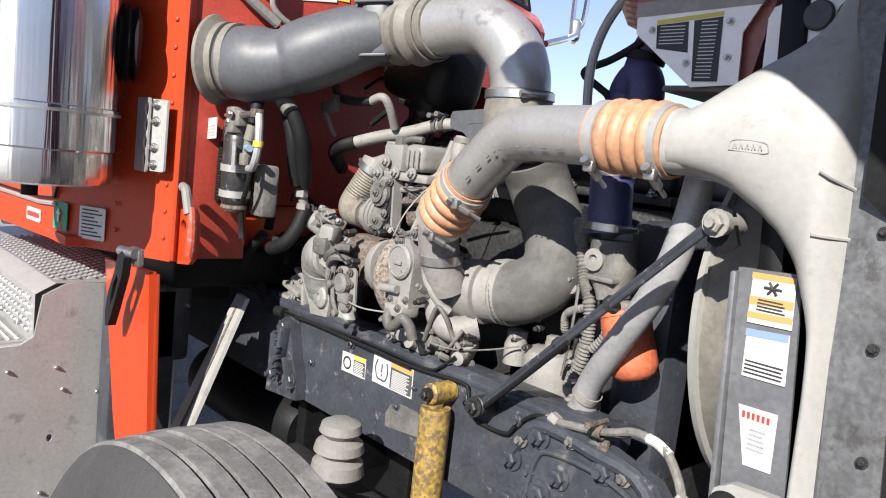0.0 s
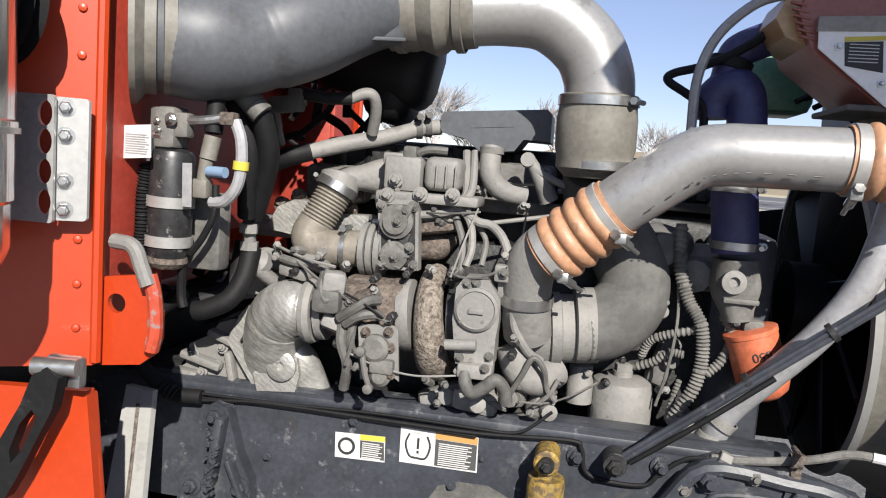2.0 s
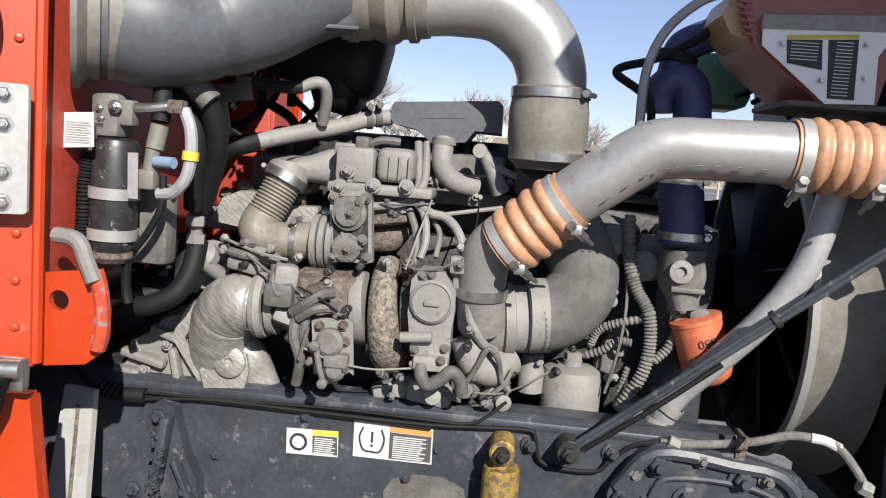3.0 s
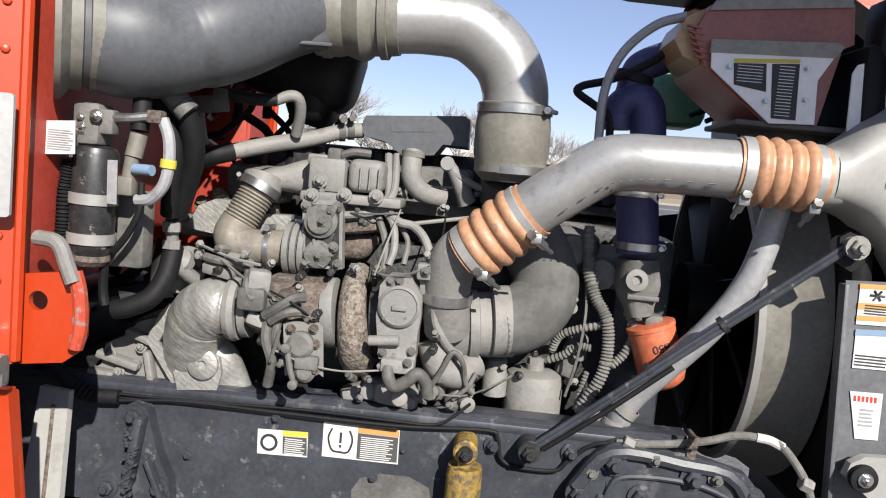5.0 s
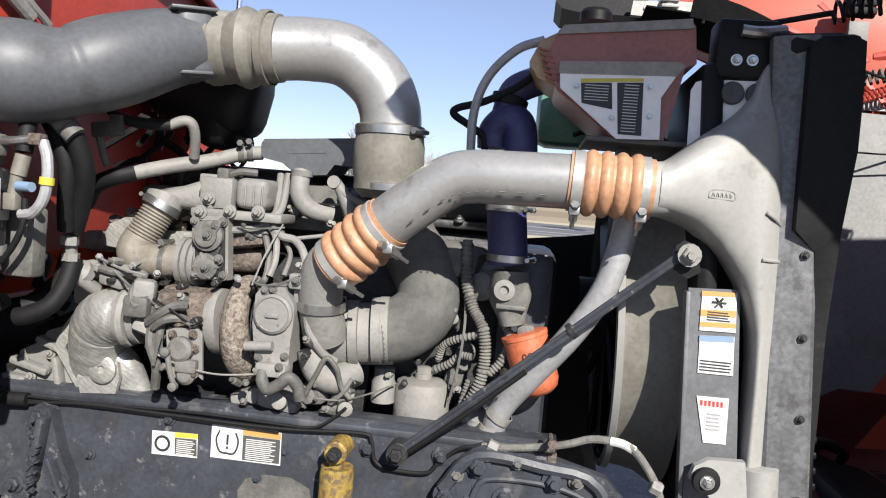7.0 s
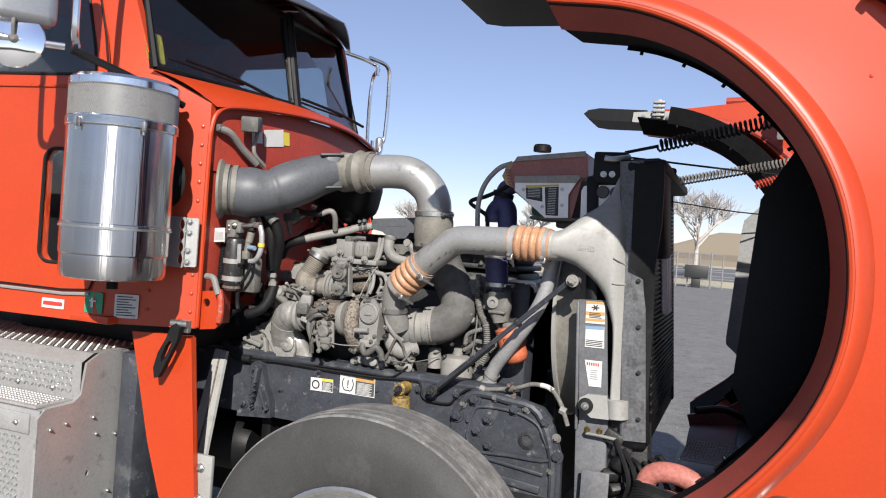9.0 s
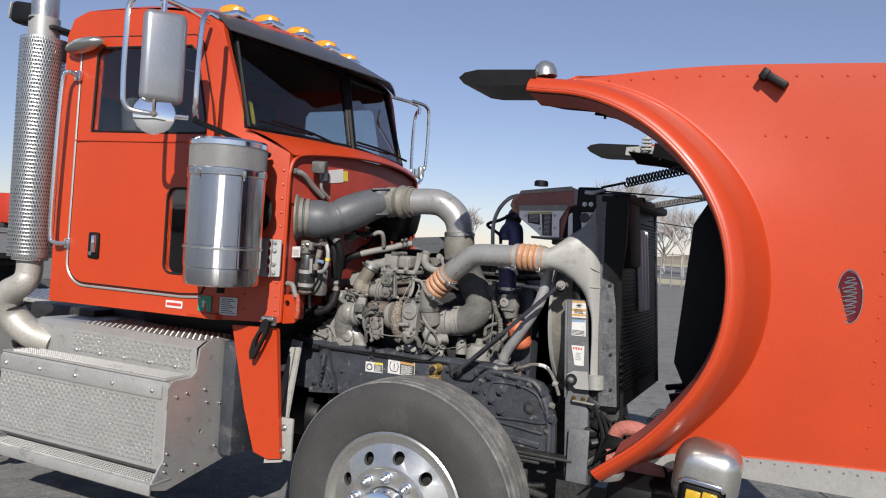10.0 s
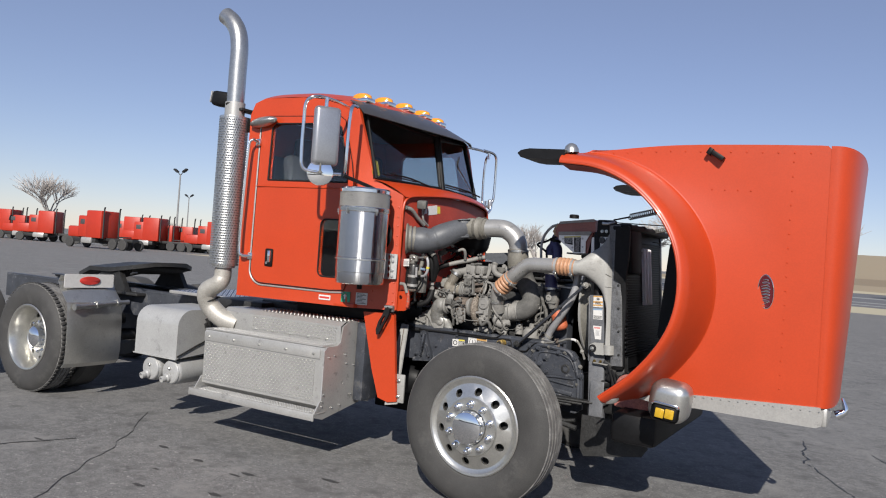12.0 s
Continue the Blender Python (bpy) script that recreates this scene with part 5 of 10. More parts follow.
def build_skirt():
    """Red panel below the cab corner with its rubber hood latch, and the pale brace behind it."""
    bm = N()
    plate(bm, [(-1.335, 1.185), (-1.055, 1.195), (-0.985, 0.52), (-1.06, 0.505), (-1.15, 0.53), (-1.225, 0.75)], lambda a, b, d: (a, -0.80 - 0.12 * (a + 1.0) * -0.6 + d, b), 0.02)
    box(bm, (-1.03, -0.782, 0.86), (0.02, 0.02, 0.66), 0.005, (0, -6, 0))
    sk = part("cab_skirt", bm, RED, truck, "red tapered panel below the cab corner")
    bm = N()
    lp = [(-1.135, 1.215), (-1.115, 1.20), (-1.125, 1.15), (-1.155, 1.09), (-1.185, 1.03), (-1.205, 0.995), (-1.225, 0.99), (-1.232, 1.03), (-1.215, 1.09), (-1.18, 1.15), (-1.16, 1.20)]
    hole = [(-1.16, 1.145), (-1.15, 1.135), (-1.175, 1.08), (-1.195, 1.055), (-1.198, 1.075), (-1.18, 1.12)]
    plate(bm, lp, lambda a, b, d: (a + 0.062, -0.852 - d, b + 0.035), 0.022, [hole])
    la = part("hood_latch", bm, RUBBER, truck, "black rubber hood latch strap")
    bm = N()
    cyl(bm, (-1.103, -0.865, 1.247), (-1.038, -0.85, 1.247), 0.014)
    box(bm, (-1.068, -0.835, 1.235), (0.06, 0.02, 0.05), 0.006)
    part("latch_hook", bm, STEEL, la)
    # red bracket with a grey strap at the cowl corner
    bm = N()
    lp = [(-1.096, 1.365), (-1.063, 1.370), (-1.017, 1.376), (-0.999, 1.365), (-0.989, 1.345), (-0.984, 1.312), (-0.983, 1.269), (-0.992, 1.242), (-1.020, 1.220), (-1.095, 1.210)]
    hole = [((-1.067, 1.322)[0] + 0.017 * math.cos(q), (-1.067, 1.322)[1] + 0.017 * math.sin(q)) for q in [2 * math.pi * i / 14 for i in range(14)]]
    plate(bm, lp, xz(-0.70), 0.012, [hole])
    bmesh.ops.bevel(bm, geom=[e for e in bm.edges if len(e.link_faces) == 2 and e.calc_face_angle(0) > 0.9], offset=0.004, segments=2, affect="EDGES")
    rb = part("cowl_bracket", bm, RED, truck, "chipped red cowl corner bracket")
    bm = N()
    tube(bm, [(-1.069, -0.720, 1.430), (-1.027, -0.730, 1.425), (-1.010, -0.730, 1.390), (-0.998, -0.730, 1.362)], 0.013, 10, 6)
    part("strap", bm, CAST_L, rb, "grey paint-worn strap")
    bm = N()
    tube(bm, [(-1.001, -0.722, 1.379), (-0.991, -0.722, 1.344), (-0.987, -0.722, 1.288), (-0.994, -0.722, 1.250)], 0.013, 10, 6)
    part("folded_edge", bm, CHIPPED, rb, "chipped red folded edge")
    # pale diagonal brace
    bm = N()
    a, b = V((-1.150, -0.44, 1.075)), V((-1.12, -0.66, 0.60))
    plate(bm, [(-1.205, 1.09), (-1.142, 1.085), (-1.05, 0.72), (-0.985, 0.50), (-1.085, 0.48), (-1.135, 0.66)], lambda p, z, d: (p + d * 0.2, -0.465 - (1.08 - z) * 0.56 + d, z), 0.014)
    box(bm, (-0.985, -0.765, 0.62), (0.10, 0.02, 0.22), 0.006)
    br = part("cab_brace", bm, TANKW, truck, "pale painted diagonal brace beside the frame")
    bm = N()
    for z in (0.56, 0.68):
        bolt(bm, (-0.985, -0.777, z), (0, -1, 0), 0.012)
    each("brace_bolt", bm, STEEL, br)
    bm = N()
    tube(bm, [(-1.165, -0.478, 1.06), (-1.122, -0.579, 0.88), (-1.085, -0.691, 0.68)], 0.004, 6, 4)
    part("brace_seam", bm, RUST, br, "rust-stained weld seam")


build_skirt()


def tread_plate(bm, o, u, v, nu, nv, lift):
    """Small raised lozenges on a plate from corner o along u and v."""
    o, u, v = V(o), V(u), V(v)
    w = u.cross(v).normalized() * lift
    du, dv = u / nu, v / nv
    for i in range(nu):
        for j in range(nv):
            c = o + du * (i + 0.5) + dv * (j + 0.5)
            a, b = ((du + dv) * 0.36, (du - dv) * 0.13) if (i + j) % 2 else ((du - dv) * 0.36, (du + dv) * 0.13)
            q = [bm.verts.new(p) for p in (c - a, c + b, c + a, c - b)]
            t = bm.verts.new(c + w)
            for k in range(4):
                bm.faces.new((q[k], q[(k + 1) % 4], t))
    return bm


def build_steps():
    """Diamond-plate step box below the door."""
    x0, x1 = -2.72, -1.42
    bm = N()
    # front face, ledge, upper riser and the top
    yf, yl, yu = -1.165, -1.16, -0.985
    prof = [(-1.11, 0.42), (yf, 0.46), (yf, 0.885), (yl, 0.905), (yu, 0.915), (yu, 1.065), (-0.93, 1.095), (-0.55, 1.095), (-0.55, 0.42)]
    prof = [(p[0], p[1]) for p in prof]
    rows = [[bm.verts.new((x, y, z)) for y, z in prof] for x in (x0, x1)]
    for i in range(len(prof) - 1):
        bm.faces.new((rows[0][i], rows[1][i], rows[1][i + 1], rows[0][i + 1]))
    bm.faces.new(rows[0])
    st = part("step_box", bm, ALU_DULL, truck, "diamond-plate aluminium step box below the door", smooth=False)
    bm = N()
    tread_plate(bm, (x0 + 0.01, yf - 0.001, 0.475), (x1 - x0 - 0.09, 0, 0), (0, 0, 0.33), 60, 15, 0.007)
    tread_plate(bm, (x0 + 0.36, yu - 0.001, 0.935), (x1 - x0 - 0.40, 0, 0), (0, 0, 0.12), 44, 5, 0.007)
    tread_plate(bm, (x0 + 0.36, -0.93, 1.097), (x1 - x0 - 0.40, 0, 0), (0, 0.36, 0), 44, 15, 0.007)
    part("tread_pattern", bm, RIM, st, "raised diamond pattern", smooth=False, kind="stuff")
    # end panel with a stepped outline
    bm = N()
    lp = [(-1.15, 0.36), (-0.60, 0.46), (-0.60, 1.09), (-0.90, 1.095), (-0.965, 1.06), (-0.985, 0.94), (-1.02, 0.915), (-1.145, 0.91), (-1.175, 0.88), (-1.175, 0.52), (-1.245, 0.42), (-1.245, 0.385)]
    holes = [[(y + 0.009 * math.cos(q), z + 0.012 * math.sin(q)) for q in [2 * math.pi * i / 10 for i in range(10)]] for y, z in ((-0.93, 0.62), (-0.72, 0.54), (-0.70, 0.99))]
    plate(bm, lp, lambda a, b, d: (x1 - 0.005 + d, a, b), 0.012, holes)
    ep = part("end_panel", bm, ALU_DULL, st, "riveted bare aluminium end panel")
    for y, z in ((-1.12, 0.83), (-1.05, 0.84), (-0.92, 0.84), (-0.90, 0.77), (-0.80, 0.75), (-0.72, 0.80), (-0.70, 0.70), (-0.71, 0.62), (-0.82, 0.52), (-0.95, 0.45), (-1.05, 0.44), (-1.16, 0.55), (-1.17, 0.50), (-1.17, 0.46)):
        bm = N()
        bolt(bm, (x1 + 0.007, y, z), (1, 0, 0), 0.0065, False)
        part("panel_bolt", bm, STEEL, st)
    # seam strips with bolts along the front
    bm = N()
    box(bm, ((x0 + x1) / 2 - 0.02, yf - 0.004, 0.855), (x1 - x0 - 0.04, 0.008, 0.075), 0.002)
    part("seam_strip", bm, ALU_DULL, st, "smooth aluminium strip")
    for i in range(5):
        bm = N()
        bolt(bm, (x0 + 0.06 + i * 0.285, yf - 0.008, 0.855), (0, -1, 0), 0.009, False)
        part("strip_bolt", bm, STEEL, st)
        bm = N()
        bolt(bm, (x0 + 0.40 + i * 0.19, yu - 0.003, 0.95), (0, -1, 0), 0.009, False)
        part("strip_bolt", bm, STEEL, st)
    # grated treads: upper ledge and the low step
    for nm, ya, yb, z in (("ledge_grating", -1.155, -0.99, 0.915), ("lower_step", -1.255, -1.12, 0.415)):
        bm = N()
        nx, ny = 72, 6
        for i in range(nx):
            for j in range(ny):
                cx, cy = x0 + 0.05 + (x1 - x0 - 0.1) * (i + 0.5) / nx, ya + 0.012 + (yb - ya - 0.02) * (j + 0.5) / ny
                lathe(bm, [(0.0075, 0), (0.006, 0.006), (0.003, 0.006)], (cx, cy, z + 0.004), (0, 0, 1), 6, False)
        part("grip_pattern", bm, ALU_DULL, st, "raised grip holes", smooth=False, kind="stuff")
        bm = N()
        box(bm, ((x0 + x1) / 2 - 0.02, (ya + yb) / 2, z - 0.002), (x1 - x0 - 0.02 if z > 0.6 else x1 - x0 + 0.06, yb - ya, 0.01), 0.002)
        if z < 0.6:
            box(bm, ((x0 + x1) / 2 - 0.02, ya, z - 0.025), (x1 - x0 + 0.06, 0.012, 0.056), 0.003)
        part(nm, bm, ALU_DULL, st, "serrated aluminium step tread")
    bm = N()
    plate(bm, [(-1.25, 0.40), (-1.17, 0.52), (-1.10, 0.44)], lambda a, b, d: (x0 - 0.01 + d, a, b), 0.01)
    part("step_gusset", bm, ALU_DULL, st)
    bm = N()
    box(bm, (-1.36, -0.70, 0.78), (0.09, 0.2, 0.62), 0.01)
    box(bm, (-1.34, -0.62, 0.98), (0.05, 0.14, 0.26), 0.02)
    part("step_bracket", bm, FRAME, truck, "black bracket between step box and cab skirt")


build_steps()


def build_rear():
    # grey tool box and the air tanks slung across the frame below it
    bm = N()
    lp = arc((-1.015, 0.885), 0.145, 180, 90, 8) + [(-0.55, 1.035), (-0.55, 0.66), (-1.16, 0.60)]
    plate(bm, lp, lambda a, b, d: (-3.62 + d, a, b), 0.55)
    bmesh.ops.bevel(bm, geom=[e for e in bm.edges if len(e.link_faces) == 2 and e.calc_face_angle(0) > 1.2], offset=0.008, segments=2, affect="EDGES")
    tb = part("tool_box", bm, GREYBOX, truck, "pale grey painted box with a rounded outer edge")
    bm = N()
    tube(bm, [(-3.064, -1.15, 0.625), (-3.062, -0.85, 0.745), (-3.064, -0.60, 0.80)], 0.007, 8, 3)
    part("box_strap", bm, CAST_D, tb)
    bm = N()
    tube(bm, [(-3.06, -0.86, 0.95), (-3.045, -0.83, 0.90), (-3.045, -0.80, 0.86)], 0.012, 8, 4)
    box(bm, (-3.055, -0.83, 0.90), (0.02, 0.09, 0.05), 0.008, (20, 0, 0))
    part("box_latch", bm, CAST_D, tb, "dark latch on the box end")
    bm = N()
    box(bm, (-3.345, -1.164, 0.602), (0.57, 0.02, 0.012), 0.003)
    part("box_lip", bm, GREYBOX, tb)
    for x in (-3.42, -3.155):
        bm = N()
        lathe(bm, [(0.0, 0), (0.06, 0.004), (0.095, 0.014), (0.108, 0.03), (0.110, 0.05), (0.110, 0.60), (0.09, 0.63), (0.0, 0.64)], (x, -1.14, 0.478), (0, 1, 0), 36)
        at = part("air_tank", bm, GREYBOX, truck, "pale painted air tank slung across below the tool box")
        bm = N()
        lathe(bm, [(0.0, 0), (0.06, -0.002), (0.097, 0.006), (0.104, 0.016)], (x, -1.146, 0.478), (0, 1, 0), 36, False)
        part("tank_cap", bm, GREYBOX, at, "white painted tank end")
        bm = N()
        lathe(bm, [(0.042, 0), (0.040, 0.025), (0.030, 0.035), (0.030, 0.075), (0.022, 0.078), (0.018, 0.05), (0.0, 0.05)], (x - 0.01, -1.142, 0.435), (-0.1, -1, -0.25), 18)
        part("tank_port", bm, GREYBOX, at, "capped port with a dark bore")
        bm = N()
        lathe(bm, [(0.013, 0), (0.013, 0.02), (0.009, 0.024), (0.0, 0.024)], (x + 0.005, -1.142, 0.515), (0, -1, 0), 8)
        part("drain_plug", bm, STEEL, at)
        bm = N()
        lathe(bm, [(0.111, 0), (0.114, 0), (0.114, 0.03), (0.111, 0.03)], (x, -0.80, 0.478), (0, 1, 0), 36, False)
        part("tank_strap", bm, CAST_D, at)
    # polished quarter fender ahead of the drive wheel
    bm = N()

    def quarter(u, v):
        prof = [(-4.03, 1.26), (-4.06, 1.20), (-4.02, 1.12), (-3.90, 1.00), (-3.87, 0.80), (-3.865, 0.52), (-3.88, 0.41), (-3.92, 0.37)]
        k = u * (len(prof) - 1)
        i = min(int(k), len(prof) - 2)
        f = k - i
        x = prof[i][0] * (1 - f) + prof[i + 1][0] * f
        z = prof[i][1] * (1 - f) + prof[i + 1][1] * f
        return (x - 0.68 + 0.03 * (1 - abs(2 * v - 1) ** 4), -1.23 + v * 0.60, z - 0.04)
    grid(bm, lambda u, v: quarter(u, v), 14, 6)
    solid(bm, 0.006)
    qf = part("quarter_fender", bm, RIM, truck, "polished aluminium quarter fender ahead of the drive wheel")
    bm = N()
    plate(bm, rrect(-0.27, 1.10, 0.27, 1.235, 0.012), lambda a, b, d: (-4.705 + d + 0.045, a - 0.95, b), 0.006)
    part("fender_top_plate", bm, WHITE, qf)
    bm = N()
    t = N()
    lathe(t, [(0.5, 0), (0.46, 0.1), (0.0, 0.12)], (0, 0, 0), (1, 0, 0), 28)
    merge(bm, t, Matrix.Translation((-4.648, -0.95, 1.17)) @ Matrix.Diagonal((0.05, 0.23, 0.085, 1)))
    part("oval_badge", bm, LAB_R, qf, "oval red badge")
    bm = N()
    cyl(bm, (-4.50, -1.20, 0.925), (-4.50, -0.60, 0.965), 0.024)
    for y in (-1.18, -0.95, -0.72):
        cyl(bm, (-4.50, y - 0.02, 0.925 + (y + 1.2) * 0.066), (-4.50, y + 0.02, 0.927 + (y + 1.2) * 0.066), 0.034)
    part("fender_bar", bm, STEEL, qf, "tubular fender mount")
    # fifth wheel: a tilted plate with rounded flanks, open to the rear, on two saddles
    bm = N()
    lp = [(-6.02, -0.16), (-5.75, -0.34), (-5.40, -0.45), (-5.02, -0.47), (-4.74, -0.40), (-4.60, -0.20), (-4.58, 0.0), (-4.60, 0.20), (-4.74, 0.40), (-5.02, 0.47), (-5.40, 0.45), (-5.75, 0.34), (-6.02, 0.16), (-5.55, 0.07), (-5.22, 0.06), (-5.15, 0.0), (-5.22, -0.06), (-5.55, -0.07)]
    plate(bm, lp, lambda a, b, d: (a, b, 1.335 + d - 0.045 * (-4.6 - a) - 0.42 * max(0, -5.40 - a) ** 1.25 - 0.07 * (abs(b) / 0.47) ** 4), 0.045)
    fw = part("fifth_wheel", bm, CAST_D, truck, "greasy black fifth-wheel coupling plate")
    for y in (-0.40, 0.40):
        bm = N()
        plate(bm, [(-5.38, 1.02), (-5.20, 1.26), (-5.06, 1.28), (-4.92, 1.26), (-4.76, 1.02)], lambda a, b, d: (a, y - 0.03 + d, b), 0.06)
        part("saddle", bm, CAST_D, fw)
    bm = N()
    box(bm, (-5.07, 0, 1.03), (1.0, 0.90, 0.03), 0.006)
    part("slider_plate", bm, CAST_D, fw)
    bm = N()
    for i in range(5):
        box(bm, (-4.80 - 0.05 * i, 0.0, 1.29 - 0.01 * i), (0.02, 0.7, 0.05), 0.006)
    part("plate_web", bm, CAST_D, fw)
    bm = N()
    tube(bm, [(-4.72, -0.40, 1.26), (-4.55, -0.56, 1.25), (-4.46, -0.60, 1.26), (-4.50, -0.52, 1.27), (-4.60, -0.50, 1.26)], 0.008, 6, 5)
    part("release_handle", bm, CAST_D, fw)
    bm = N()
    box(bm, (-3.30, -0.05, 1.12), (1.35, 0.96, 0.03), 0.004)
    dk = part("deck_plate", bm, ALU_DULL, truck, "aluminium deck plate behind the cab")
    bm = N()
    tread_plate(bm, (-3.96, -0.52, 1.136), (1.3, 0, 0), (0, 0.92, 0), 44, 30, 0.003)
    part("tread_pattern", bm, ALU, dk, smooth=False, kind="stuff")
    bm = N()
    box(bm, (-2.85, -0.45, 1.09), (0.6, 0.5, 0.10), 0.02)
    box(bm, (-2.1, -0.40, 1.08), (1.2, 0.3, 0.16), 0.02)
    box(bm, (-1.7, 0.0, 0.95), (1.5, 0.6, 0.30), 0.05)
    cyl(bm, (-4.4, 0, 0.72), (-1.0, 0, 0.85), 0.06)
    part("transmission", bm, CAST_D, truck, "dark gearbox and driveline under the cab")


build_rear()

# ---- radiator pack, surge tank, fan shroud ----
def loft(bm, pts, wide, deep, n=6, seg=28, depth_dir=(0, 1, 0)):
    """A pipe-like body whose section is an oval: half-width `wide` in the bend's plane, half-depth `deep` across it."""
    line = spline(pts, n)
    k = len(line)

    def at(vals, i):
        t = i / (k - 1) * (len(vals) - 1)
        j = min(int(t), len(vals) - 2)
        f = t - j
        f = f * f * (3 - 2 * f)
        return vals[j] * (1 - f) + vals[j + 1] * f
    rings = []
    for i, p in enumerate(line):
        t = (line[min(i + 1, k - 1)] - line[max(i - 1, 0)]).normalized()
        d = V(depth_dir)
        d = (d - t * d.dot(t)).normalized()
        u = t.cross(d)
        a, b = at(wide, i), at(deep, i)
        ring = []
        for j in range(seg):
            q = 2 * math.pi * j / seg
            c, s = math.cos(q), math.sin(q)
            ring.append(p + u * a * math.copysign(abs(c) ** 0.8, c) + d * b * math.copysign(abs(s) ** 0.8, s))
        rings.append(ring)
    return ring_strip(bm, rings)


def label_lines(bm, x0, z0, x1, z1, n, put, jag=0.25, seed=1):
    random.seed(seed)
    h = (z1 - z0) / n
    for i in range(n):
        e = x1 - (x1 - x0) * jag * random.random()
        plate(bm, [(x0, z0 + h * (i + 0.25)), (e, z0 + h * (i + 0.25)), (e, z0 + h * (i + 0.72)), (x0, z0 + h * (i + 0.72))], put, 0.0006)
    return bm


def build_radiator():
    lean = lambda z: 0.075 * (1.5 - z)
    # core with fins
    bm = N()
    t = N()
    box(t, (0.585, 0.08, 1.47), (0.085, 1.04, 1.02), 0.01)
    merge(bm, t, Matrix.Translation((0.70, 0, 1.47)) @ Matrix.Rotation(radians(-4.3), 4, "Y") @ Matrix.Translation((-0.70, 0, -1.47)))
    rad = part("radiator", bm, BLACK, truck, "black radiator and cooler pack leaning back")
    T = Matrix.Translation((0.70, 0, 1.47)) @ Matrix.Rotation(radians(-4.3), 4, "Y")

    def leaning(bm_, m_, nm, lab="", kind="", smooth=True):
        bm_.transform(T)
        return part(nm, bm_, m_, rad, lab, smooth, kind)
    bm = N()
    for i in range(46):
        box(bm, (-0.078, 0.10, -0.42 + i * 0.0185), (0.03, 0.98, 0.006))
    leaning(bm, BLACK, "fin_core", "core of fine dark cooling fins", "stuff", False)
    bm = N()
    box(bm, (-0.085, -0.425, 0.0), (0.045, 0.02, 0.98), 0.004)
    for i in range(24):
        box(bm, (-0.060, -0.40, -0.38 + i * 0.032), (0.012, 0.05, 0.014), 0.003)
    leaning(bm, BLACK, "condenser_edge", "ribbed black condenser edge")
    # bright side channel with flanges, and its bolts
    bm = N()
    plate(bm, [(-0.165, -0.41), (-0.165, -0.436), (-0.157, -0.443), (-0.083, -0.451), (-0.074, -0.444), (-0.074, -0.41), (-0.082, -0.41), (-0.082, -0.443), (-0.155, -0.436), (-0.16, -0.41)], lambda a, b, d: (a, b, -0.48 + d), 1.0)
    leaning(bm, CHANNEL, "side_channel", "scuffed bare metal side channel")
    for z in (-0.40, -0.236, -0.074, 0.09, 0.25):
        bm = N()
        bolt(bm, (-0.098, -0.452, z), (0, -1, 0), 0.006)
        leaning(bm, CAST_D, "channel_bolt")
    # black rubber front-edge seal; its wide ragged top paints in the hood's shade
    bm = N()
    plate(bm, [(0.566, 1.60), (0.560, 1.80), (0.556, 1.955), (0.575, 1.972), (0.600, 1.960), (0.640, 1.975), (0.656, 1.968), (0.660, 1.90), (0.662, 1.76), (0.650, 1.60), (0.655, 1.40), (0.658, 1.21), (0.656, 1.02), (0.640, 1.005), (0.632, 1.20), (0.626, 1.40), (0.612, 1.56)], lambda a, b, d: (a, -0.440 - 0.034 * smooth(1.52, 1.62, b) + d, b), 0.03)
    bmesh.ops.bevel(bm, geom=[e for e in bm.edges if len(e.link_faces) == 2 and e.calc_face_angle(0) > 0.9], offset=0.006, segments=2, affect="EDGES")
    part("edge_seal_and_shade", bm, RUBBER, rad, "black rubber seal along the front edge, its wide top painting hood shade")
    bm = N()
    box(bm, (-0.07, 0.08, 0.50), (0.14, 1.06, 0.045), 0.015)
    box(bm, (-0.06, -0.37, 0.38), (0.07, 0.14, 0.26), 0.02)
    box(bm, (-0.035, -0.28, 0.34), (0.05, 0.26, 0.34), 0.02)
    for i in range(7):
        box(bm, (-0.08 + 0.012 * (i % 3), -0.40 + i * 0.14, 0.515), (0.12, 0.06, 0.03), 0.012, (0, 0, 15 * (i % 3)))
    leaning(bm, RUBBER, "top_baffle", "black rubber baffle along the top")
    bm = N()
    box(bm, (-0.08, 0.60, 0.0), (0.03, 0.05, 1.0), 0.006)
    leaning(bm, FRAME, "far_channel")
    bm = N()
    for y in (0.06, 0.14, 0.22):
        box(bm, (-0.056, y, 0.155), (0.024, 0.03, 0.43), 0.004, (4, 0, 0))
    box(bm, (-0.064, 0.14, 0.16), (0.006, 0.22, 0.42), 0.002, (4, 0, 0))
    leaning(bm, PLATE_W, "air_guide", "pale folded sheet guide on the cooler's face")
    bm = N()
    plate(bm, [(-0.34, 0.335), (-0.02, 0.345), (-0.09, 0.185)], lambda a, b, d: (-0.05 + d, a, b), 0.006)
    leaning(bm, DUCT, "corner_flap", "dark grey triangular flap")
    # black mounting leg below
    bm = N()
    box(bm, (0.475, -0.40, 0.78), (0.115, 0.05, 0.46), 0.006, (0, -3, 0))
    box(bm, (0.50, -0.47, 0.60), (0.10, 0.012, 0.52), 0.004)
    leg = part("radiator_leg", bm, PANEL, truck, "dusty grey steel radiator support leg")
    bm = N()
    t = N()
    box(t, (0, 0, 0), (0.05, 0.07, 0.06), 0.015, seg=3)
    merge(bm, t, pose(0.58, -0.44, 0.90, 10, 30, 20))
    part("bump_block", bm, RUBBER, leg)
    bm = N()
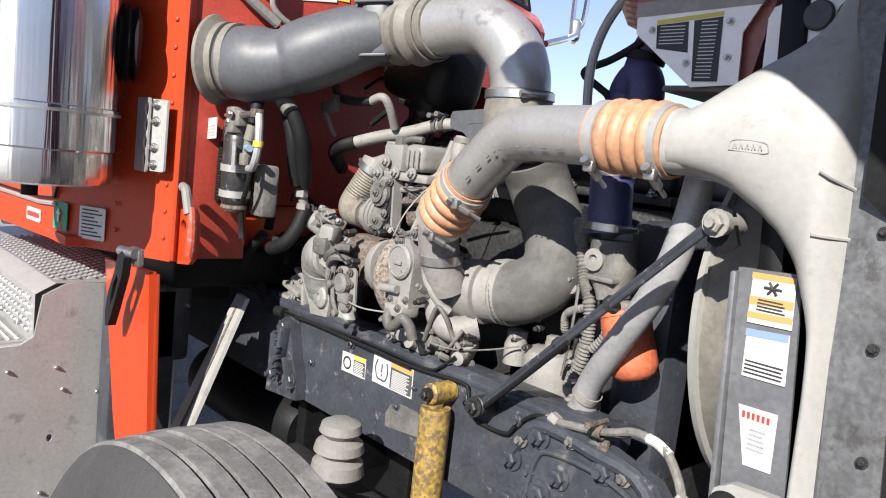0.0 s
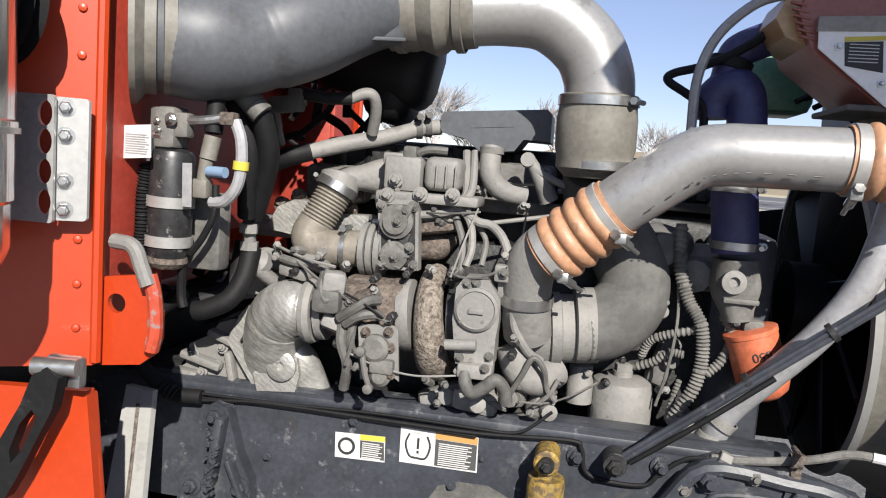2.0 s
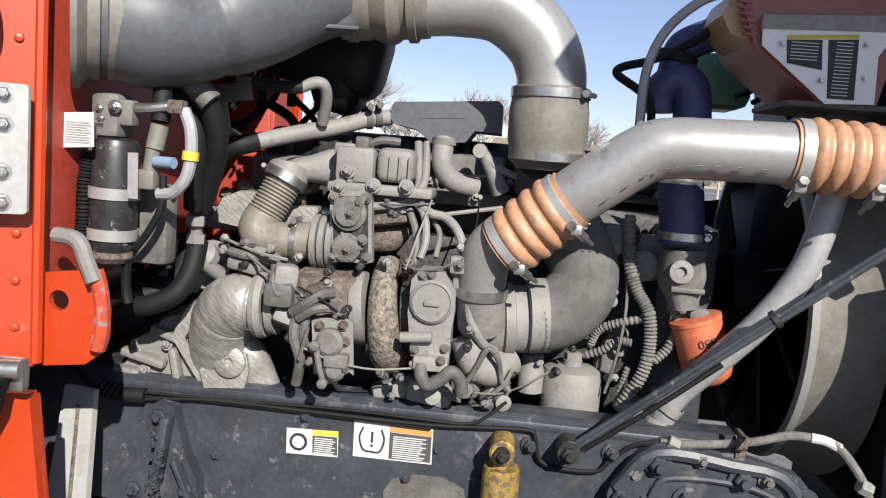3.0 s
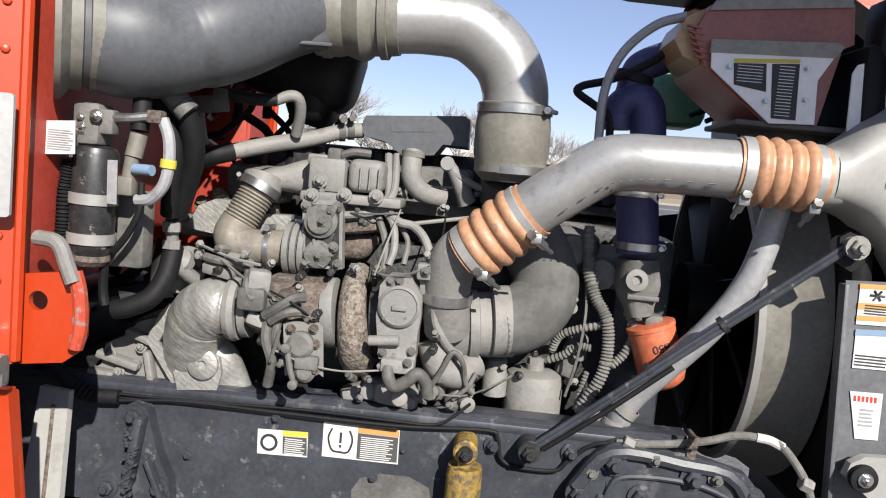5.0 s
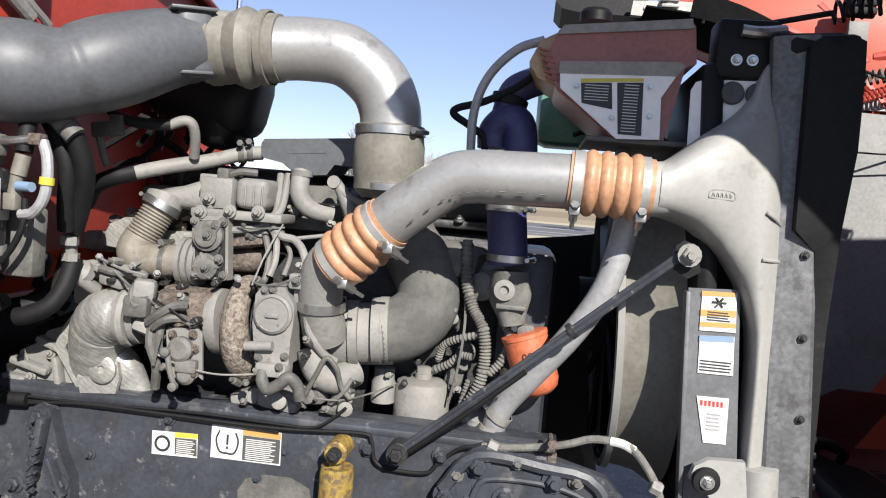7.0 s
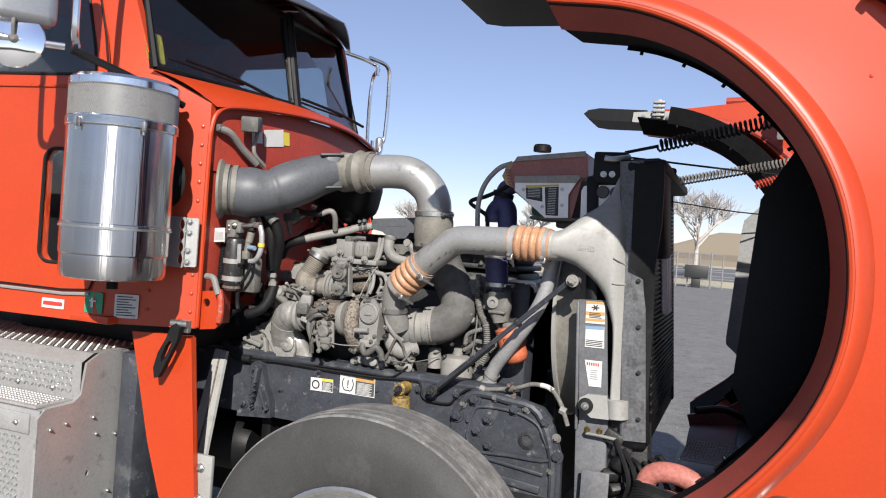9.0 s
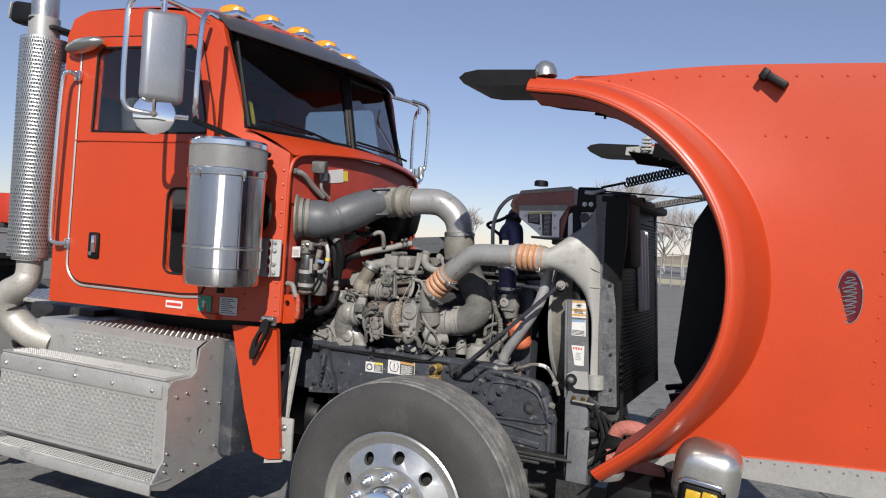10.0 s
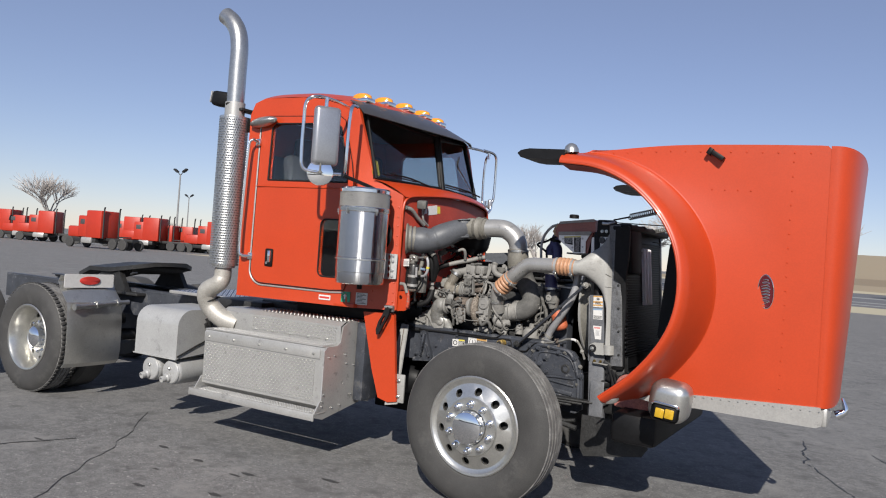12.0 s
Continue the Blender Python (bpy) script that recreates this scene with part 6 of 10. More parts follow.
    box(bm, (0.60, -0.36, 0.84), (0.16, 0.10, 0.42), 0.02, (0, -4, 0))
    for i in range(7):
        box(bm, (0.55 + 0.03 * (i % 3), -0.43, 0.98 - 0.045 * i), (0.07, 0.03, 0.05), 0.008, (12 * i, 25 - 9 * i, 8 * i))
    part("mount_block", bm, CAST_D, leg, "dark grimy mount below the cooler")
    for x in (0.452, 0.497):
        bm = N()
        lathe(bm, [(0.010, 0), (0.011, 0.006), (0.007, 0.012), (0.007, 0.03), (0.0, 0.032)], (x, -0.425, 0.998), (0, -1, -0.3), 10)
        part("brass_fitting", bm, BRASS, leg, "corroded brass fitting")
    bm = N()
    tube(bm, [(0.452, -0.45, 0.985), (0.497, -0.452, 0.985), (0.56, -0.45, 0.980)], 0.006, 8, 4)
    part("fitting_line", bm, CAST_L, leg)
    # flat black panel with notices beside the fan
    put = lambda y, m_=0.0: (lambda a, b, d: (a, y - d, b))
    bm = N()
    plate(bm, [(0.386, 1.466), (0.487, 1.471), (0.526, 1.004), (0.524, 0.973), (0.412, 0.962), (0.420, 1.006)], xz(-0.42), 0.006)
    box(bm, (0.398, -0.425, 1.225), (0.010, 0.03, 0.47), 0.003, (0, -3.4, 0))
    sp = part("side_panel", bm, PANEL, truck, "dusty grey side panel carrying warning labels")
    lab = part("warning_label", plate(N(), [(0.413, 1.462), (0.481, 1.465), (0.486, 1.384), (0.415, 1.382)], xz(-0.428), 0.0012), WHITE, sp, "orange and white fan warning label")
    bm = N()
    for q in ([(0.412, 1.463), (0.480, 1.465), (0.480, 1.456), (0.412, 1.453)], [(0.413, 1.425), (0.483, 1.428), (0.483, 1.415), (0.414, 1.412)], [(0.414, 1.400), (0.485, 1.403), (0.485, 1.393), (0.414, 1.390)]):
        plate(bm, q, xz(-0.4294), 0.0006)
    each("orange_band", bm, LAB_O, lab)
    bm = N()
    c = V((0.448, -0.430, 1.442))
    for k in range(6):
        a = math.pi * k / 6 * 2
        tube(bm, [c, c + V((0.014 * math.cos(a), -0.0005, 0.011 * math.sin(a)))], 0.0022, 5, 1)
    label_lines(bm, 0.427, 1.403, 0.476, 1.424, 4, xz(-0.4301), 0.3, 3)
    part("fan_symbol", bm, INK, lab)
    lab = part("notice_label", plate(N(), [(0.417, 1.372), (0.485, 1.376), (0.490, 1.296), (0.420, 1.295)], xz(-0.428), 0.0012), WHITE, sp, "white notice label with a blue header")
    part("blue_header", plate(N(), [(0.416, 1.372), (0.484, 1.376), (0.484, 1.364), (0.416, 1.360)], xz(-0.4294), 0.0006), LAB_B, lab)
    part("small_print", label_lines(N(), 0.422, 1.299, 0.485, 1.324, 4, xz(-0.4294), 0.15, 4), INK, lab)
    lab = part("service_label", plate(N(), [(0.423, 1.248), (0.487, 1.249), (0.490, 1.154), (0.445, 1.153)], xz(-0.428), 0.0012), WHITE, sp, "peeling white service sticker")
    bm = N()
    for i in range(6):
        plate(bm, [(0.431 + 0.008 * i, 1.240), (0.436 + 0.008 * i, 1.240), (0.4365 + 0.008 * i, 1.229), (0.432 + 0.008 * i, 1.229)], xz(-0.4294), 0.0006)
    part("red_mark", bm, LAB_R, lab, kind="stuff")
    part("small_print", label_lines(N(), 0.447, 1.178, 0.484, 1.217, 5, xz(-0.4294), 0.4, 5), GREY_PIPE, lab)
    # fan shroud: ring round the fan with a pale rim, then a dark funnel
    cy, cz = 0.06, 1.333
    bm = N()
    lathe(bm, [(0.374, 0.0), (0.392, 0.002), (0.396, 0.016), (0.380, 0.020)], (0.265, cy, cz), (1, 0, 0.05), 72, False)
    sh = part("fan_shroud", bm, TANKW, truck, "pale rimmed fan shroud ring")
    bm = N()
    lathe(bm, [(0.382, 0.014), (0.386, 0.05), (0.396, 0.09), (0.43, 0.14)], (0.265, cy, cz), (1, 0, 0.05), 72, False)
    part("shroud_funnel", bm, OLIVE, sh, "dusty grey shroud funnel")
    bm = N()
    box(bm, (0.43, 0.09, 1.42), (0.05, 1.0, 1.02), 0.02, (0, -4, 0))
    part("shroud_body", bm, BLACK, sh, "black plastic shroud body")
    bm = N()
    for k in range(9):
        a = 2 * math.pi * k / 9
        t = N()
        box(t, (0, 0, 0.215), (0.012, 0.12, 0.28), 0.004)
        merge(bm, t, Matrix.Translation((0.30, cy, cz)) @ Matrix.Rotation(a, 4, "X") @ Matrix.Rotation(0.5, 4, "Z"))
    each("fan_blade", bm, BLACK, sh, "black fan blade")
    bm = N()
    plate(bm, [(-0.16, 0.85), (0.50, 0.85), (0.50, 1.60), (0.36, 1.56), (0.20, 1.53), (-0.02, 1.50), (-0.16, 1.44)], lambda a, b, d: (a, 0.52 + d, b), 0.008)
    part("shroud_side", bm, BLACK, sh, "black plastic side of the fan shroud")
    bm = N()
    cyl(bm, (0.20, cy, cz), (0.34, cy, cz), 0.10)
    part("fan_hub", bm, BLACK, sh, "black fan hub")
    # cast charge-air tank: one rounded casting that turns from the neck down into a leg, with a horn above
    inner = spline([V(p) for p in ((0.292, 0, 1.602), (0.318, 0, 1.602), (0.366, 0, 1.588), (0.400, 0, 1.566), (0.420, 0, 1.552), (0.435, 0, 1.537), (0.448, 0, 1.525), (0.462, 0, 1.506), (0.478, 0, 1.482), (0.492, 0, 1.450), (0.506, 0, 1.41), (0.515, 0, 1.37), (0.520, 0, 1.30), (0.522, 0, 1.22), (0.524, 0, 1.12), (0.528, 0, 1.045))], 4)
    outer = spline([V(p) for p in ((0.292, 0, 1.712), (0.322, 0, 1.724), (0.386, 0, 1.778), (0.438, 0, 1.818), (0.471, 0, 1.860), (0.486, 0, 1.905), (0.505, 0, 1.937), (0.532, 0, 1.938), (0.538, 0, 1.83), (0.547, 0, 1.68), (0.556, 0, 1.57), (0.561, 0, 1.47), (0.564, 0, 1.34), (0.567, 0, 1.24), (0.571, 0, 1.13), (0.574, 0, 1.05))], 4)

    def front(x, z):
        """Depth of the casting's face: proud at the neck, falling back to the flange and the horn."""
        y = -0.545 + 0.025 * smooth(0.29, 0.40, x) + 0.045 * smooth(0.38, 0.52, x) + 0.040 * smooth(0.50, 0.575, x)
        return y + 0.055 * smooth(1.70, 1.93, z)
    rings = []
    for p, q in zip(inner, outer):
        ring = []
        for i in range(19):
            a_ = math.pi * i / 18
            w_ = 0.5 - 0.5 * math.copysign(abs(math.cos(a_)) ** 0.62, math.cos(a_))
            c = p.lerp(q, w_)
            ring.append(V((c.x, -0.40 + (front(c.x, c.z) + 0.40) * math.sin(a_) ** 0.55, c.z)))
        ring += [V((q.x, -0.385, q.z)), V((p.x, -0.385, p.z))]
        rings.append(ring)
    tk = part("charge_air_tank", ring_strip(N(), rings), TANKW, truck, "pale cast aluminium charge-air cooler tank")
    bm = N()
    loft(bm, [(0.262, -0.490, 1.655), (0.285, -0.488, 1.656), (0.330, -0.478, 1.657)], [0.0545, 0.0545, 0.05], [0.0545, 0.0545, 0.05], 6, 36)
    part("tank_neck", bm, TANKW, tk)
    bm = N()
    for z, h in ((1.505, 0.060), (1.340, 0.060)):
        box(bm, (0.5665, -0.425, z), (0.008, 0.016, h), 0.003, (0, -2, 0))
    for z in (1.412, 1.394, 1.092):
        box(bm, (0.570, -0.425, z), (0.014, 0.014, 0.009), 0.003)
        box(bm, (0.577, -0.425, z + 0.004), (0.004, 0.014, 0.014), 0.0015)
    each("tank_lug", bm, TANKW, tk)
    bm = N()
    for i in range(5):
        x0 = 0.392 + 0.0085 * i
        tube(bm, [(x0, front(x0, 1.655) - 0.0002, 1.650), (x0 + 0.002, front(x0, 1.655) - 0.0002, 1.659), (x0 + 0.005, front(x0, 1.655) - 0.0002, 1.651)], 0.0009, 5, 3)
    tube(bm, [(x, front(x, 1.655) - 0.0001, z) for x, z in ((0.386, 1.648), (0.387, 1.660), (0.40, 1.664), (0.432, 1.662), (0.438, 1.654), (0.434, 1.646), (0.386, 1.648))], 0.0008, 5, 3)
    part("cast_mark", bm, TANKW, tk, "raised casting mark")
    bm = N()
    for pts in ([(0.507, -0.479, 1.629), (0.525, -0.470, 1.619), (0.548, -0.440, 1.606)], [(0.508, -0.477, 1.537), (0.530, -0.464, 1.536), (0.560, -0.430, 1.535)]):
        tube(bm, pts, 0.0032, 6, 4)
    each("cast_rib", bm, TANKW, tk)
    # lower collar and isolator mount
    bm = N()
    x, y, z = (0.556, -0.440, 1.087)
    lathe(bm, [(0.034, -0.034), (0.039, -0.032), (0.039, 0.032), (0.034, 0.034)], (x, y, z), (-0.06, 0, 1), 28)
    plate(bm, [(0.416, 1.088), (0.424, 1.115), (0.451, 1.131), (0.520, 1.134), (0.532, 1.050), (0.468, 1.048)], xz(-0.45), 0.02)
    mt = part("tank_mount", bm, TANKW, tk, "white clamp foot")
    bm = N()
    x, y, z = (0.447, -0.470, 1.090)
    lathe(bm, [(0.026, 0), (0.028, 0.006), (0.026, 0.014), (0.012, 0.016)], (x, -0.470, z), (0, -1, 0), 28)
    iso = part("rubber_isolator", bm, RUBBER, tk, "black rubber isolator")
    part("isolator_bolt", bolt(N(), (x, -0.486, z), (0, -1, 0), 0.010), STEEL, tk)
    # drilled bracket
    bm = N()
    x, _, z = (0.395, -0.395, 1.858)
    hole = [(x + 0.0085 * math.cos(q), z + 0.0085 * math.sin(q)) for q in [2 * math.pi * i / 14 for i in range(14)]]
    plate(bm, [(0.362, 1.69), (0.356, 1.868), (0.364, 1.885), (0.384, 1.892), (0.544, 1.896), (0.548, 1.862), (0.479, 1.793)], xz(-0.392), 0.005, [hole])
    pb = part("drilled_bracket", bm, PLATE_W, rad, "pale drilled bracket with rubber plugs")
    for q in ((0.437, -0.400, 1.867), (0.486, -0.400, 1.866)):
        bm = N()
        lathe(bm, [(0.0225, 0), (0.024, 0.004), (0.021, 0.010), (0.012, 0.011), (0.004, 0.007)], (q[0], -0.398, q[2]), (0, -1, 0), 24)
        part("rubber_plug", bm, PLUG, rad)
    bm = N()
    box(bm, (0.458, -0.370, 1.956), (0.125, 0.08, 0.12), 0.01)
    bb = part("tank_bracket", bm, BLACK, rad, "black bracket beside the surge tank")
    for q in ((0.436, -0.410, 1.932), (0.467, -0.410, 1.933)):
        part("bracket_bolt", bolt(N(), (q[0], -0.41, q[2]), (0, -1, 0), 0.008), STEEL, rad)
    bm = N()
    tube(bm, [(0.439, -0.420, 1.989), (0.473, -0.420, 1.987), (0.526, -0.400, 1.998)], 0.012, 10, 4)
    part("stay_wire_end", bm, STEEL, rad)
    # hood springs and stay wires to the far fender; the dull red coil paints a shadow
    for a, b, r, turns, m_ in (((0.62, -0.375, 2.045), (1.30, -0.56, 2.185), 0.021, 44, RUBBER), ((0.62, 0.20, 1.97), (1.42, -0.10, 2.11), 0.017, 58, CAST), ((0.96, 0.60, 2.01), (1.50, 0.60, 2.21), 0.017, 40, RED_IN)):
        a, b = V(a), V(b)
        ax, u, w = basis(b - a)
        pts = []
        n_ = turns * 8
        for i in range(n_ + 1):
            q = 2 * math.pi * turns * i / n_
            pts.append(a.lerp(b, i / n_) + (u * math.cos(q) + w * math.sin(q)) * r)
        bm = N()
        tube(bm, pts, 0.0042, 5, 1, True, False)
        part("spring_and_shadow", bm, m_, truck, "long coil spring of the hood tilt; the dull red one paints a shadow")
    bm = N()
    tube(bm, [(0.50, -0.36, 2.02), (0.62, -0.375, 2.045)], 0.006, 6, 2)
    tube(bm, [(0.52, -0.38, 2.00), (0.95, 0.1, 2.015), (1.5, 0.55, 2.03)], 0.004, 6, 4)
    tube(bm, [(0.60, 0.35, 1.90), (1.0, 0.5, 1.87), (1.5, 0.56, 1.89)], 0.003, 6, 4)
    part("stay_cable", bm, RUBBER, truck, "thin black hood stay cable")


build_radiator()


def build_surge_tank():
    bm = N()
    lp = [(0.054, 1.927), (0.079, 1.985), (0.089, 1.990), (0.351, 2.018), (0.361, 2.009), (0.370, 1.931), (0.348, 1.920), (0.318, 1.766), (0.220, 1.758), (0.086, 1.856)]
    plate(bm, lp, xz(-0.355, 1), 0.24)
    bmesh.ops.bevel(bm, geom=[e for e in bm.edges if len(e.link_faces) == 2 and e.calc_face_angle(0) > 0.5], offset=0.012, segments=3, affect="EDGES")
    st = part("surge_tank", bm, COOLANT, truck, "translucent coolant surge tank, dark red-brown with age")
    bm = N()
    plate(bm, [(0.021, 1.919), (0.042, 1.966), (0.087, 1.990), (0.099, 1.861), (0.041, 1.886)], xz(-0.33, 1), 0.18)
    bmesh.ops.bevel(bm, geom=[e for e in bm.edges if len(e.link_faces) == 2 and e.calc_face_angle(0) > 0.5], offset=0.010, segments=2, affect="EDGES")
    part("tank_neck", bm, AMBER_PL, st, "yellowed tank end")
    bm = N()
    for i in range(6):
        x, _, z = (0.063, -0.360, 1.941)
        box(bm, (x + 0.004 * i - 0.01, -0.352, z - i * 0.012), (0.03, 0.012, 0.005), 0.002, (0, 12, 0))
    each("tank_rib", bm, COOLANT, st)
    bm = N()
    plate(bm, [(0.087, 1.908), (0.337, 1.925), (0.338, 1.916), (0.302, 1.853), (0.307, 1.766), (0.218, 1.761), (0.091, 1.860)], xz(-0.366), 0.004)
    pl = part("label_plate", bm, PLATE_W, st, "white painted plate with a coolant notice")
    bm = N()
    plate(bm, [(0.086, 1.890), (0.330, 1.899), (0.345, 1.921), (0.335, 1.929), (0.086, 1.916)], xz(-0.362), 0.010)
    part("plate_fold", bm, DUSTY, st, "dust-covered fold along the top of the plate")
    bm = N()
    plate(bm, [(0.076, 1.974), (0.356, 2.002), (0.352, 2.022), (0.088, 1.994)], xz(-0.350), 0.012)
    part("tank_top_edge", bm, DUSTY, st, "pale dusty top edge of the tank")
    for q in ((0.125, -0.372, 1.865), (0.277, -0.372, 1.873), (0.204, -0.372, 1.803), (0.281, -0.372, 1.812)):
        part("plate_bolt", bolt(N(), (q[0], -0.371, q[2]), (0, -1, 0), 0.005), STEEL, st)
    bm = N()
    plate(bm, [(0.134, 1.873), (0.198, 1.877), (0.204, 1.822), (0.139, 1.831)], xz(-0.3705), 0.0008)
    plate(bm, [(0.209, 1.878), (0.263, 1.882), (0.269, 1.771), (0.220, 1.771)], xz(-0.3705), 0.0008)
    each("text_panel", bm, INK, st, "black notice panel")
    part("yellow_header", plate(N(), [(0.133, 1.882), (0.263, 1.891), (0.263, 1.884), (0.134, 1.874)], xz(-0.3705), 0.0008), LAB_Y, st)
    bm = N()
    for (ax, az), (bx, bz), n_ in (((0.143, 1.824), (0.193, 1.873), 8), ((0.225, 1.775), (0.255, 1.878), 16)):
        h = (bz - az) / n_
        for i in range(n_):
            if bx - ax > 0.05 and i < 2:
                continue
            plate(bm, [(ax, az + h * (i + 0.35)), (bx, az + h * (i + 0.35)), (bx, az + h * (i + 0.62)), (ax, az + h * (i + 0.62))], xz(-0.3714), 0.0004)
    part("small_print", bm, WHITE, st, kind="stuff")
    bm = N()
    x, _, z = (0.189, -0.250, 2.033)
    lathe(bm, [(0.036, 0), (0.036, 0.02), (0.03, 0.028), (0.0, 0.03)], (x - 0.03, -0.26, z - 0.005), (0, 0, 1), 16)
    part("filler_cap", bm, BLACK, st, "black filler cap")
    # shelf under the tank
    bm = N()
    box(bm, (0.305, -0.250, 1.760), (0.30, 0.22, 0.012), 0.004)
    box(bm, (0.319, -0.220, 1.746), (0.16, 0.12, 0.035), 0.01)
    part("tank_shelf", bm, CAST, st)
    # washer tank behind, and the hoses round it
    bm = N()
    box(bm, (0.126, 0.100, 1.857), (0.16, 0.16, 0.16), 0.03)
    part("washer_tank", bm, WASHER, truck, "pale green washer fluid tank behind the hoses")
    bm = N()
    tube(bm, [(0.049, -0.300, 1.973), (-0.010, -0.280, 1.953), (-0.069, -0.260, 1.894), (-0.097, -0.250, 1.811), (-0.097, -0.240, 1.697)], 0.0105, 10, 8)
    part("vent_hose", bm, GREY_PIPE, truck, "pale grey vent hose")
    bm = N()
    tube(bm, [(0.050, -0.220, 1.927), (-0.006, -0.200, 1.883), (-0.080, -0.200, 1.844), (-0.138, -0.200, 1.826), (-0.149, -0.200, 1.810), (-0.107, -0.200, 1.784), (-0.074, -0.200, 1.760), (-0.067, -0.200, 1.715)], 0.009, 8, 6)
    part("overflow_hose", bm, RUBBER, truck, "black overflow hose")
    bm = N()
    tube(bm, [(0.055, -0.150, 1.916), (0.002, -0.160, 1.890), (-0.016, -0.160, 1.869), (-0.026, -0.170, 1.820), (-0.036, -0.170, 1.786)], 0.036, 18, 6)
    tube(bm, [(-0.049, -0.170, 1.739), (-0.049, -0.170, 1.778), (-0.020, -0.180, 1.806), (0.009, -0.190, 1.791), (0.020, -0.200, 1.710)], 0.040, 18, 8)
    part("upper_radiator_hose", bm, BLUE_HOSE, truck, "dark blue silicone radiator hose")
    bm = N()
    lathe(bm, [(0.042, -0.012), (0.045, -0.01), (0.045, 0.01), (0.042, 0.012)], (-0.021, -0.160, 1.855), (-0.25, 0, -1), 20)
    for i in range(8):
        q = V((0.205, -0.050, 1.798)) + V((0.022 * i - 0.06, 0.01 * (i % 3), 0.010 * math.sin(i * 2.1)))
        tube(bm, [q, q + V((0.05, 0.02, 0.02)), q + V((0.09, 0.0, -0.03))], 0.007, 6, 4)
    part("hose_clutter", bm, RUBBER, truck, "tangle of dark hoses below the tank", kind="stuff")


build_surge_tank()

# ---- engine ----
def build_engine():
    bm = N()
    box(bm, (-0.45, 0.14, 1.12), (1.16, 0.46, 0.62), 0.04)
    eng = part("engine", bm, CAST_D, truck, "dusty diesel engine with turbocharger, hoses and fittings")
    E = lambda nm, bm_, m_=CAST, lab="", kind="": part(nm, bm_, m_, eng, lab, kind=kind)
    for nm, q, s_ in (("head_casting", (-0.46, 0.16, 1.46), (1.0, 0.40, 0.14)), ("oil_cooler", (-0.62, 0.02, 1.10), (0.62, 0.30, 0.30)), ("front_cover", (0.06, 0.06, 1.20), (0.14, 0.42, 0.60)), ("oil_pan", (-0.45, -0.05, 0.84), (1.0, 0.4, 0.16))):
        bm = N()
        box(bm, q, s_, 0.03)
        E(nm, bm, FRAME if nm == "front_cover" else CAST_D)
    # valve cover
    bm = N()
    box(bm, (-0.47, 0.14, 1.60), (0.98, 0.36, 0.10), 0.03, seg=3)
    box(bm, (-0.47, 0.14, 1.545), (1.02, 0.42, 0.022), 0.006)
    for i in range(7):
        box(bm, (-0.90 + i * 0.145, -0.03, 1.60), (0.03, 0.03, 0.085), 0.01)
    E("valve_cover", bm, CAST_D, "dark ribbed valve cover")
    for i in range(9):
        E("cover_bolt", bolt(N(), (-0.93 + i * 0.115, -0.075, 1.555), (0, -0.3, 1), 0.009), STEEL)
    bm = N()
    box(bm, (-0.883, -0.100, 1.536), (0.16, 0.06, 0.09), 0.02)
    box(bm, (-0.476, -0.080, 1.566), (0.22, 0.08, 0.10), 0.012)
    box(bm, (-0.470, -0.100, 1.514), (0.26, 0.10, 0.03), 0.006)
    each("head_ledge", bm, CAST, eng, "grey dusty cylinder head ledge")
    # plastic air box with a spout
    bm = N()
    plate(bm, [(-0.636, 1.708), (-0.629, 1.720), (-0.396, 1.739), (-0.384, 1.729), (-0.383, 1.667), (-0.443, 1.669), (-0.462, 1.642), (-0.537, 1.634), (-0.578, 1.663), (-0.628, 1.672), (-0.635, 1.681)], xz(-0.15, 1), 0.16)
    bmesh.ops.bevel(bm, geom=[e for e in bm.edges if len(e.link_faces) == 2 and e.calc_face_angle(0) > 0.6], offset=0.018, segments=4, affect="EDGES")
    E("breather_box", bm, DUCT, "grey plastic breather box")
    part("raised_mark", plate(N(), [(-0.570, 1.706), (-0.468, 1.715), (-0.467, 1.696), (-0.568, 1.687)], xz(-0.150), 0.0015), DUCT, eng)
    bm = N()
    tube(bm, [(-0.505, -0.215, 1.644), (-0.505, -0.225, 1.610), (-0.499, -0.225, 1.578), (-0.474, -0.215, 1.553), (-0.429, -0.190, 1.544)], 0.023, 18, 8)
    tube(bm, [(-0.427, -0.200, 1.617), (-0.394, -0.210, 1.596), (-0.353, -0.215, 1.579), (-0.316, -0.215, 1.569)], 0.008, 10, 4)
    tube(bm, [(-0.420, -0.200, 1.623), (-0.404, -0.200, 1.599), (-0.389, -0.200, 1.574), (-0.373, -0.190, 1.539)], lambda t: 0.012 + 0.010 * t, 14, 6)
    lathe(bm, [(0.016, -0.01), (0.016, 0.01)], (-0.425, -0.205, 1.623), (0, -1, 0.2), 14)
    E("breather_pipe", bm, CAST_L, "dusty bent breather pipe")
    E("pipe_clamp", clamp_band(N(), (-0.504, -0.217, 1.638), (0, 0, 1), 0.024))
    # long pipe across the head
    bm = N()
    tube(bm, [(-0.640, -0.130, 1.685), (-0.682, -0.160, 1.676), (-0.752, -0.200, 1.650), (-0.820, -0.240, 1.631), (-0.902, -0.280, 1.604)], 0.018, 16, 8)
    E("coolant_crossover", bm, CAST_L, "dust-covered long tube over the head")
    bm = N()
    tube(bm, [(-0.896, -0.280, 1.606), (-0.936, -0.300, 1.591), (-0.996, -0.280, 1.565), (-1.066, -0.200, 1.520)], 0.021, 16, 8)
    E("crossover_hose", bm, RUBBER, "black rubber hose")
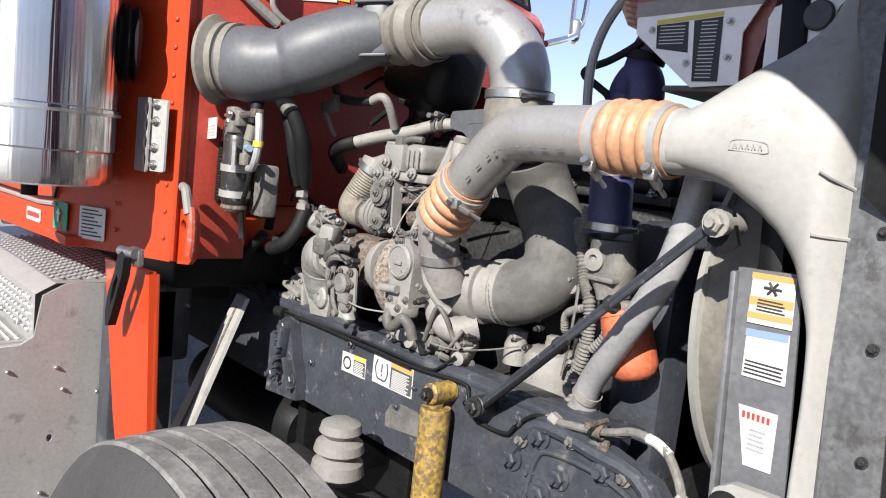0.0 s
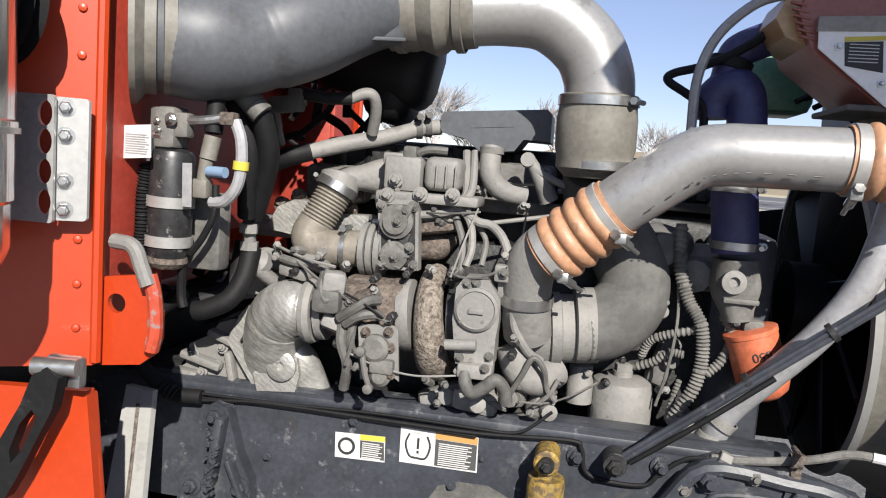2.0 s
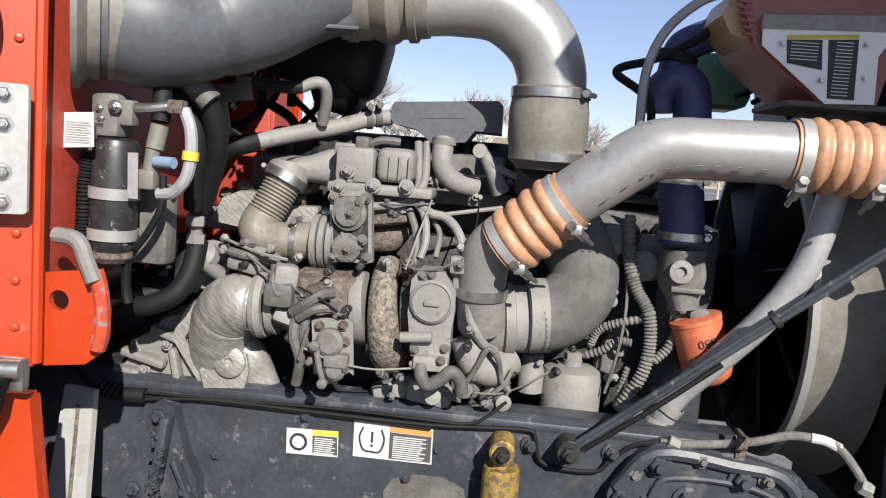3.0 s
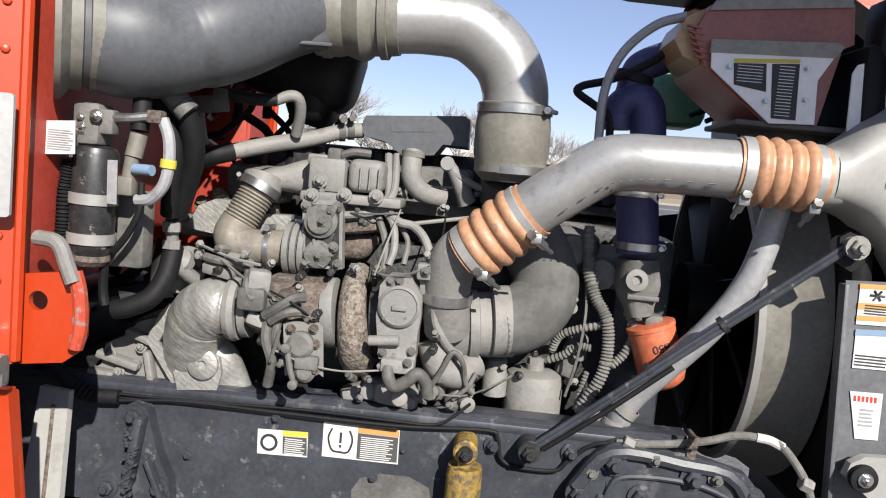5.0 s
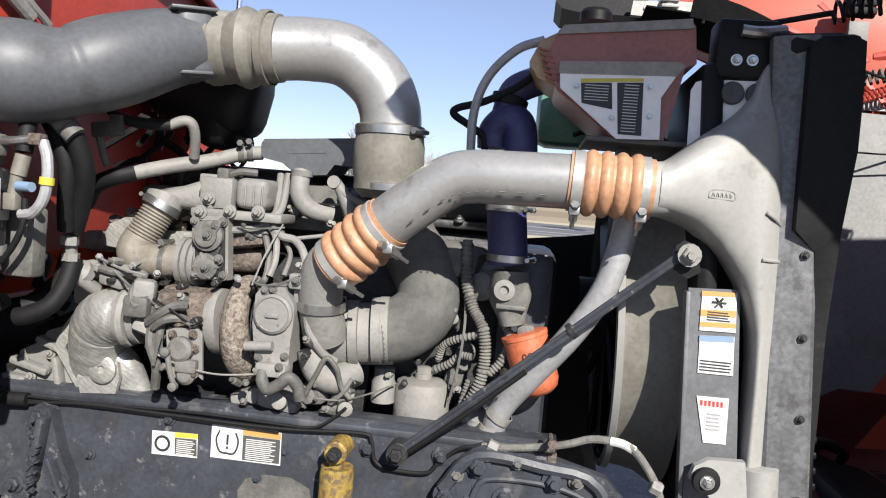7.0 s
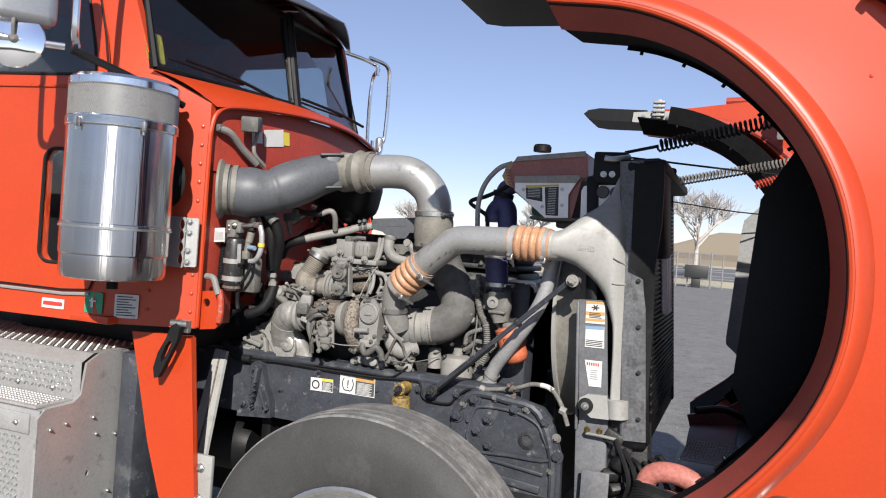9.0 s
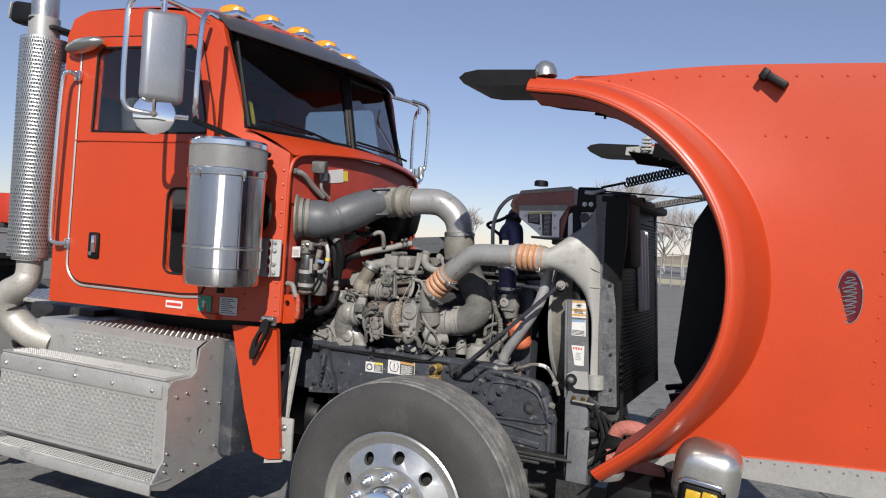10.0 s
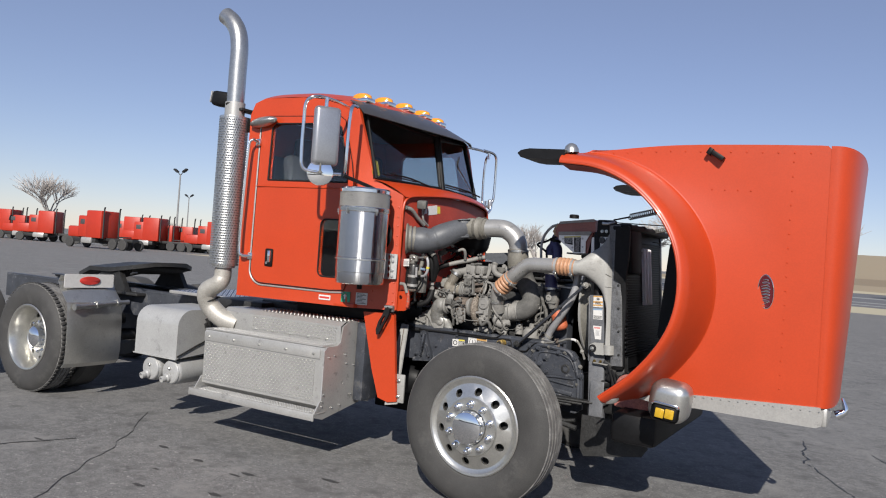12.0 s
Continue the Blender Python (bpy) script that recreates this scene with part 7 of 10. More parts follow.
    for p in ((-0.682, -0.160, 1.676), (-0.663, -0.150, 1.682)):
        E("crossover_clamp", clamp_band(N(), p, (1, 0.3, 0.1), 0.020))
    # exhaust gas recirculation: bellows, elbow, flange
    a, b = V((-0.840, -0.245, 1.530)), V((-0.879, -0.270, 1.444))
    bm = N()
    ribbed(bm, a, b, 0.037, 0.006, 12, 32)
    E("bellows", bm, TAN, "ribbed metal bellows")
    bm = N()
    tube(bm, [(-0.836, -0.235, 1.554), (-0.840, -0.245, 1.528)], lambda t: 0.046, 28, 3)
    loft(bm, [(-0.849, -0.235, 1.550), (-0.807, -0.220, 1.554), (-0.740, -0.200, 1.563)], [0.018, 0.028, 0.042], [0.03, 0.035, 0.045], 5, 20)
    E("gas_duct", bm, CAST_L, "cast gas duct")
    bm = N()
    tube(bm, [(-0.875, -0.268, 1.454), (-0.889, -0.275, 1.420), (-0.870, -0.280, 1.401), (-0.819, -0.280, 1.399), (-0.748, -0.280, 1.406)], 0.040, 28, 8)
    E("gas_elbow", bm, TAN, "dusty cast gas elbow")
    bm = N()
    clamp_band(bm, a, b - a, 0.046, 0.02, True, (-1, 0, 0.4))
    clamp_band(bm, V((-0.799, -0.280, 1.400)), (1, 0, 0), 0.042, 0.012)
    E("bellows_clamp", bm, STEEL)
    bm = N()
    for i in range(3):
        lathe(bm, [(0.042, 0), (0.058, 0.002), (0.058, 0.014), (0.042, 0.016)], V((-0.761, -0.280, 1.405)) + V((0.017 * i, 0, 0)), (1, 0, 0), 24)
    each("flange", bm, CAST_L, eng)
    # ledge and covers above
    bm = N()
    box(bm, (-0.679, -0.250, 1.574), (0.082, 0.12, 0.075), 0.010)
    box(bm, (-0.701, -0.250, 1.605), (0.05, 0.10, 0.025), 0.006)
    E("valve_housing", bm, CAST_L, "pale cast valve housing")
    bm = N()
    t = N()
    box(t, (0, 0, 0), (0.078, 0.12, 0.072), 0.018, seg=3)
    merge(bm, t, Matrix.Translation((-0.595, -0.250, 1.579)))
    for i in range(3):
        box(bm, V((-0.604, -0.315, 1.574)) + V((0.02 * i, 0, 0)), (0.004, 0.006, 0.05), 0.002)
    E("actuator_cover", bm, CAST_L, "pale ribbed actuator cover")
    bm = N()
    box(bm, (-0.621, -0.270, 1.526), (0.22, 0.11, 0.022), 0.006)
    box(bm, (-0.613, -0.240, 1.489), (0.10, 0.08, 0.06), 0.012)
    E("housing_ledge", bm, CAST_L)
    for q in ((-0.688, -0.320, 1.561), (-0.702, -0.330, 1.528), (-0.564, -0.330, 1.538), (-0.632, -0.330, 1.535)):
        E("housing_bolt", bolt(N(), q, (0, -1, 0), 0.011), CAST_L)
    bm = N()
    box(bm, (-0.667, -0.280, 1.616), (0.03, 0.05, 0.035), 0.006)
    for i in range(4):
        cyl(bm, V((-0.669, -0.290, 1.622)) + V((0.007 * i, 0, 0)), V((-0.667, -0.290, 1.604)) + V((0.007 * i, 0, 0)), 0.004, seg=8)
    tube(bm, [(-0.652, -0.290, 1.619), (-0.627, -0.290, 1.628), (-0.591, -0.280, 1.628)], 0.009, 8, 5)
    E("sensor_plug", bm, CAST)
    # square valve plate with bosses; dark pieces on it paint the shade of pockets
    bm = N()
    plate(bm, [(-0.722, 1.518), (-0.635, 1.522), (-0.625, 1.375), (-0.712, 1.369)], xz(-0.33, 1), 0.03)
    vp = E("valve_plate", bm, CAST_L, "square cast valve plate with bolts")
    bm = N()
    c = V((-0.676, -0.335, 1.475))
    lathe(bm, [(0.036, 0), (0.036, 0.012), (0.026, 0.016), (0.026, 0.022), (0.012, 0.024)], c, (0, -1, 0), 24)
    c2 = V((-0.677, -0.335, 1.404))
    lathe(bm, [(0.030, 0), (0.030, 0.010), (0.018, 0.014)], c2, (0, -1, 0), 20)
    for i in range(6):
        q = c2 + V((0.024 * math.cos(i), -0.008, 0.024 * math.sin(i)))
        box(bm, q, (0.02, 0.010, 0.006), 0.002, (0, 40 * i, 0))
    box(bm, (-0.656, -0.345, 1.490), (0.014, 0.02, 0.05), 0.004, (0, 25, 0))
    each("plate_boss", bm, CAST, eng)
    # flat dark sheet laid on the plate as the shade of a recess
    bm = N()
    plate(bm, [(-0.714, 1.508), (-0.641, 1.512), (-0.633, 1.383), (-0.705, 1.379)], xz(-0.33), 0.002)
    E("recess_shade", bm, CAST_D, "dark sheet painting the shade in the valve plate's recess")
    bm = N()
    for q, s in (((-0.684, -0.335, 1.462), (0.05, 0.006, 0.045)), ((-0.667, -0.335, 1.432), (0.03, 0.006, 0.05)), ((-0.689, -0.335, 1.395), (0.035, 0.006, 0.025)), ((-0.646, -0.335, 1.403), (0.012, 0.006, 0.04))):
        box(bm, q, s, 0.002, (0, 20, 0))
    each("pocket_shade", bm, CAST_D, eng)
    for q in ((-0.712, -0.335, 1.505), (-0.644, -0.335, 1.509), (-0.703, -0.335, 1.382), (-0.635, -0.335, 1.385), (-0.670, -0.360, 1.477), (-0.656, -0.350, 1.499), (-0.674, -0.350, 1.402), (-0.645, -0.345, 1.423)):
        E("plate_bolt", bolt(N(), q, (0, -1, 0), 0.008), CAST)
    # perforated shield and pipes to the right of the plate
    bm = N()
    tube(bm, [(-0.634, -0.300, 1.490), (-0.597, -0.300, 1.496), (-0.570, -0.290, 1.505), (-0.555, -0.280, 1.525), (-0.548, -0.250, 1.547), (-0.562, -0.200, 1.632)], 0.009, 10, 6)
    tube(bm, [(-0.545, -0.280, 1.526), (-0.536, -0.250, 1.555), (-0.543, -0.200, 1.633)], 0.009, 10, 6)
    tube(bm, [(-0.555, -0.290, 1.513), (-0.513, -0.310, 1.488), (-0.477, -0.310, 1.479), (-0.443, -0.340, 1.441), (-0.420, -0.380, 1.349), (-0.410, -0.380, 1.288), (-0.381, -0.360, 1.237), (-0.355, -0.340, 1.216)], 0.0095, 10, 6)
    tube(bm, [(-0.553, -0.290, 1.513), (-0.525, -0.310, 1.481), (-0.516, -0.330, 1.433), (-0.524, -0.340, 1.396)], 0.008, 8, 6)
    each("fuel_line", bm, CAST_L, eng, "dusty fuel line")
    bm = N()
    tube(bm, [(-0.499, -0.260, 1.481), (-0.366, -0.220, 1.506)], 0.005, 8, 2)
    E("steel_rod", bm, CAST_L)
    bm = N()
    loft(bm, [(-0.638, -0.270, 1.458), (-0.600, -0.270, 1.466), (-0.563, -0.260, 1.470)], [0.014, 0.016, 0.012], [0.03, 0.03, 0.03], 4, 16)
    loft(bm, [(-0.641, -0.240, 1.414), (-0.602, -0.240, 1.421), (-0.568, -0.230, 1.440)], [0.028, 0.030, 0.012], [0.03, 0.03, 0.02], 4, 16)
    E("manifold_runner", bm, RUST, "pitted exhaust manifold runner")
    bm = N()
    box(bm, (-0.989, -0.140, 1.423), (0.20, 0.08, 0.05), 0.015)
    box(bm, (-0.840, -0.130, 1.443), (0.20, 0.08, 0.045), 0.012)
    E("exhaust_manifold", bm, FOIL, "foil-covered exhaust manifold")
    for q in ((-0.998, -0.160, 1.469), (-0.836, -0.150, 1.475), (-0.965, -0.140, 1.490), (-0.824, -0.150, 1.511)):
        bm = N()
        lathe(bm, [(0.02, 0), (0.02, 0.015), (0.013, 0.02), (0.013, 0.03)], q, (0, -0.8, 0.6), 14)
        E("manifold_stud", bm, RUST)
    # turbocharger: foil-wrapped elbow, V-band, turbine, volute
    bm = N()
    tube(bm, [(-0.848, -0.360, 1.273), (-0.889, -0.355, 1.270), (-0.927, -0.330, 1.241), (-0.948, -0.300, 1.182), (-0.965, -0.260, 1.107), (-0.963, -0.235, 1.032)], lambda t: 0.056 + 0.012 * math.sin(math.pi * t) + 0.0008 * math.sin(61 * t) * math.sin(17 * t + 1), 32, 30)
    E("exhaust_elbow", bm, FOIL, "crinkled foil-wrapped exhaust elbow")
    bm = N()
    loft(bm, [(-0.928, -0.300, 1.186), (-0.896, -0.290, 1.134), (-0.872, -0.275, 1.066)], [0.03, 0.05, 0.055], [0.03, 0.035, 0.03], 5, 20)
    plate(bm, [(-0.978, 1.111), (-0.946, 1.155), (-0.912, 1.168), (-0.879, 1.156), (-0.871, 1.121), (-0.879, 1.081), (-0.967, 1.073)], xz(-0.325), 0.012)
    lathe(bm, [(0.034, 0), (0.034, 0.012), (0.028, 0.016), (0.010, 0.016), (0.010, 0.010)], (-0.911, -0.335, 1.138), (0, -1, 0), 28)
    E("elbow_bracket", bm, FOIL, "dull plated bracket with a round boss")
    bm = N()
    lathe(bm, [(0.05, -0.014), (0.066, -0.012), (0.070, 0), (0.066, 0.012), (0.05, 0.014)], (-0.840, -0.360, 1.272), (1, 0, 0.05), 36)
    lathe(bm, [(0.05, -0.010), (0.062, -0.008), (0.062, 0.008), (0.05, 0.010)], (-0.813, -0.360, 1.275), (1, 0, 0.05), 36)
    E("v_band_clamp", bm, CAST_L, "bright V-band clamp")
    bm = N()
    loft(bm, [(-0.811, -0.340, 1.275), (-0.758, -0.330, 1.279), (-0.698, -0.320, 1.282), (-0.655, -0.310, 1.281)], [0.055, 0.064, 0.066, 0.07], [0.055, 0.06, 0.06, 0.065], 5, 28)
    box(bm, (-0.719, -0.300, 1.335), (0.12, 0.08, 0.03), 0.01)
    E("turbine_housing", bm, RUST, "brown rusted turbine housing")
    bm = N()
    lathe(bm, [(0.06, -0.015), (0.076, -0.013), (0.078, 0), (0.076, 0.013), (0.06, 0.015)], (-0.642, -0.310, 1.275), (1, 0, 0.12), 40)
    E("turbine_band", bm, CAST_L, "pale clamp band round the turbine")
    bm = N()
    c = V((-0.588, -0.270, 1.264))
    ax, u, w = basis((1, 0, 0.10))
    rings = []
    for i in range(48):
        q = 2 * math.pi * i / 48
        rad = u * math.cos(q) + w * math.sin(q)
        rr = 0.034 + 0.006 * math.sin(q)
        rings.append([c + rad * (0.094 + rr * math.cos(k_)) + ax * rr * 0.95 * math.sin(k_) for k_ in [2 * math.pi * j / 16 for j in range(16)]])
    ring_strip(bm, rings, closed=True)
    E("turbine_volute", bm, CRUST, "pitted rusty turbine volute")
    # solid dark disc that paints the shade between turbine and compressor
    bm = N()
    lathe(bm, [(0.09, -0.02), (0.09, 0.02)], c + V((0.055, 0, 0)), (1, 0, 0.1), 32)
    E("gap_shade", bm, CAST_D)
    # fittings heaped round the turbine
    random.seed(11)
    for i, (q, s, m_) in enumerate((((-0.778, -0.420, 1.346), (0.05, 0.05, 0.05), CAST_L), ((-0.785, -0.430, 1.311), (0.06, 0.05, 0.05), CAST), ((-0.742, -0.410, 1.300), (0.05, 0.04, 0.04), CAST), ((-0.714, -0.410, 1.320), (0.05, 0.04, 0.03), RUST), ((-0.776, -0.410, 1.260), (0.05, 0.05, 0.03), CAST_L), ((-0.753, -0.400, 1.236), (0.03, 0.04, 0.06), CAST), ((-0.877, -0.360, 1.354), (0.07, 0.05, 0.025), CAST_L), ((-0.841, -0.360, 1.372), (0.05, 0.05, 0.03), CAST_L), ((-0.976, -0.300, 1.361), (0.05, 0.05, 0.05), CAST_L), ((-1.001, -0.280, 1.307), (0.05, 0.05, 0.06), CAST_L))):
        bm = N()
        t = N()
        box(t, (0, 0, 0), s, min(s) * 0.25, seg=2)
        merge(bm, t, Matrix.Translation(q) @ Euler((random.uniform(-0.4, 0.4), random.uniform(-0.5, 0.5), random.uniform(-0.4, 0.4))).to_matrix().to_4x4())
        E("turbo_fitting", bm, m_)
    bm = N()
    for pts, r in (([(-0.756, -0.440, 1.280), (-0.725, -0.450, 1.302), (-0.700, -0.440, 1.320), (-0.681, -0.420, 1.321)], 0.011), ([(-0.743, -0.440, 1.269), (-0.713, -0.450, 1.290), (-0.686, -0.440, 1.295), (-0.676, -0.420, 1.288)], 0.010), ([(-0.765, -0.440, 1.326), (-0.784, -0.450, 1.314), (-0.798, -0.440, 1.341), (-0.791, -0.420, 1.369)], 0.008), ([(-0.908, -0.380, 1.380), (-0.868, -0.390, 1.375), (-0.813, -0.390, 1.373), (-0.808, -0.410, 1.330)], 0.009), ([(-0.751, -0.430, 1.278), (-0.752, -0.430, 1.230), (-0.740, -0.420, 1.181), (-0.750, -0.400, 1.125)], 0.011), ([(-0.729, -0.430, 1.280), (-0.733, -0.430, 1.232), (-0.727, -0.420, 1.206)], 0.009)):
        tube(bm, pts, r, 8, 6)
    each("oil_line", bm, CAST, eng, "dusty oil line")
    # second actuator bracket with a lever rod
    bm = N()
    plate(bm, [(-0.720, 1.264), (-0.713, 1.270), (-0.648, 1.273), (-0.637, 1.265), (-0.629, 1.161), (-0.639, 1.168), (-0.709, 1.156)], xz(-0.425, 1), 0.006)
    E("actuator_plate", bm, CAST_L, "pale actuator mounting plate")
    bm = N()
    lathe(bm, [(0.028, 0), (0.028, 0.014), (0.02, 0.02), (0.009, 0.02)], (-0.678, -0.430, 1.227), (0, -1, 0), 20)
    lathe(bm, [(0.022, 0), (0.022, 0.012), (0.014, 0.02)], (-0.667, -0.420, 1.169), (0, -1, 0), 18)
    box(bm, (-0.663, -0.435, 1.191), (0.05, 0.02, 0.03), 0.006)
    E("actuator_boss", bm, CAST)
    bm = N()
    tube(bm, [(-0.702, -0.450, 1.221), (-0.694, -0.450, 1.180), (-0.684, -0.440, 1.142)], 0.006, 8, 4)
    tube(bm, [(-0.720, -0.450, 1.255), (-0.727, -0.450, 1.222), (-0.737, -0.440, 1.186)], 0.004, 6, 4)
    for q in ((-0.703, -0.450, 1.222), (-0.686, -0.440, 1.145)):
        lathe(bm, [(0.010, 0), (0.010, 0.012), (0.005, 0.014)], q, (0, -1, 0), 12)
    E("lever_rod", bm, CAST, "steel actuator lever rod")
    for q in ((-0.702, -0.430, 1.256), (-0.655, -0.430, 1.261), (-0.649, -0.430, 1.230), (-0.646, -0.430, 1.174)):
        E("actuator_bolt", bolt(N(), q, (0, -1, 0), 0.007), RUST)
    # electric turbo actuator
    bm = N()
    plate(bm, [(-0.531, 1.360), (-0.517, 1.379), (-0.467, 1.381), (-0.442, 1.344), (-0.441, 1.301), (-0.445, 1.264), (-0.445, 1.209), (-0.521, 1.206), (-0.534, 1.293)], xz(-0.40, 1), 0.08)
    bmesh.ops.bevel(bm, geom=[e for e in bm.edges if len(e.link_faces) == 2 and e.calc_face_angle(0) > 0.6], offset=0.007, segments=2, affect="EDGES")
    E("turbo_actuator", bm, CAST_L, "pale grey turbo actuator housing")
    bm = N()
    lathe(bm, [(0.044, 0), (0.044, 0.008), (0.038, 0.013), (0.036, 0.010), (0.0, 0.012)], (-0.487, -0.400, 1.320), (0, -1, 0), 36)
    box(bm, (-0.486, -0.415, 1.318), (0.03, 0.004, 0.01), 0.001)
    E("actuator_cap", bm, CAST_L, "round actuator cap")
    bm = N()
    box(bm, (-0.480, -0.390, 1.197), (0.07, 0.06, 0.03), 0.006)
    box(bm, (-0.441, -0.380, 1.396), (0.035, 0.05, 0.035), 0.006)
    box(bm, (-0.434, -0.370, 1.364), (0.035, 0.03, 0.04), 0.006)
    cyl(bm, (-0.543, -0.410, 1.244), (-0.481, -0.410, 1.250), 0.011, seg=14)
    each("actuator_port", bm, CAST_L, eng)
    for q in ((-0.510, -0.400, 1.370), (-0.472, -0.400, 1.298), (-0.516, -0.400, 1.294), (-0.455, -0.400, 1.227), (-0.514, -0.400, 1.219), (-0.492, -0.400, 1.372), (-0.459, -0.420, 1.207), (-0.438, -0.410, 1.399)):
        E("actuator_screw", bolt(N(), q, (0, -1, 0), 0.007), CAST)
    bm = N()
    tube(bm, [(-0.498, -0.410, 1.194), (-0.495, -0.420, 1.173), (-0.482, -0.420, 1.156), (-0.456, -0.420, 1.170), (-0.437, -0.420, 1.187), (-0.419, -0.410, 1.169), (-0.413, -0.400, 1.138)], 0.0135, 12, 8)
    E("coolant_hose", bm, CAST, "short grey coolant hose")
    # compressor side
    bm = N()
    tube(bm, [(-0.345, -0.405, 1.467), (-0.381, -0.385, 1.432), (-0.393, -0.370, 1.387), (-0.393, -0.350, 1.328), (-0.387, -0.320, 1.266)], 0.050, 30, 8)
    E("compressor_outlet", bm, CAST_L, "grey cast compressor outlet elbow")
    E("outlet_clamp", clamp_band(N(), (-0.393, -0.355, 1.345), (0, 0.15, -1), 0.052, 0.022), STEEL)
    bm = N()
    lathe(bm, [(0.075, 0), (0.080, 0.02), (0.080, 0.06), (0.074, 0.075), (0.074, 0.16)], (-0.403, -0.250, 1.262), (1, 0.12, 0.08), 36)
    tube(bm, [(-0.415, -0.330, 1.240), (-0.395, -0.330, 1.190), (-0.359, -0.310, 1.169), (-0.323, -0.270, 1.183)], 0.035, 18, 6)
    box(bm, (-0.375, -0.330, 1.295), (0.06, 0.05, 0.05), 0.015)
    E("compressor_housing", bm, CAST_L, "dusty compressor housing")
    bm = N()
    for q in ((-0.334, -0.250, 1.268), (-0.282, -0.245, 1.280), (-0.264, -0.240, 1.283)):
        lathe(bm, [(0.074, -0.012), (0.080, -0.010), (0.080, 0.010), (0.074, 0.012)], q, (1, 0.12, 0.08), 36)
    each("inlet_clamp", bm, CAST_L, eng, "bright inlet hose clamp")
    bm = N()
    tube(bm, [(-0.277, -0.245, 1.280), (-0.227, -0.230, 1.290), (-0.182, -0.200, 1.330), (-0.176, -0.180, 1.389), (-0.205, -0.170, 1.447), (-0.244, -0.160, 1.498), (-0.267, -0.180, 1.565), (-0.270, -0.220, 1.618)], 0.078, 36, 8)
    E("inlet_hose", bm, RUB_DUST, "thick dusty grey rubber inlet elbow")
    # canister filter, oil filler, odd brackets below
    bm = N()
    x, y, z = (-0.174, -0.150, 1.057)
    lathe(bm, [(0.070, 0), (0.070, 0.095), (0.064, 0.112), (0.045, 0.12), (0.022, 0.121), (0.022, 0.133), (0.0, 0.133)], (x, y, z - 0.02), (0, 0, 1), 36)
    E("fuel_filter", bm, CAST_L, "dusty grey canister filter")
    bm = N()
    lathe(bm, [(0.02, 0), (0.02, 0.016), (0.016, 0.018)], (x, y, z + 0.112), (0, 0, 1), 6)
    E("filter_nut", bm, CAST_L)
    bm = N()
    x, y, z = (-0.268, -0.180, 1.095)
    lathe(bm, [(0.03, 0), (0.03, 0.05), (0.026, 0.06), (0.026, 0.085), (0.018, 0.09)], (x, y, z), (0, 0, 1), 18)
    E("sensor_housing", bm, CAST_L)
    for i, (q, s) in enumerate((((-0.484, -0.300, 1.109), (0.10, 0.08, 0.05)), ((-0.408, -0.300, 1.130), (0.06, 0.06, 0.05)), ((-0.349, -0.280, 1.116), (0.05, 0.06, 0.07)), ((-0.365, -0.280, 1.074), (0.08, 0.06, 0.03)), ((-0.564, -0.280, 1.096), (0.10, 0.06, 0.05)), ((-0.116, -0.160, 1.316), (0.04, 0.04, 0.04)), ((-0.025, -0.220, 1.088), (0.10, 0.06, 0.03)), ((-0.086, -0.120, 1.197), (0.05, 0.05, 0.12)), ((-0.020, -0.100, 1.415), (0.10, 0.10, 0.10)), ((-0.109, -0.100, 1.450), (0.12, 0.1, 0.10)))):
        bm = N()
        t = N()
        box(t, (0, 0, 0), s, min(s) * 0.3, seg=2)
        lathe(t, [(min(s) * 0.35, 0), (min(s) * 0.35, min(s) * 0.5), (min(s) * 0.2, min(s) * 0.55)], (0.01, -s[1] * 0.45, 0.0), (0, -1, 0.3), 12)
        merge(bm, t, Matrix.Translation(q) @ Euler((random.uniform(-0.3, 0.3), random.uniform(-0.4, 0.4), random.uniform(-0.5, 0.5))).to_matrix().to_4x4())
        E("engine_bracket", bm, CAST if i % 2 else CAST_L)
    bm = N()
    for pts, r in (([(-0.416, -0.360, 1.133), (-0.389, -0.370, 1.188), (-0.368, -0.370, 1.228), (-0.345, -0.360, 1.203), (-0.337, -0.340, 1.160), (-0.317, -0.330, 1.133)], 0.006), ([(-0.359, -0.350, 1.300), (-0.400, -0.360, 1.273), (-0.416, -0.370, 1.298), (-0.417, -0.380, 1.373)], 0.006), ([(-0.360, -0.330, 1.116), (-0.331, -0.340, 1.148), (-0.315, -0.330, 1.179)], 0.005), ([(-0.586, -0.300, 1.100), (-0.531, -0.320, 1.097), (-0.468, -0.330, 1.113), (-0.415, -0.340, 1.108)], 0.008), ([(-0.514, -0.290, 1.481), (-0.491, -0.300, 1.445), (-0.493, -0.330, 1.398)], 0.006), ([(-0.560, -0.290, 1.490), (-0.539, -0.310, 1.442), (-0.535, -0.330, 1.394), (-0.542, -0.350, 1.371)], 0.008)):
        tube(bm, pts, r, 8, 6)
    each("engine_wire", bm, CAST, eng, "dust-coated wire")
    # orange filter with its mount
    a, b = V((0.064, -0.235, 1.310)), V((0.114, -0.235, 1.171))
    d = (b - a).normalized()
    h = (b - a).length
    bm = N()
    lathe(bm, [(0.030, -0.004), (0.052, 0.0), (0.053, 0.012), (0.053, h - 0.03), (0.046, h - 0.012), (0.03, h), (0.0, h + 0.002)], a, d, 36)
    of = E("spin_on_filter", bm, FILTER_O, "orange spin-on filter with black print")
    bm = N()
    lathe(bm, [(0.0535, 0.0), (0.055, 0.001), (0.055, 0.010), (0.0535, 0.011)], a, d, 36)
    E("filter_rim", bm, FILTER_O)
    txt = bpy.data.curves.new("print", "FONT")
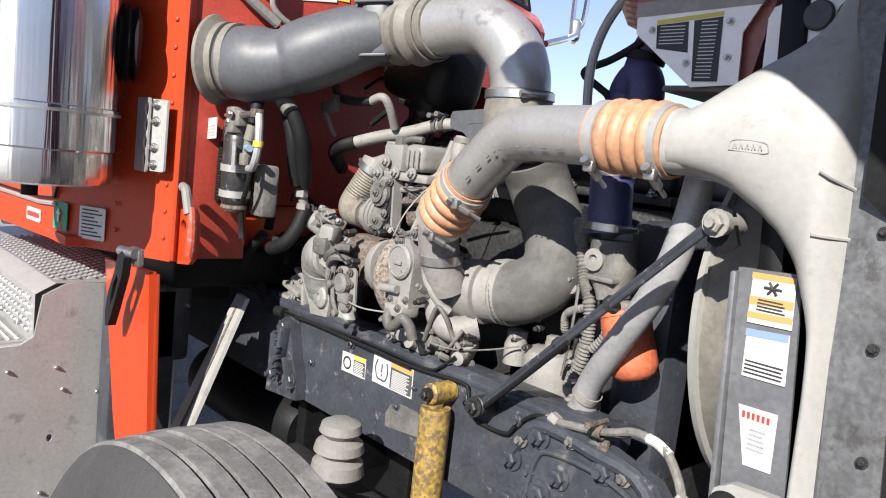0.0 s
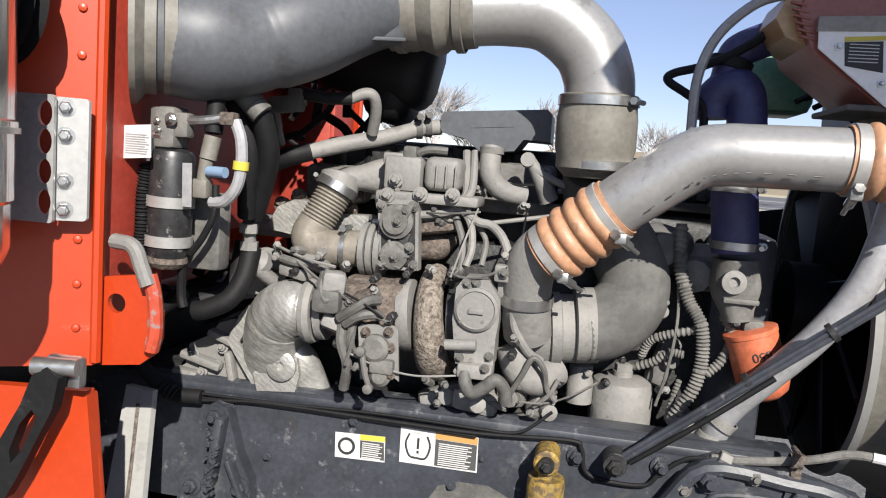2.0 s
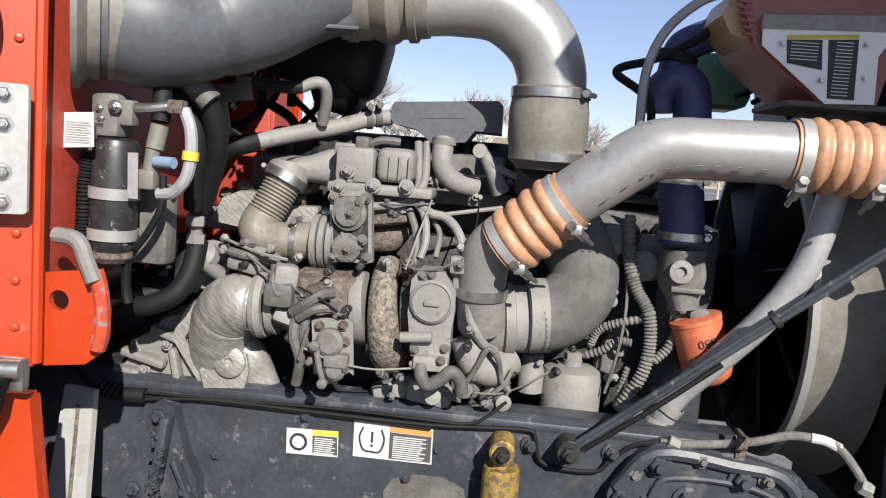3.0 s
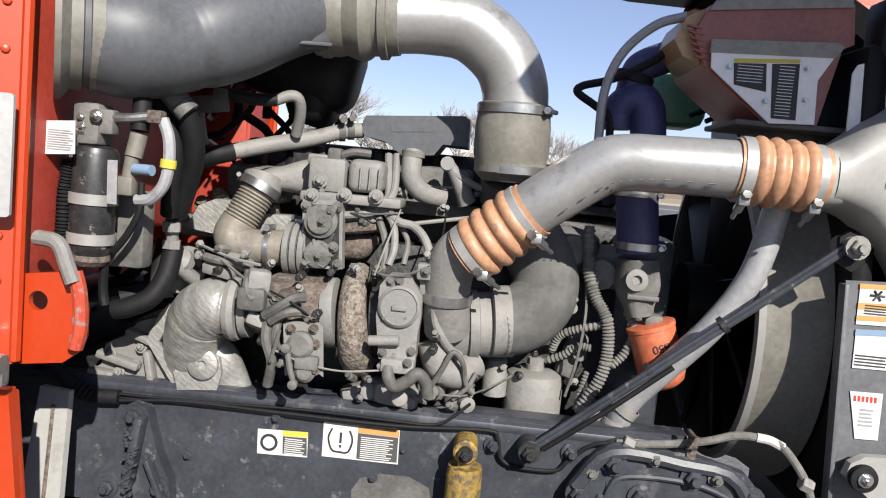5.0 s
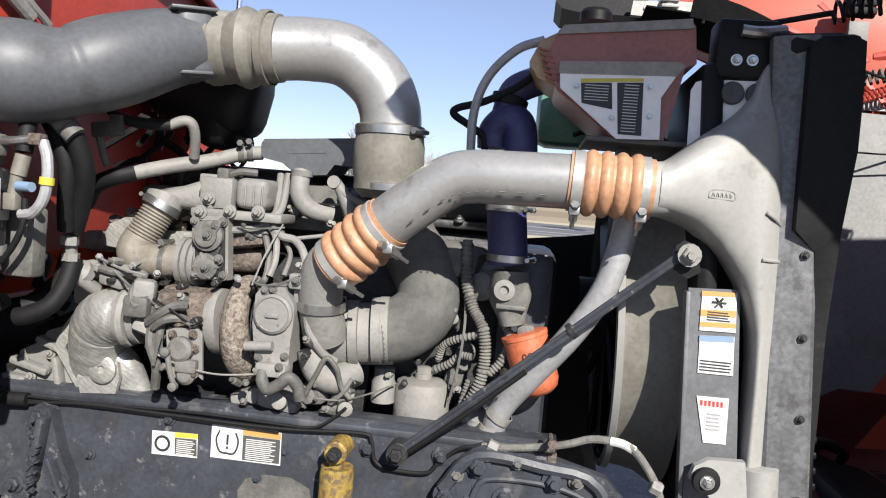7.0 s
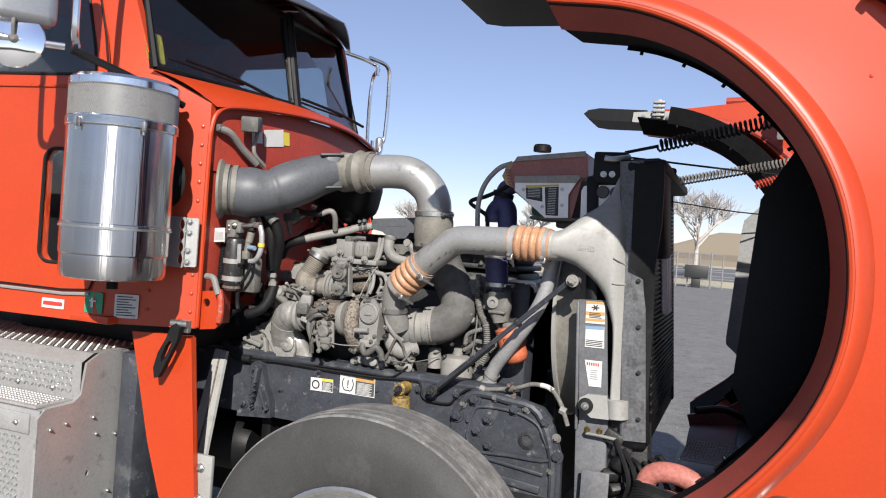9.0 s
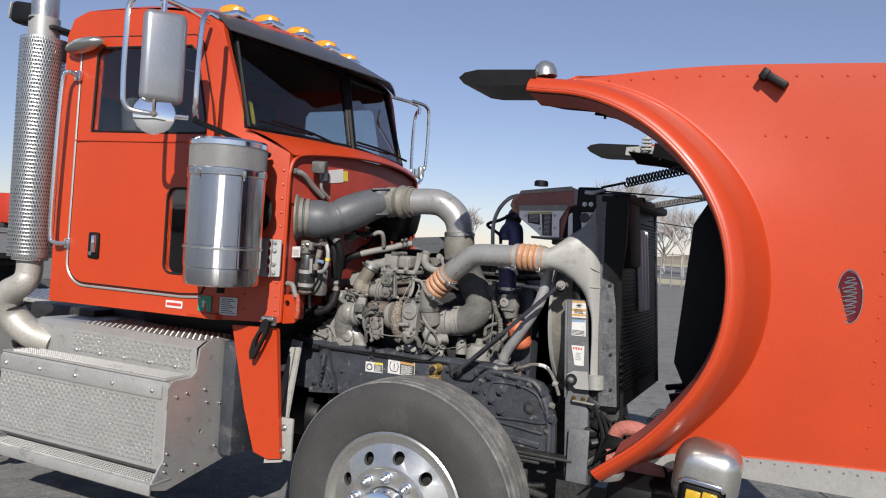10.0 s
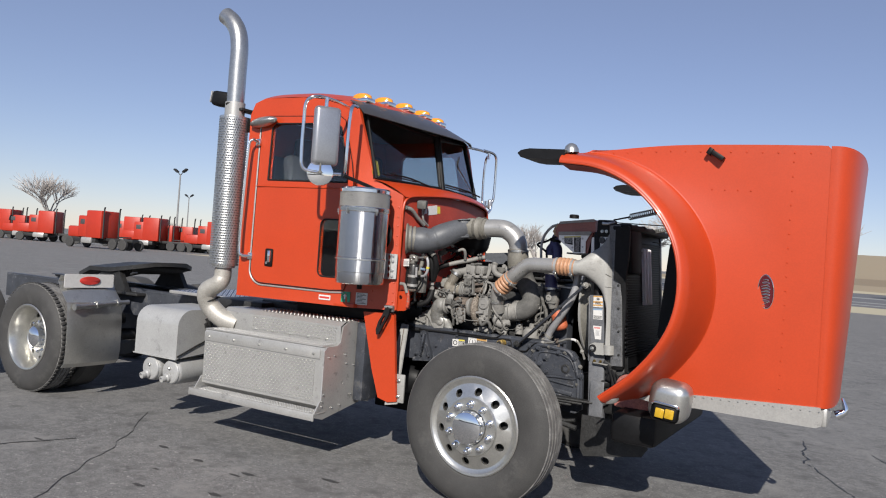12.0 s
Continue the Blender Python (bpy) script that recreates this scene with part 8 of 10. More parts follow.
    txt.body, txt.size, txt.extrude = "B50", 0.026, 0.0004
    tmp = bpy.data.objects.new("print", txt)
    scene.collection.objects.link(tmp)
    bpy.context.view_layer.update()
    me = bpy.data.meshes.new_from_object(tmp.evaluated_get(bpy.context.evaluated_depsgraph_get()))
    bpy.data.objects.remove(tmp)
    bpy.data.curves.remove(txt)
    bm = N()
    bm.from_mesh(me)
    bpy.data.meshes.remove(me)
    mid = a.lerp(b, 0.27)
    for v in bm.verts:                      # wrapped round the filter, upside down
        ang = (v.co.x - 0.024) / 0.0545
        r_ = 0.0542 + v.co.z
        side = d.cross(V((0, -1, 0))).normalized()
        front = side.cross(d).normalized()
        if front.y > 0:
            front = -front
        q = mid + side * (math.sin(ang) * r_) + front * (math.cos(ang) * r_) + d * (v.co.y)
        v.co = q
    part("filter_print", bm, INK, eng, smooth=False)
    bm = N()
    loft(bm, [(0.020, -0.240, 1.454), (0.024, -0.240, 1.395), (0.036, -0.240, 1.329)], [0.045, 0.05, 0.03], [0.05, 0.05, 0.04], 4, 18)
    box(bm, (0.029, -0.270, 1.373), (0.07, 0.05, 0.012), 0.004)
    box(bm, (0.067, -0.240, 1.319), (0.04, 0.04, 0.025), 0.006)
    E("filter_head", bm, CAST, "cast filter head")
    bm = N()
    lathe(bm, [(0.024, 0), (0.024, 0.012), (0.011, 0.014), (0.009, 0.006)], (0.011, -0.285, 1.411), (0, -1, 0), 24)
    E("lifting_eye", bm, CAST_L)
    # lower blue hose
    bm = N()
    tube(bm, [(-0.003, -0.250, 1.602), (0.005, -0.255, 1.539), (0.013, -0.255, 1.468)], 0.046, 28, 6)
    E("blue_hose", bm, BLUE_HOSE, "dark blue silicone hose")
    for q in ((-0.003, -0.250, 1.597), (0.011, -0.255, 1.482)):
        E("hose_clamp", clamp_band(N(), q, (0, 0, 1), 0.047, 0.016, True, (1, -0.3, 0)), STEEL)
    # coolant pipe and the diagonal stay
    bm = N()
    tube(bm, [(0.261, -0.360, 1.603), (0.247, -0.360, 1.517), (0.221, -0.355, 1.428), (0.163, -0.340, 1.327), (0.094, -0.310, 1.231), (0.038, -0.280, 1.152), (0.016, -0.265, 1.099), (0.015, -0.250, 1.046)], 0.0275, 20, 8)
    E("coolant_pipe", bm, GREY_PIPE, "long pale coolant pipe")
    bm = N()
    clamp_band(bm, (0.024, -0.270, 1.119), (-0.5, 0.1, -0.8), 0.029, 0.02)
    lathe(bm, [(0.035, 0), (0.038, 0.01), (0.035, 0.03)], (0.016, -0.260, 1.084), (-0.3, 0, -1), 20)
    E("pipe_union", bm, CAST_L)
    # corrugated wiring looms
    for pts, r in (([(-0.089, -0.200, 1.514), (-0.083, -0.210, 1.421), (-0.062, -0.220, 1.357), (-0.032, -0.230, 1.308), (-0.022, -0.230, 1.241), (-0.031, -0.230, 1.173), (-0.066, -0.220, 1.098)], 0.0135), ([(0.010, -0.220, 1.330), (0.032, -0.230, 1.294), (0.018, -0.230, 1.238), (-0.011, -0.230, 1.202)], 0.010), ([(-0.140, -0.160, 1.208), (-0.128, -0.180, 1.248), (-0.095, -0.200, 1.272), (-0.039, -0.220, 1.292)], 0.009), ([(-0.151, -0.150, 1.181), (-0.113, -0.170, 1.203), (-0.083, -0.190, 1.231), (-0.055, -0.200, 1.232)], 0.009), ([(-0.076, -0.200, 1.084), (-0.068, -0.200, 1.133), (-0.058, -0.200, 1.176)], 0.007)):
        line = spline(pts, 8)
        ln = sum((p - q).length for p, q in zip(line, line[1:]))
        k_ = int(ln / 0.009)
        bm = N()
        tube(bm, pts, lambda t: r * (1 + 0.13 * (1 if int(t * k_ * 2) % 2 else -1)), 10, max(8, int(2 * k_ / (len(pts) - 1)) + 1))
        E("wiring_loom", bm, LOOM, "dusty corrugated wiring loom")
    # embossed foil shields behind the bellows
    for lp, y in (([(-1.025, 1.420), (-0.997, 1.474), (-0.958, 1.493), (-0.918, 1.493), (-0.904, 1.432), (-0.927, 1.407)], -0.20), ([(-0.876, 1.454), (-0.837, 1.469), (-0.776, 1.471), (-0.776, 1.419), (-0.866, 1.402)], -0.20)):
        bm = N()
        plate(bm, lp, xz(y, 1), 0.05)
        bmesh.ops.bevel(bm, geom=[e for e in bm.edges if len(e.link_faces) == 2 and e.calc_face_angle(0) > 0.6], offset=0.012, segments=3, affect="EDGES")
        E("foil_shield", bm, FOIL, "embossed foil heat shield")
    # thin lines and small fittings that lie over the engine
    random.seed(23)
    spots = [V(q) for q in ((-0.917, -0.360, 1.399), (-0.852, -0.400, 1.373), (-0.786, -0.420, 1.381), (-0.741, -0.440, 1.328), (-0.711, -0.430, 1.353), (-0.668, -0.440, 1.288), (-0.722, -0.440, 1.211), (-0.618, -0.370, 1.366), (-0.578, -0.360, 1.130), (-0.544, -0.380, 1.386), (-0.524, -0.410, 1.186), (-0.435, -0.400, 1.411), (-0.410, -0.410, 1.257), (-0.379, -0.360, 1.136), (-0.514, -0.310, 1.507), (-0.614, -0.310, 1.498), (-0.716, -0.320, 1.552), (-0.517, -0.220, 1.569), (-0.419, -0.220, 1.512), (-0.374, -0.180, 1.582), (-0.321, -0.320, 1.169), (-0.240, -0.220, 1.150), (-0.181, -0.220, 1.238), (-0.136, -0.220, 1.324), (-0.090, -0.200, 1.420), (-0.102, -0.200, 1.130))]
    for i in range(11):
        a = random.choice(spots)
        near = sorted(spots, key=lambda q: (q - a).length)[1:6]
        b = random.choice(near)
        d = b - a
        sag = V((random.uniform(-0.02, 0.02), -0.012, random.uniform(-0.018, 0.015)))
        tube(bm := N(), [a + d * -0.08, a + d * 0.3 + sag, a + d * 0.7 + sag * 0.8, b + d * 0.06], random.choice((0.0022, 0.0028, 0.0035)), 6, 6)
        E("thin_line", bm, random.choice((CAST, CAST, CAST, CAST_L, RUBBER)))
    for i, q in enumerate(spots):
        for j in range(2):
            p = q + V((random.uniform(-0.03, 0.03), 0.012, random.uniform(-0.03, 0.03)))
            bm = N()
            lathe(bm, [(0.009, -0.02), (0.009, 0.004), (0.006, 0.006), (0.006, 0.014), (0.0, 0.015)], p, (random.uniform(-0.6, 0.6), -1, random.uniform(-0.3, 0.7)), 6)
            E("line_fitting", bm, random.choice((CAST, CAST_L, CAST_D)))
    return eng


engine = build_engine()


def build_charge_pipes():
    # silver charge-air pipe with two orange boots
    b1a, b1b = V((-0.360, -0.405, 1.439)), V((-0.238, -0.440, 1.547))
    b2a, b2b = V((0.123, -0.485, 1.659)), V((0.284, -0.490, 1.655))
    bm = N()
    tube(bm, [V((-0.249, -0.437, 1.539)), V((-0.199, -0.450, 1.579)), V((-0.116, -0.462, 1.640)), V((-0.067, -0.468, 1.653)), V((-0.013, -0.474, 1.655)), V((0.139, -0.487, 1.658))], 0.0545, 40, 8)
    cp = part("charge_air_pipe", bm, SILVER, truck, "silver bent charge-air pipe between two orange boots")
    bm = N()
    seam = spline([V((-0.199, -0.500, 1.540)), V((-0.119, -0.512, 1.602)), V((-0.073, -0.520, 1.618)), V((-0.021, -0.526, 1.625)), V((0.080, -0.532, 1.626))], 8)
    for i in range(1, len(seam) - 1, 3):
        tube(bm, [seam[i], seam[i + 1]], 0.0014, 5, 1, smooth=False)
    part("weld_seam", bm, CAST, cp, "thin dashed weld seam", kind="stuff")
    for nm, a, b, ribs in (("lower", b1a, b1b, 4), ("upper", b2a, b2b, 4)):
        d = (b - a).normalized()
        L = (b - a).length
        bm = N()
        ribbed(bm, a + d * L * (0.16 if nm == "upper" else 0.12), b - d * L * 0.12, 0.060, 0.011, ribs, 40)
        lathe(bm, [(0.0555, 0), (0.059, 0.0), (0.059, L), (0.0555, L)], a, d, 40, False)
        bt = part("orange_boot", bm, ORANGE, cp, "ribbed orange silicone boot")
        for f in (0.10, 0.88):
            bm = N()
            p = a + d * L * f
            lathe(bm, [(0.0595, -0.011), (0.0625, -0.010), (0.0625, 0.010), (0.0595, 0.011)], p, d, 40, False)
            part("hose_clamp", bm, ALU_DULL, cp, "spring-loaded hose clamp")
            bm = N()
            s = V((0, -0.55, -0.85))
            s = (s - d * s.dot(d)).normalized()
            q = p + s * 0.068
            t = d.cross(s)
            t = t if t.z < 0 else -t
            box(bm, q, (0.022, 0.016, 0.02), 0.004)
            cyl(bm, q - t * 0.02, q + t * 0.062, 0.0045, seg=8)
            cyl(bm, q + t * 0.008, q + t * 0.034, 0.0085, seg=10)
            cyl(bm, q - t * 0.022, q - t * 0.012, 0.009, seg=6)
            part("clamp_bolt", bm, STEEL, cp)
        bm = N()
        for k in range(1, ribs):
            p = a + d * L * (0.14 + 0.74 * k / ribs)
            lathe(bm, [(0.054, -0.004), (0.0585, -0.002), (0.0585, 0.002), (0.054, 0.004)], p, d, 40, False)
        each("boot_ring", bm, ALU_DULL, cp)
    # big silver intake elbow with olive boots
    bm = N()
    tube(bm, [(-0.566, -0.300, 1.916), (-0.488, -0.285, 1.923), (-0.400, -0.275, 1.915), (-0.326, -0.265, 1.864), (-0.294, -0.260, 1.805), (-0.286, -0.258, 1.749)], 0.072, 40, 8)
    ie = part("intake_elbow", bm, SILVER, truck, "large silver intake elbow over the engine")
    bm = N()
    lathe(bm, [(0.074, 0), (0.080, 0.002), (0.080, 0.03), (0.083, 0.05), (0.083, 0.11), (0.079, 0.125), (0.079, 0.15), (0.060, 0.17)], (-0.288, -0.258, 1.766), (0.02, 0.03, -1), 40)
    part("lower_boot", bm, OLIVE, ie, "dirty olive rubber boot")
    bm = N()
    clamp_band(bm, (-0.287, -0.258, 1.752), (0.02, 0.03, -1), 0.081, 0.018, True, (1, -0.4, 0))
    lathe(bm, [(0.080, -0.01), (0.083, -0.008), (0.083, 0.008), (0.080, 0.01)], (-0.272, -0.255, 1.623), (0.02, 0.03, -1), 40)
    each("boot_clamp", bm, STEEL, ie)
    bm = N()
    a, b = V((-0.727, -0.300, 1.909)), V((-0.548, -0.300, 1.918))
    d = (b - a).normalized()
    L = (b - a).length
    lathe(bm, [(0.066, 0), (0.082, 0.0), (0.084, 0.05), (0.080, 0.065), (0.088, 0.085), (0.094, 0.10), (0.088, 0.115), (0.080, 0.125), (0.080, 0.15), (0.077, L), (0.07, L)], a, d, 40)
    part("upper_boot", bm, OLIVE, ie, "olive ribbed rubber boot")
    bm = N()
    for f in (0.12, 0.82):
        lathe(bm, [(0.083, -0.010), (0.087, -0.008), (0.087, 0.008), (0.083, 0.010)], a + d * L * f, d, 40, False)
    each("boot_clamp", bm, OLIVE, ie)
    # grey plastic duct from the cab corner
    bm = N()

    def bulge(t):
        r = 0.092 + 0.013 * math.sin(math.pi * min(1, t / 0.42)) ** 1.5 if t < 0.42 else 0.092 + 0.006 * math.sin(math.pi * (t - 0.42) / 0.34) if t < 0.76 else 0.092 - 0.012 * (t - 0.76) / 0.24
        return r - 0.004 * math.exp(-((t - 0.45) / 0.02) ** 2)
    tube(bm, [V((-1.09, -0.615, 1.792)), V((-1.005, -0.572, 1.785)), V((-0.935, -0.522, 1.795)), V((-0.865, -0.46, 1.835)), V((-0.80, -0.385, 1.88)), V((-0.75, -0.33, 1.905))], bulge, 48, 14)
    du = part("intake_duct", bm, DUCT, truck, "grey plastic intake duct from the cowl")
    bm = N()
    for x, y, z, r in ((-1.082, -0.610, 1.79, 0.106), (-1.052, -0.595, 1.79, 0.104)):
        lathe(bm, [(r - 0.006, -0.012), (r, -0.010), (r, 0.010), (r - 0.006, 0.012)], (x, y, z), (0.85, 0.5, 0.02), 40)
    lathe(bm, [(0.125, -0.012), (0.125, -0.002), (0.112, 0.008), (0.102, 0.016)], (-1.10, -0.62, 1.79), (0.85, 0.5, 0.02), 40)
    each("duct_boot", bm, OLIVE, du, "dusty rubber boot at the cowl")
    bm = N()
    for f, r in ((0.0, 0.096), (0.35, 0.094), (0.7, 0.092)):
        lathe(bm, [(r - 0.004, -0.006), (r, 0), (r - 0.004, 0.006)], V((-0.86, -0.45, 1.84)).lerp(V((-0.80, -0.39, 1.875)), f), (0.7, 0.65, 0.33), 40, False)
    each("duct_rib", bm, DUCT, du)
    bm = N()
    plate(bm, [(-0.84, 1.885), (-0.80, 1.925), (-0.64, 1.975), (-0.62, 1.965), (-0.62, 1.945), (-0.78, 1.895)], lambda a, b, d: (a, -0.41 + (a + 0.84) * 0.75 - d, b), 0.01)
    part("duct_seam_flange", bm, DUCT, du, "moulded seam flange of the duct")
    bm = N()
    box(bm, (-0.762, -0.322, 1.905), (0.085, 0.165, 0.158), 0.022, (0, -6, 38), seg=3)
    for z_ in (1.835, 1.975):
        box(bm, (-0.766, -0.335, z_), (0.10, 0.17, 0.008), 0.003, (0, -6, 38))
    part("duct_joint", bm, DUCT, du, "boxy grey neck of the duct")
    # black resonator hanging below
    bm = N()
    t = N()
    box(t, (0, 0, 0), (0.30, 0.20, 0.20), 0.06, seg=4)
    merge(bm, t, Matrix.Translation((-0.809, -0.080, 1.838)) @ Matrix.Rotation(radians(12), 4, "Y"))
    t = N()
    box(t, (0, 0, 0), (0.12, 0.18, 0.26), 0.05, seg=4)
    merge(bm, t, Matrix.Translation((-0.754, -0.080, 1.815)) @ Matrix.Rotation(radians(12), 4, "Y"))
    part("resonator", bm, BLACK, truck, "black plastic intake resonator")


build_charge_pipes()

# ---- fittings on the frame rail ----
def build_rail_fittings():
    R = lambda nm, bm_, m_=FRAME, lab="", kind="": part(nm, bm_, m_, rail, lab, kind=kind)
    # stickers
    s1 = R("tyre_sticker", plate(N(), [(-0.781, 1.005), (-0.669, 1.009), (-0.667, 0.952), (-0.779, 0.949)], xz(-0.3355), 0.0012), WHITE, "white and yellow tyre inflation sticker")
    R("sticker_header", plate(N(), [(-0.725, 1.007), (-0.669, 1.009), (-0.668, 0.998), (-0.724, 0.995)], xz(-0.3368), 0.0006), LAB_Y)
    R("sticker_text", plate(N(), [(-0.724, 0.994), (-0.671, 0.996), (-0.668, 0.956), (-0.722, 0.955)], xz(-0.3368), 0.0006), FADED)
    c = V((-0.754, -0.338, 0.977))
    bm = N()
    lathe(bm, [(0.0135, 0), (0.0195, 0), (0.0195, 0.001), (0.0135, 0.001)], (c.x, -0.3366, c.z), (0, -1, 0), 28, False)
    R("tyre_symbol", bm, INK)
    s2 = R("warning_sticker", plate(N(), [(-0.636, 1.037), (-0.468, 1.036), (-0.466, 0.959), (-0.635, 0.959)], xz(-0.3355), 0.0012), WHITE, "white and orange pressure warning sticker")
    R("sticker_header", plate(N(), [(-0.559, 1.035), (-0.469, 1.035), (-0.469, 1.020), (-0.560, 1.021)], xz(-0.3368), 0.0006), LAB_O)
    R("sticker_text", plate(N(), [(-0.559, 1.020), (-0.470, 1.019), (-0.469, 0.963), (-0.558, 0.962)], xz(-0.3368), 0.0006), FADED)
    for (x0, z0), (x1, z1), n_ in (((-0.719, 0.955), (-0.673, 0.992), 8), ((-0.551, 0.964), (-0.479, 1.014), 11)):
        R("small_print", label_lines(N(), x0, z0, x1, z1, n_, xz(-0.3376), 0.3, 7), WHITE if z0 > 0 else INK, kind="stuff")
    c = V((-0.596, -0.338, 0.999))
    bm = N()
    tube(bm, [(c.x - 0.020, -0.337, c.z + 0.026), (c.x - 0.027, -0.337, c.z + 0.004), (c.x - 0.018, -0.337, c.z - 0.022), (c.x, -0.337, c.z - 0.026), (c.x + 0.018, -0.337, c.z - 0.024), (c.x + 0.026, -0.337, c.z + 0.002), (c.x + 0.019, -0.337, c.z + 0.024)], 0.0022, 6, 6)
    box(bm, (c.x, -0.337, c.z + 0.006), (0.005, 0.001, 0.024))
    box(bm, (c.x, -0.337, c.z - 0.013), (0.005, 0.001, 0.006))
    R("pressure_symbol", bm, INK)
    # lines along the rail
    bm = N()
    tube(bm, [(-1.207, -0.345, 1.055), (-1.067, -0.347, 1.053), (-0.877, -0.347, 1.056), (-0.676, -0.347, 1.062), (-0.474, -0.347, 1.059), (-0.398, -0.347, 1.060), (-0.362, -0.345, 1.076), (-0.321, -0.340, 1.113)], 0.0035, 8, 6)
    tube(bm, [(-1.130, -0.345, 1.033), (-0.953, -0.347, 1.051), (-0.738, -0.347, 1.050), (-0.473, -0.347, 1.049), (-0.285, -0.347, 1.061), (-0.256, -0.347, 1.047), (-0.245, -0.347, 1.003), (-0.209, -0.347, 0.987), (-0.127, -0.347, 0.988), (-0.098, -0.347, 1.017), (-0.052, -0.350, 1.055), (0.002, -0.355, 1.068)], 0.0048, 8, 6)
    tube(bm, [(-1.143, -0.345, 1.041), (-0.902, -0.347, 1.048), (-0.472, -0.347, 1.041)], 0.003, 6, 6)
    each("rail_line", bm, RUBBER, rail, "black line clipped along the rail")
    bm = N()
    tube(bm, [(-1.238, -0.360, 1.107), (-1.199, -0.360, 1.072), (-1.157, -0.355, 1.047), (-1.090, -0.350, 1.046)], 0.017, 12, 6)
    for i in range(4):
        lathe(bm, [(0.017, -0.004), (0.0195, 0), (0.017, 0.004)], V((-1.180, -0.360, 1.059)).lerp(V((-1.151, -0.355, 1.046)), i / 3), (1, 0, -0.5), 14, False)
    R("corner_hose", bm, RUBBER, "thick black hose end")
    # bolts
    for q, r in (((-0.932, -0.336, 0.930), 0.010), ((-0.740, -0.336, 1.037), 0.011), ((-0.519, -0.336, 0.923), 0.008), ((-0.263, -0.336, 1.026), 0.014), ((-0.095, -0.336, 1.029), 0.015), ((-1.046, -0.336, 1.031), 0.009), ((-0.457, -0.336, 0.992), 0.006)):
        R("rail_bolt", bolt(N(), q, (0, -1, 0), r), FRAME)
    for q, r in (((-0.026, -0.360, 0.944), 0.016), ((-0.082, -0.360, 0.952), 0.014), ((-0.083, -0.360, 0.858), 0.014)):
        R("rail_bolt", bolt(N(), q, (0, -1, 0), r), FRAME)
    bm = N()
    t = V((-0.514, -0.337, 0.902))
    plate(bm, [(-0.564, 0.888), (-0.547, 0.918), (-0.503, 0.933), (-0.440, 0.934), (-0.393, 0.913), (-0.384, 0.874), (-0.561, 0.854)], xz(-0.3352), 0.0008)
    R("dried_mud", bm, CAST, "patch of dried mud")
    # dark air tank hung below the cab, behind the rail end
    bm = N()
    lathe(bm, [(0.0, 0), (0.08, 0.01), (0.125, 0.05), (0.13, 0.09), (0.13, 0.72), (0.10, 0.78), (0.0, 0.79)], (-1.93, -0.16, 0.60), (1, 0, 0), 32)
    part("air_tank", bm, BLACK, truck, "black air tank slung below the cab")
    # black sheets added to stand in for the dark void behind the rail end
    bm = N()
    box(bm, (-1.02, -0.12, 0.72), (0.05, 0.36, 0.46), 0.01)
    box(bm, (-1.35, 0.10, 0.55), (0.9, 0.03, 0.60), 0.01)
    part("void_shade", bm, BLACK, truck, "black sheets standing in for the shade behind the rail end")
    # spring hanger at the rear
    bm = N()
    plate(bm, [(-1.072, 1.031), (-1.048, 1.046), (-1.018, 1.036), (-0.989, 0.938), (-0.959, 0.876), (-0.952, 0.804), (-1.131, 0.787), (-1.125, 0.860), (-1.080, 0.929)], xz(-0.336), 0.035)
    bmesh.ops.bevel(bm, geom=[e for e in bm.edges if len(e.link_faces) == 2 and e.calc_face_angle(0) > 0.6], offset=0.006, segments=2, affect="EDGES")
    box(bm, (-1.033, -0.385, 0.943), (0.02, 0.04, 0.16), 0.006, (0, 8, 0))
    box(bm, (-0.984, -0.385, 0.884), (0.012, 0.03, 0.10), 0.004, (0, -24, 0))
    hg = R("spring_hanger", bm, FRAME, "black cast spring hanger")
    random.seed(31)
    bm = N()
    a, b = V((-1.034, -0.405, 0.998)), V((-1.035, -0.405, 0.849))
    for i in range(26):
        p = a.lerp(b, i / 25) + V((random.uniform(-0.012, 0.012), 0, 0))
        box(bm, p, (random.uniform(0.006, 0.016), 0.012, random.uniform(0.004, 0.008)), 0.001, (0, random.uniform(-40, 40), 0))
    R("casting_mark", bm, FRAME, "rough raised casting marks", kind="stuff")
    for q in ((-1.043, -0.372, 1.017), (-1.093, -0.372, 0.852), (-0.980, -0.372, 0.863)):
        R("hanger_bolt", bolt(N(), q, (0, -1, 0), 0.016), FRAME)
    # front casting with its heavy bolts
    bm = N()
    lp = [(-0.101, 0.890), (-0.098, 0.961), (-0.064, 1.019), (-0.025, 1.064), (-0.001, 1.075), (0.136, 1.065), (0.269, 1.032), (0.308, 0.990), (0.350, 0.86), (0.360, 0.62), (0.31, 0.585), (0.10, 0.60), (-0.06, 0.66), (-0.14, 0.80)]
    plate(bm, lp, xz(-0.338), 0.032)
    bmesh.ops.bevel(bm, geom=[e for e in bm.edges if len(e.link_faces) == 2 and e.calc_face_angle(0) > 0.6], offset=0.006, segments=2, affect="EDGES")
    ca = part("front_casting", bm, FRAME, truck, "black cast front frame extension with heavy bolts")
    bm = N()
    edge = [(-0.084, 0.967), (-0.015, 1.050), (0.130, 1.043), (0.252, 1.014), (0.318, 0.85), (0.328, 0.64)]
    tube(bm, [(a, -0.372, b) for a, b in edge], 0.016, 8, 4)
    box(bm, (0.12, -0.372, 0.80), (0.34, 0.02, 0.014), 0.004, (0, 6, 0))
    box(bm, (0.10, -0.372, 0.74), (0.36, 0.02, 0.03), 0.004, (0, 6, 0))
